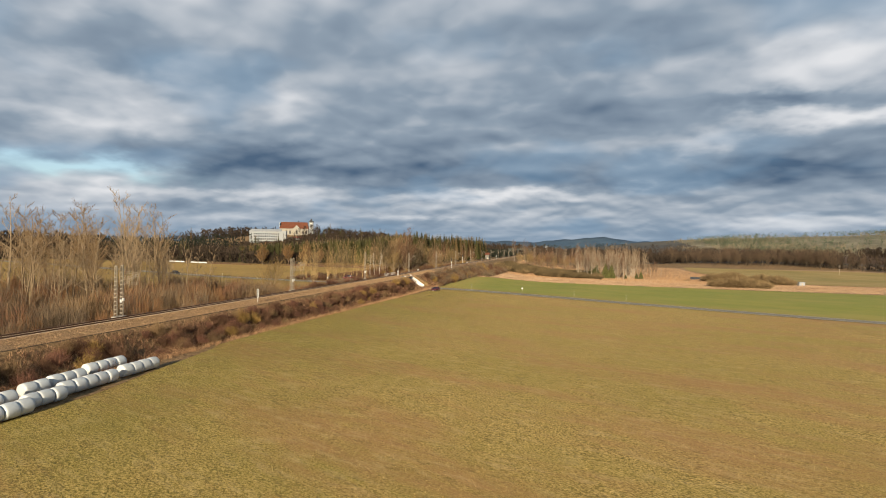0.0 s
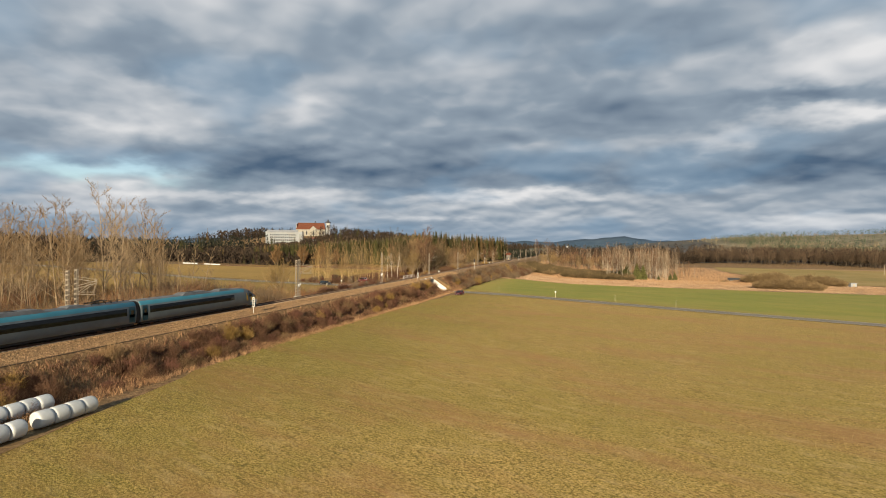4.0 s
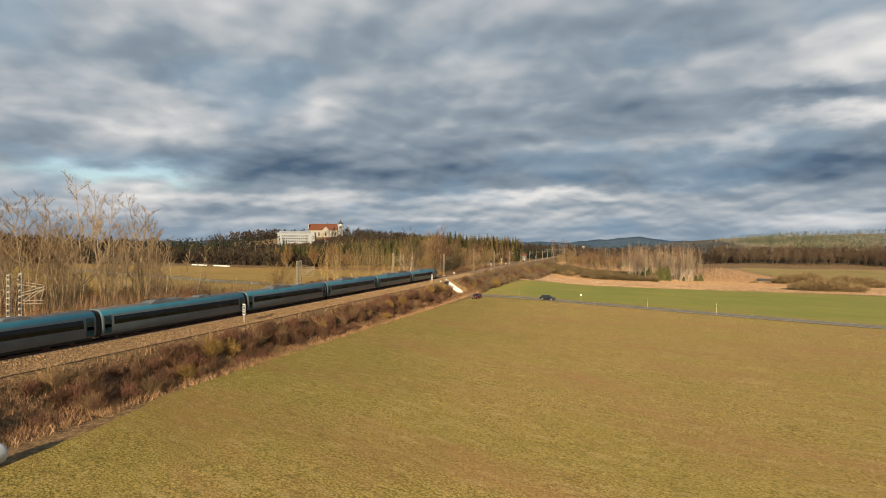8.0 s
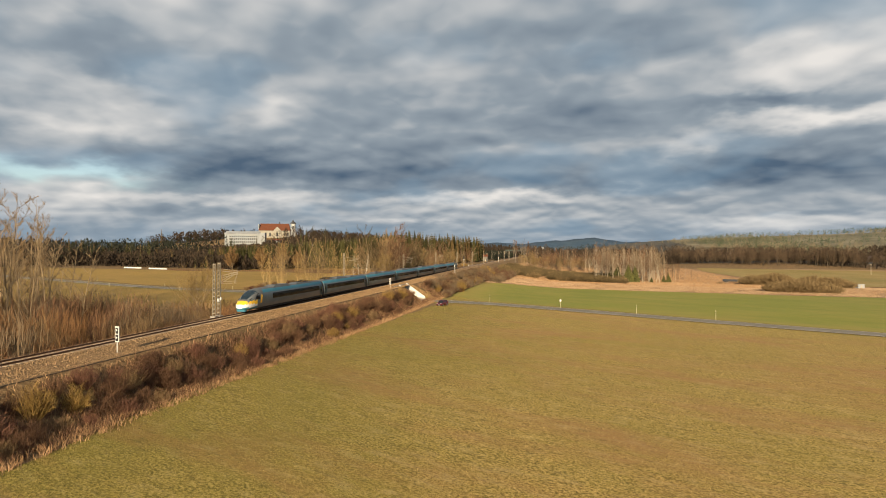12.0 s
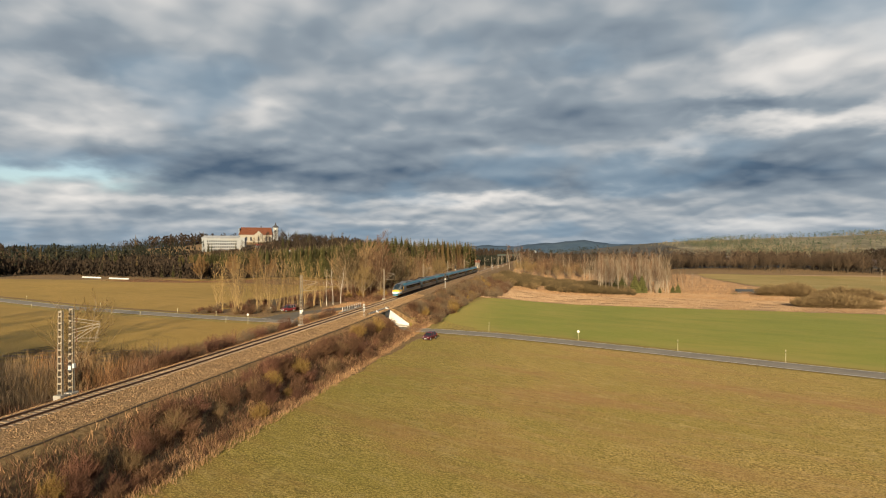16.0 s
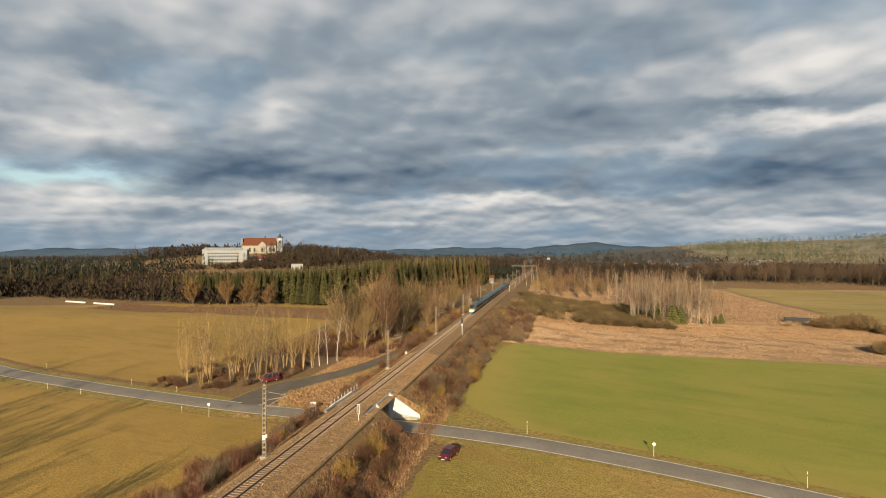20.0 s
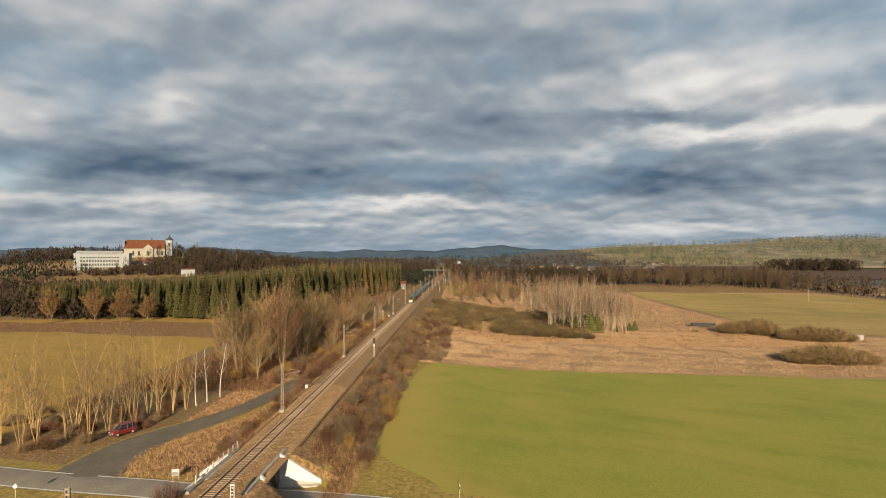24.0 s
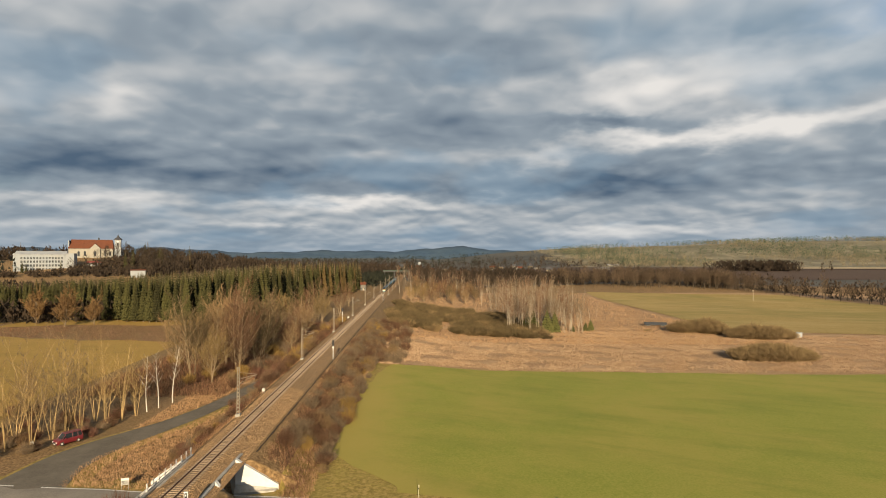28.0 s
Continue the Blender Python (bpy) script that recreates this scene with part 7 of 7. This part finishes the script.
def bale_mesh(seed):
    rnd = random.Random(seed)
    bm = bmesh.new()
    rings, S = [], 24
    prof = [(0.0, -0.64), (0.45, -0.645), (0.60, -0.62), (0.68, -0.55), (0.70, -0.4), (0.705, 0), (0.70, 0.4), (0.68, 0.55), (0.60, 0.62), (0.45, 0.645), (0.0, 0.64)]
    for r, y in prof:
        if r == 0:
            rings.append([bm.verts.new((0, y, 0.69))])
            continue
        rings.append([bm.verts.new((r * math.cos(a) * (1 + 0.02 * math.sin(3 * a + seed)), y + rnd.uniform(-0.012, 0.012), 0.69 + max(-0.68, r * math.sin(a) * (1 + 0.015 * math.cos(2 * a + seed))))) for a in (2 * math.pi * k / S for k in range(S))])
    for a, b in zip(rings, rings[1:]):
        if len(a) == 1 or len(b) == 1:
            c, o = (a[0], b) if len(a) == 1 else (b[0], a)
            for k in range(S):
                bm.faces.new((c, o[k], o[(k + 1) % S]))
        else:
            for k in range(S):
                bm.faces.new((a[k], a[(k + 1) % S], b[(k + 1) % S], b[k]))
    bmesh.ops.recalc_face_normals(bm, faces=bm.faces[:])
    for fc in bm.faces:
        fc.smooth = True
    me = bpy.data.meshes.new("silage_bale")
    bm.to_mesh(me)
    bm.free()
    me.materials.append(wrap)
    return me


BALE = [bale_mesh(i) for i in range(3)]
RB = random.Random(8)


def bale_row(x, y0, n, dx=0.0):
    for i in range(n):
        y = y0 + i * 1.32
        xx = x + dx * i + RB.uniform(-0.06, 0.06)
        ob = tagged(new("silage_bale", BALE[RB.randrange(3)]), "round silage bale in white plastic wrap beside the field", "bale", "silage bales")
        ob.matrix_world = pose(xx, y, gz(xx, y) + 0.06, 0, 0, RB.uniform(-4, 4))


for x, y0, n in ((16.3, -122.0, 4), (16.75, -129.9, 5), (17.7, -134.3, 3), (18.6, -141.0, 5), (12.3, -122.8, 4), (13.5, -128.2, 3), (13.9, -131.4, 2), (14.9, -138.2, 4)):
    bale_row(x, y0, n)


# ---- roadside posts and signs ----
post_yellow = surface("pale yellow post paint", [(0.42, 0.39, 0.24), (0.52, 0.48, 0.32)], 2.0, rough=0.6)


def marker_post(x, y, h=2.3, board=False, label="tall pale roadside marker post with dark band", ground=None):
    t = thing("road_marker_post", label, "post", "road marker posts", at=pose(x, y, gz(x, y) if ground is None else ground, RB.uniform(-1.5, 1.5), RB.uniform(-1.5, 1.5), RB.uniform(0, 30)))
    part("post", turned(bmesh.new(), [(0.045, -0.4), (0.04, h)], 8), post_yellow, t)
    part("band", turned(bmesh.new(), [(0.05, h * 0.72), (0.05, h * 0.82)], 8), black_mat, t)
    box_part("reflector", (-0.06, 0.06, -0.065, -0.045, h - 0.35, h - 0.1), post_yellow, t)
    if board:
        bm = turned(bmesh.new(), [(0.27, -0.02), (0.27, 0.02)], 16)
        part("sign_disc", bm, enamel_white, t, "round white sign disc").matrix_local = pose(0, -0.1, h - 0.35, 90)


for x, y, b in ((29.3, 32.3, False), (49.0, 27.3, True), (67.6, 20.4, False), (84.2, 13.8, False)):
    marker_post(x, y, 2.35, b, "tall pale roadside post with round sign disc" if b else "tall pale roadside marker post with dark band")
for x, y in ((-76.0, 37.8), (-65.1, 35.6), (-60.8, 45.0), (-46.2, 41.3), (-35.0, 28.3), (-96, 55.5), (-112, 46.5), (-140, 70)):
    marker_post(x, y, 1.25, False, "short pale delineator post beside the road")
marker_post(-28.2, 26.8, 2.7, True, "pale post with round sign disc beside the road")
marker_post(-35.0, 50.6, 1.6, True, "short post with round sign disc beside the road")


def farm_trailer(x, y, rz):
    t = thing("farm_trailer", "long dark farm trailer standing at the marsh edge", "trailer", at=pose(x, y, gz(x, y), 0, 0, rz))
    box_part("bed", (-6.0, 6.0, -1.2, 1.2, 0.9, 1.15), black_mat, t, "", 0.03)
    for sy in (-1.2, 1.12):
        box_part("side_board", (-6.0, 6.0, sy, sy + 0.08, 1.15, 2.3), surface("dark blue trailer paint", [(0.012, 0.016, 0.024), (0.022, 0.028, 0.04)], 1.0, rough=0.6), t)
    for sx in (-6.0, -2.0, 2.0, 5.9):
        box_part("stake", (sx, sx + 0.1, -1.25, 1.25, 1.15, 2.4), black_mat, t)
    for fx in (-4.5, -3.3, 3.3, 4.5):
        for sy in (-1, 1):
            w = part("wheel", turned(bmesh.new(), [(0.45, -0.12), (0.47, 0), (0.45, 0.12)], 16), tyre_mat, t)
            w.matrix_local = pose(fx, sy * 1.0, 0.47, 90)
            part("hub", turned(bmesh.new(), [(0.22, -0.13 * sy), (0.2, -0.15 * sy)], 10), enamel_white, w)


farm_trailer(160.5, 258.5, -12)


def field_hide(x, y):
    t = thing("field_hut", "small whitish hut by the marsh bushes", "hut", at=pose(x, y, gz(x, y), 0, 0, 15))
    box_part("wall", (-1.8, 1.8, -1.2, 1.2, -0.3, 2.2), plaster, t, "", 0.03)
    box_part("roof", (-2.0, 2.0, -1.4, 1.4, 2.2, 2.4), roof_sheet, t, "", 0.03)
    box_part("door", (-0.4, 0.4, -1.26, -1.19, 0, 1.8), wood_grey, t)


field_hide(211, 214)


def far_bale_row():
    for i in range(26):
        x = -259 + i * 1.32 + (7 if i > 12 else 0)
        y = 216 - (x + 259) * 0.17
        ob = tagged(new("silage_bale", BALE[i % 3]), "round silage bale in white plastic wrap at the wood edge", "bale", "far silage bales")
        ob.matrix_world = pose(x, y, gz(x, y) + 0.06, 0, 0, 106) @ Matrix.Scale(0.8, 4)


far_bale_row()


def motions():
    walk(train, TRAIN_AT)
    walk(moving_car, CAR_AT)


motions()
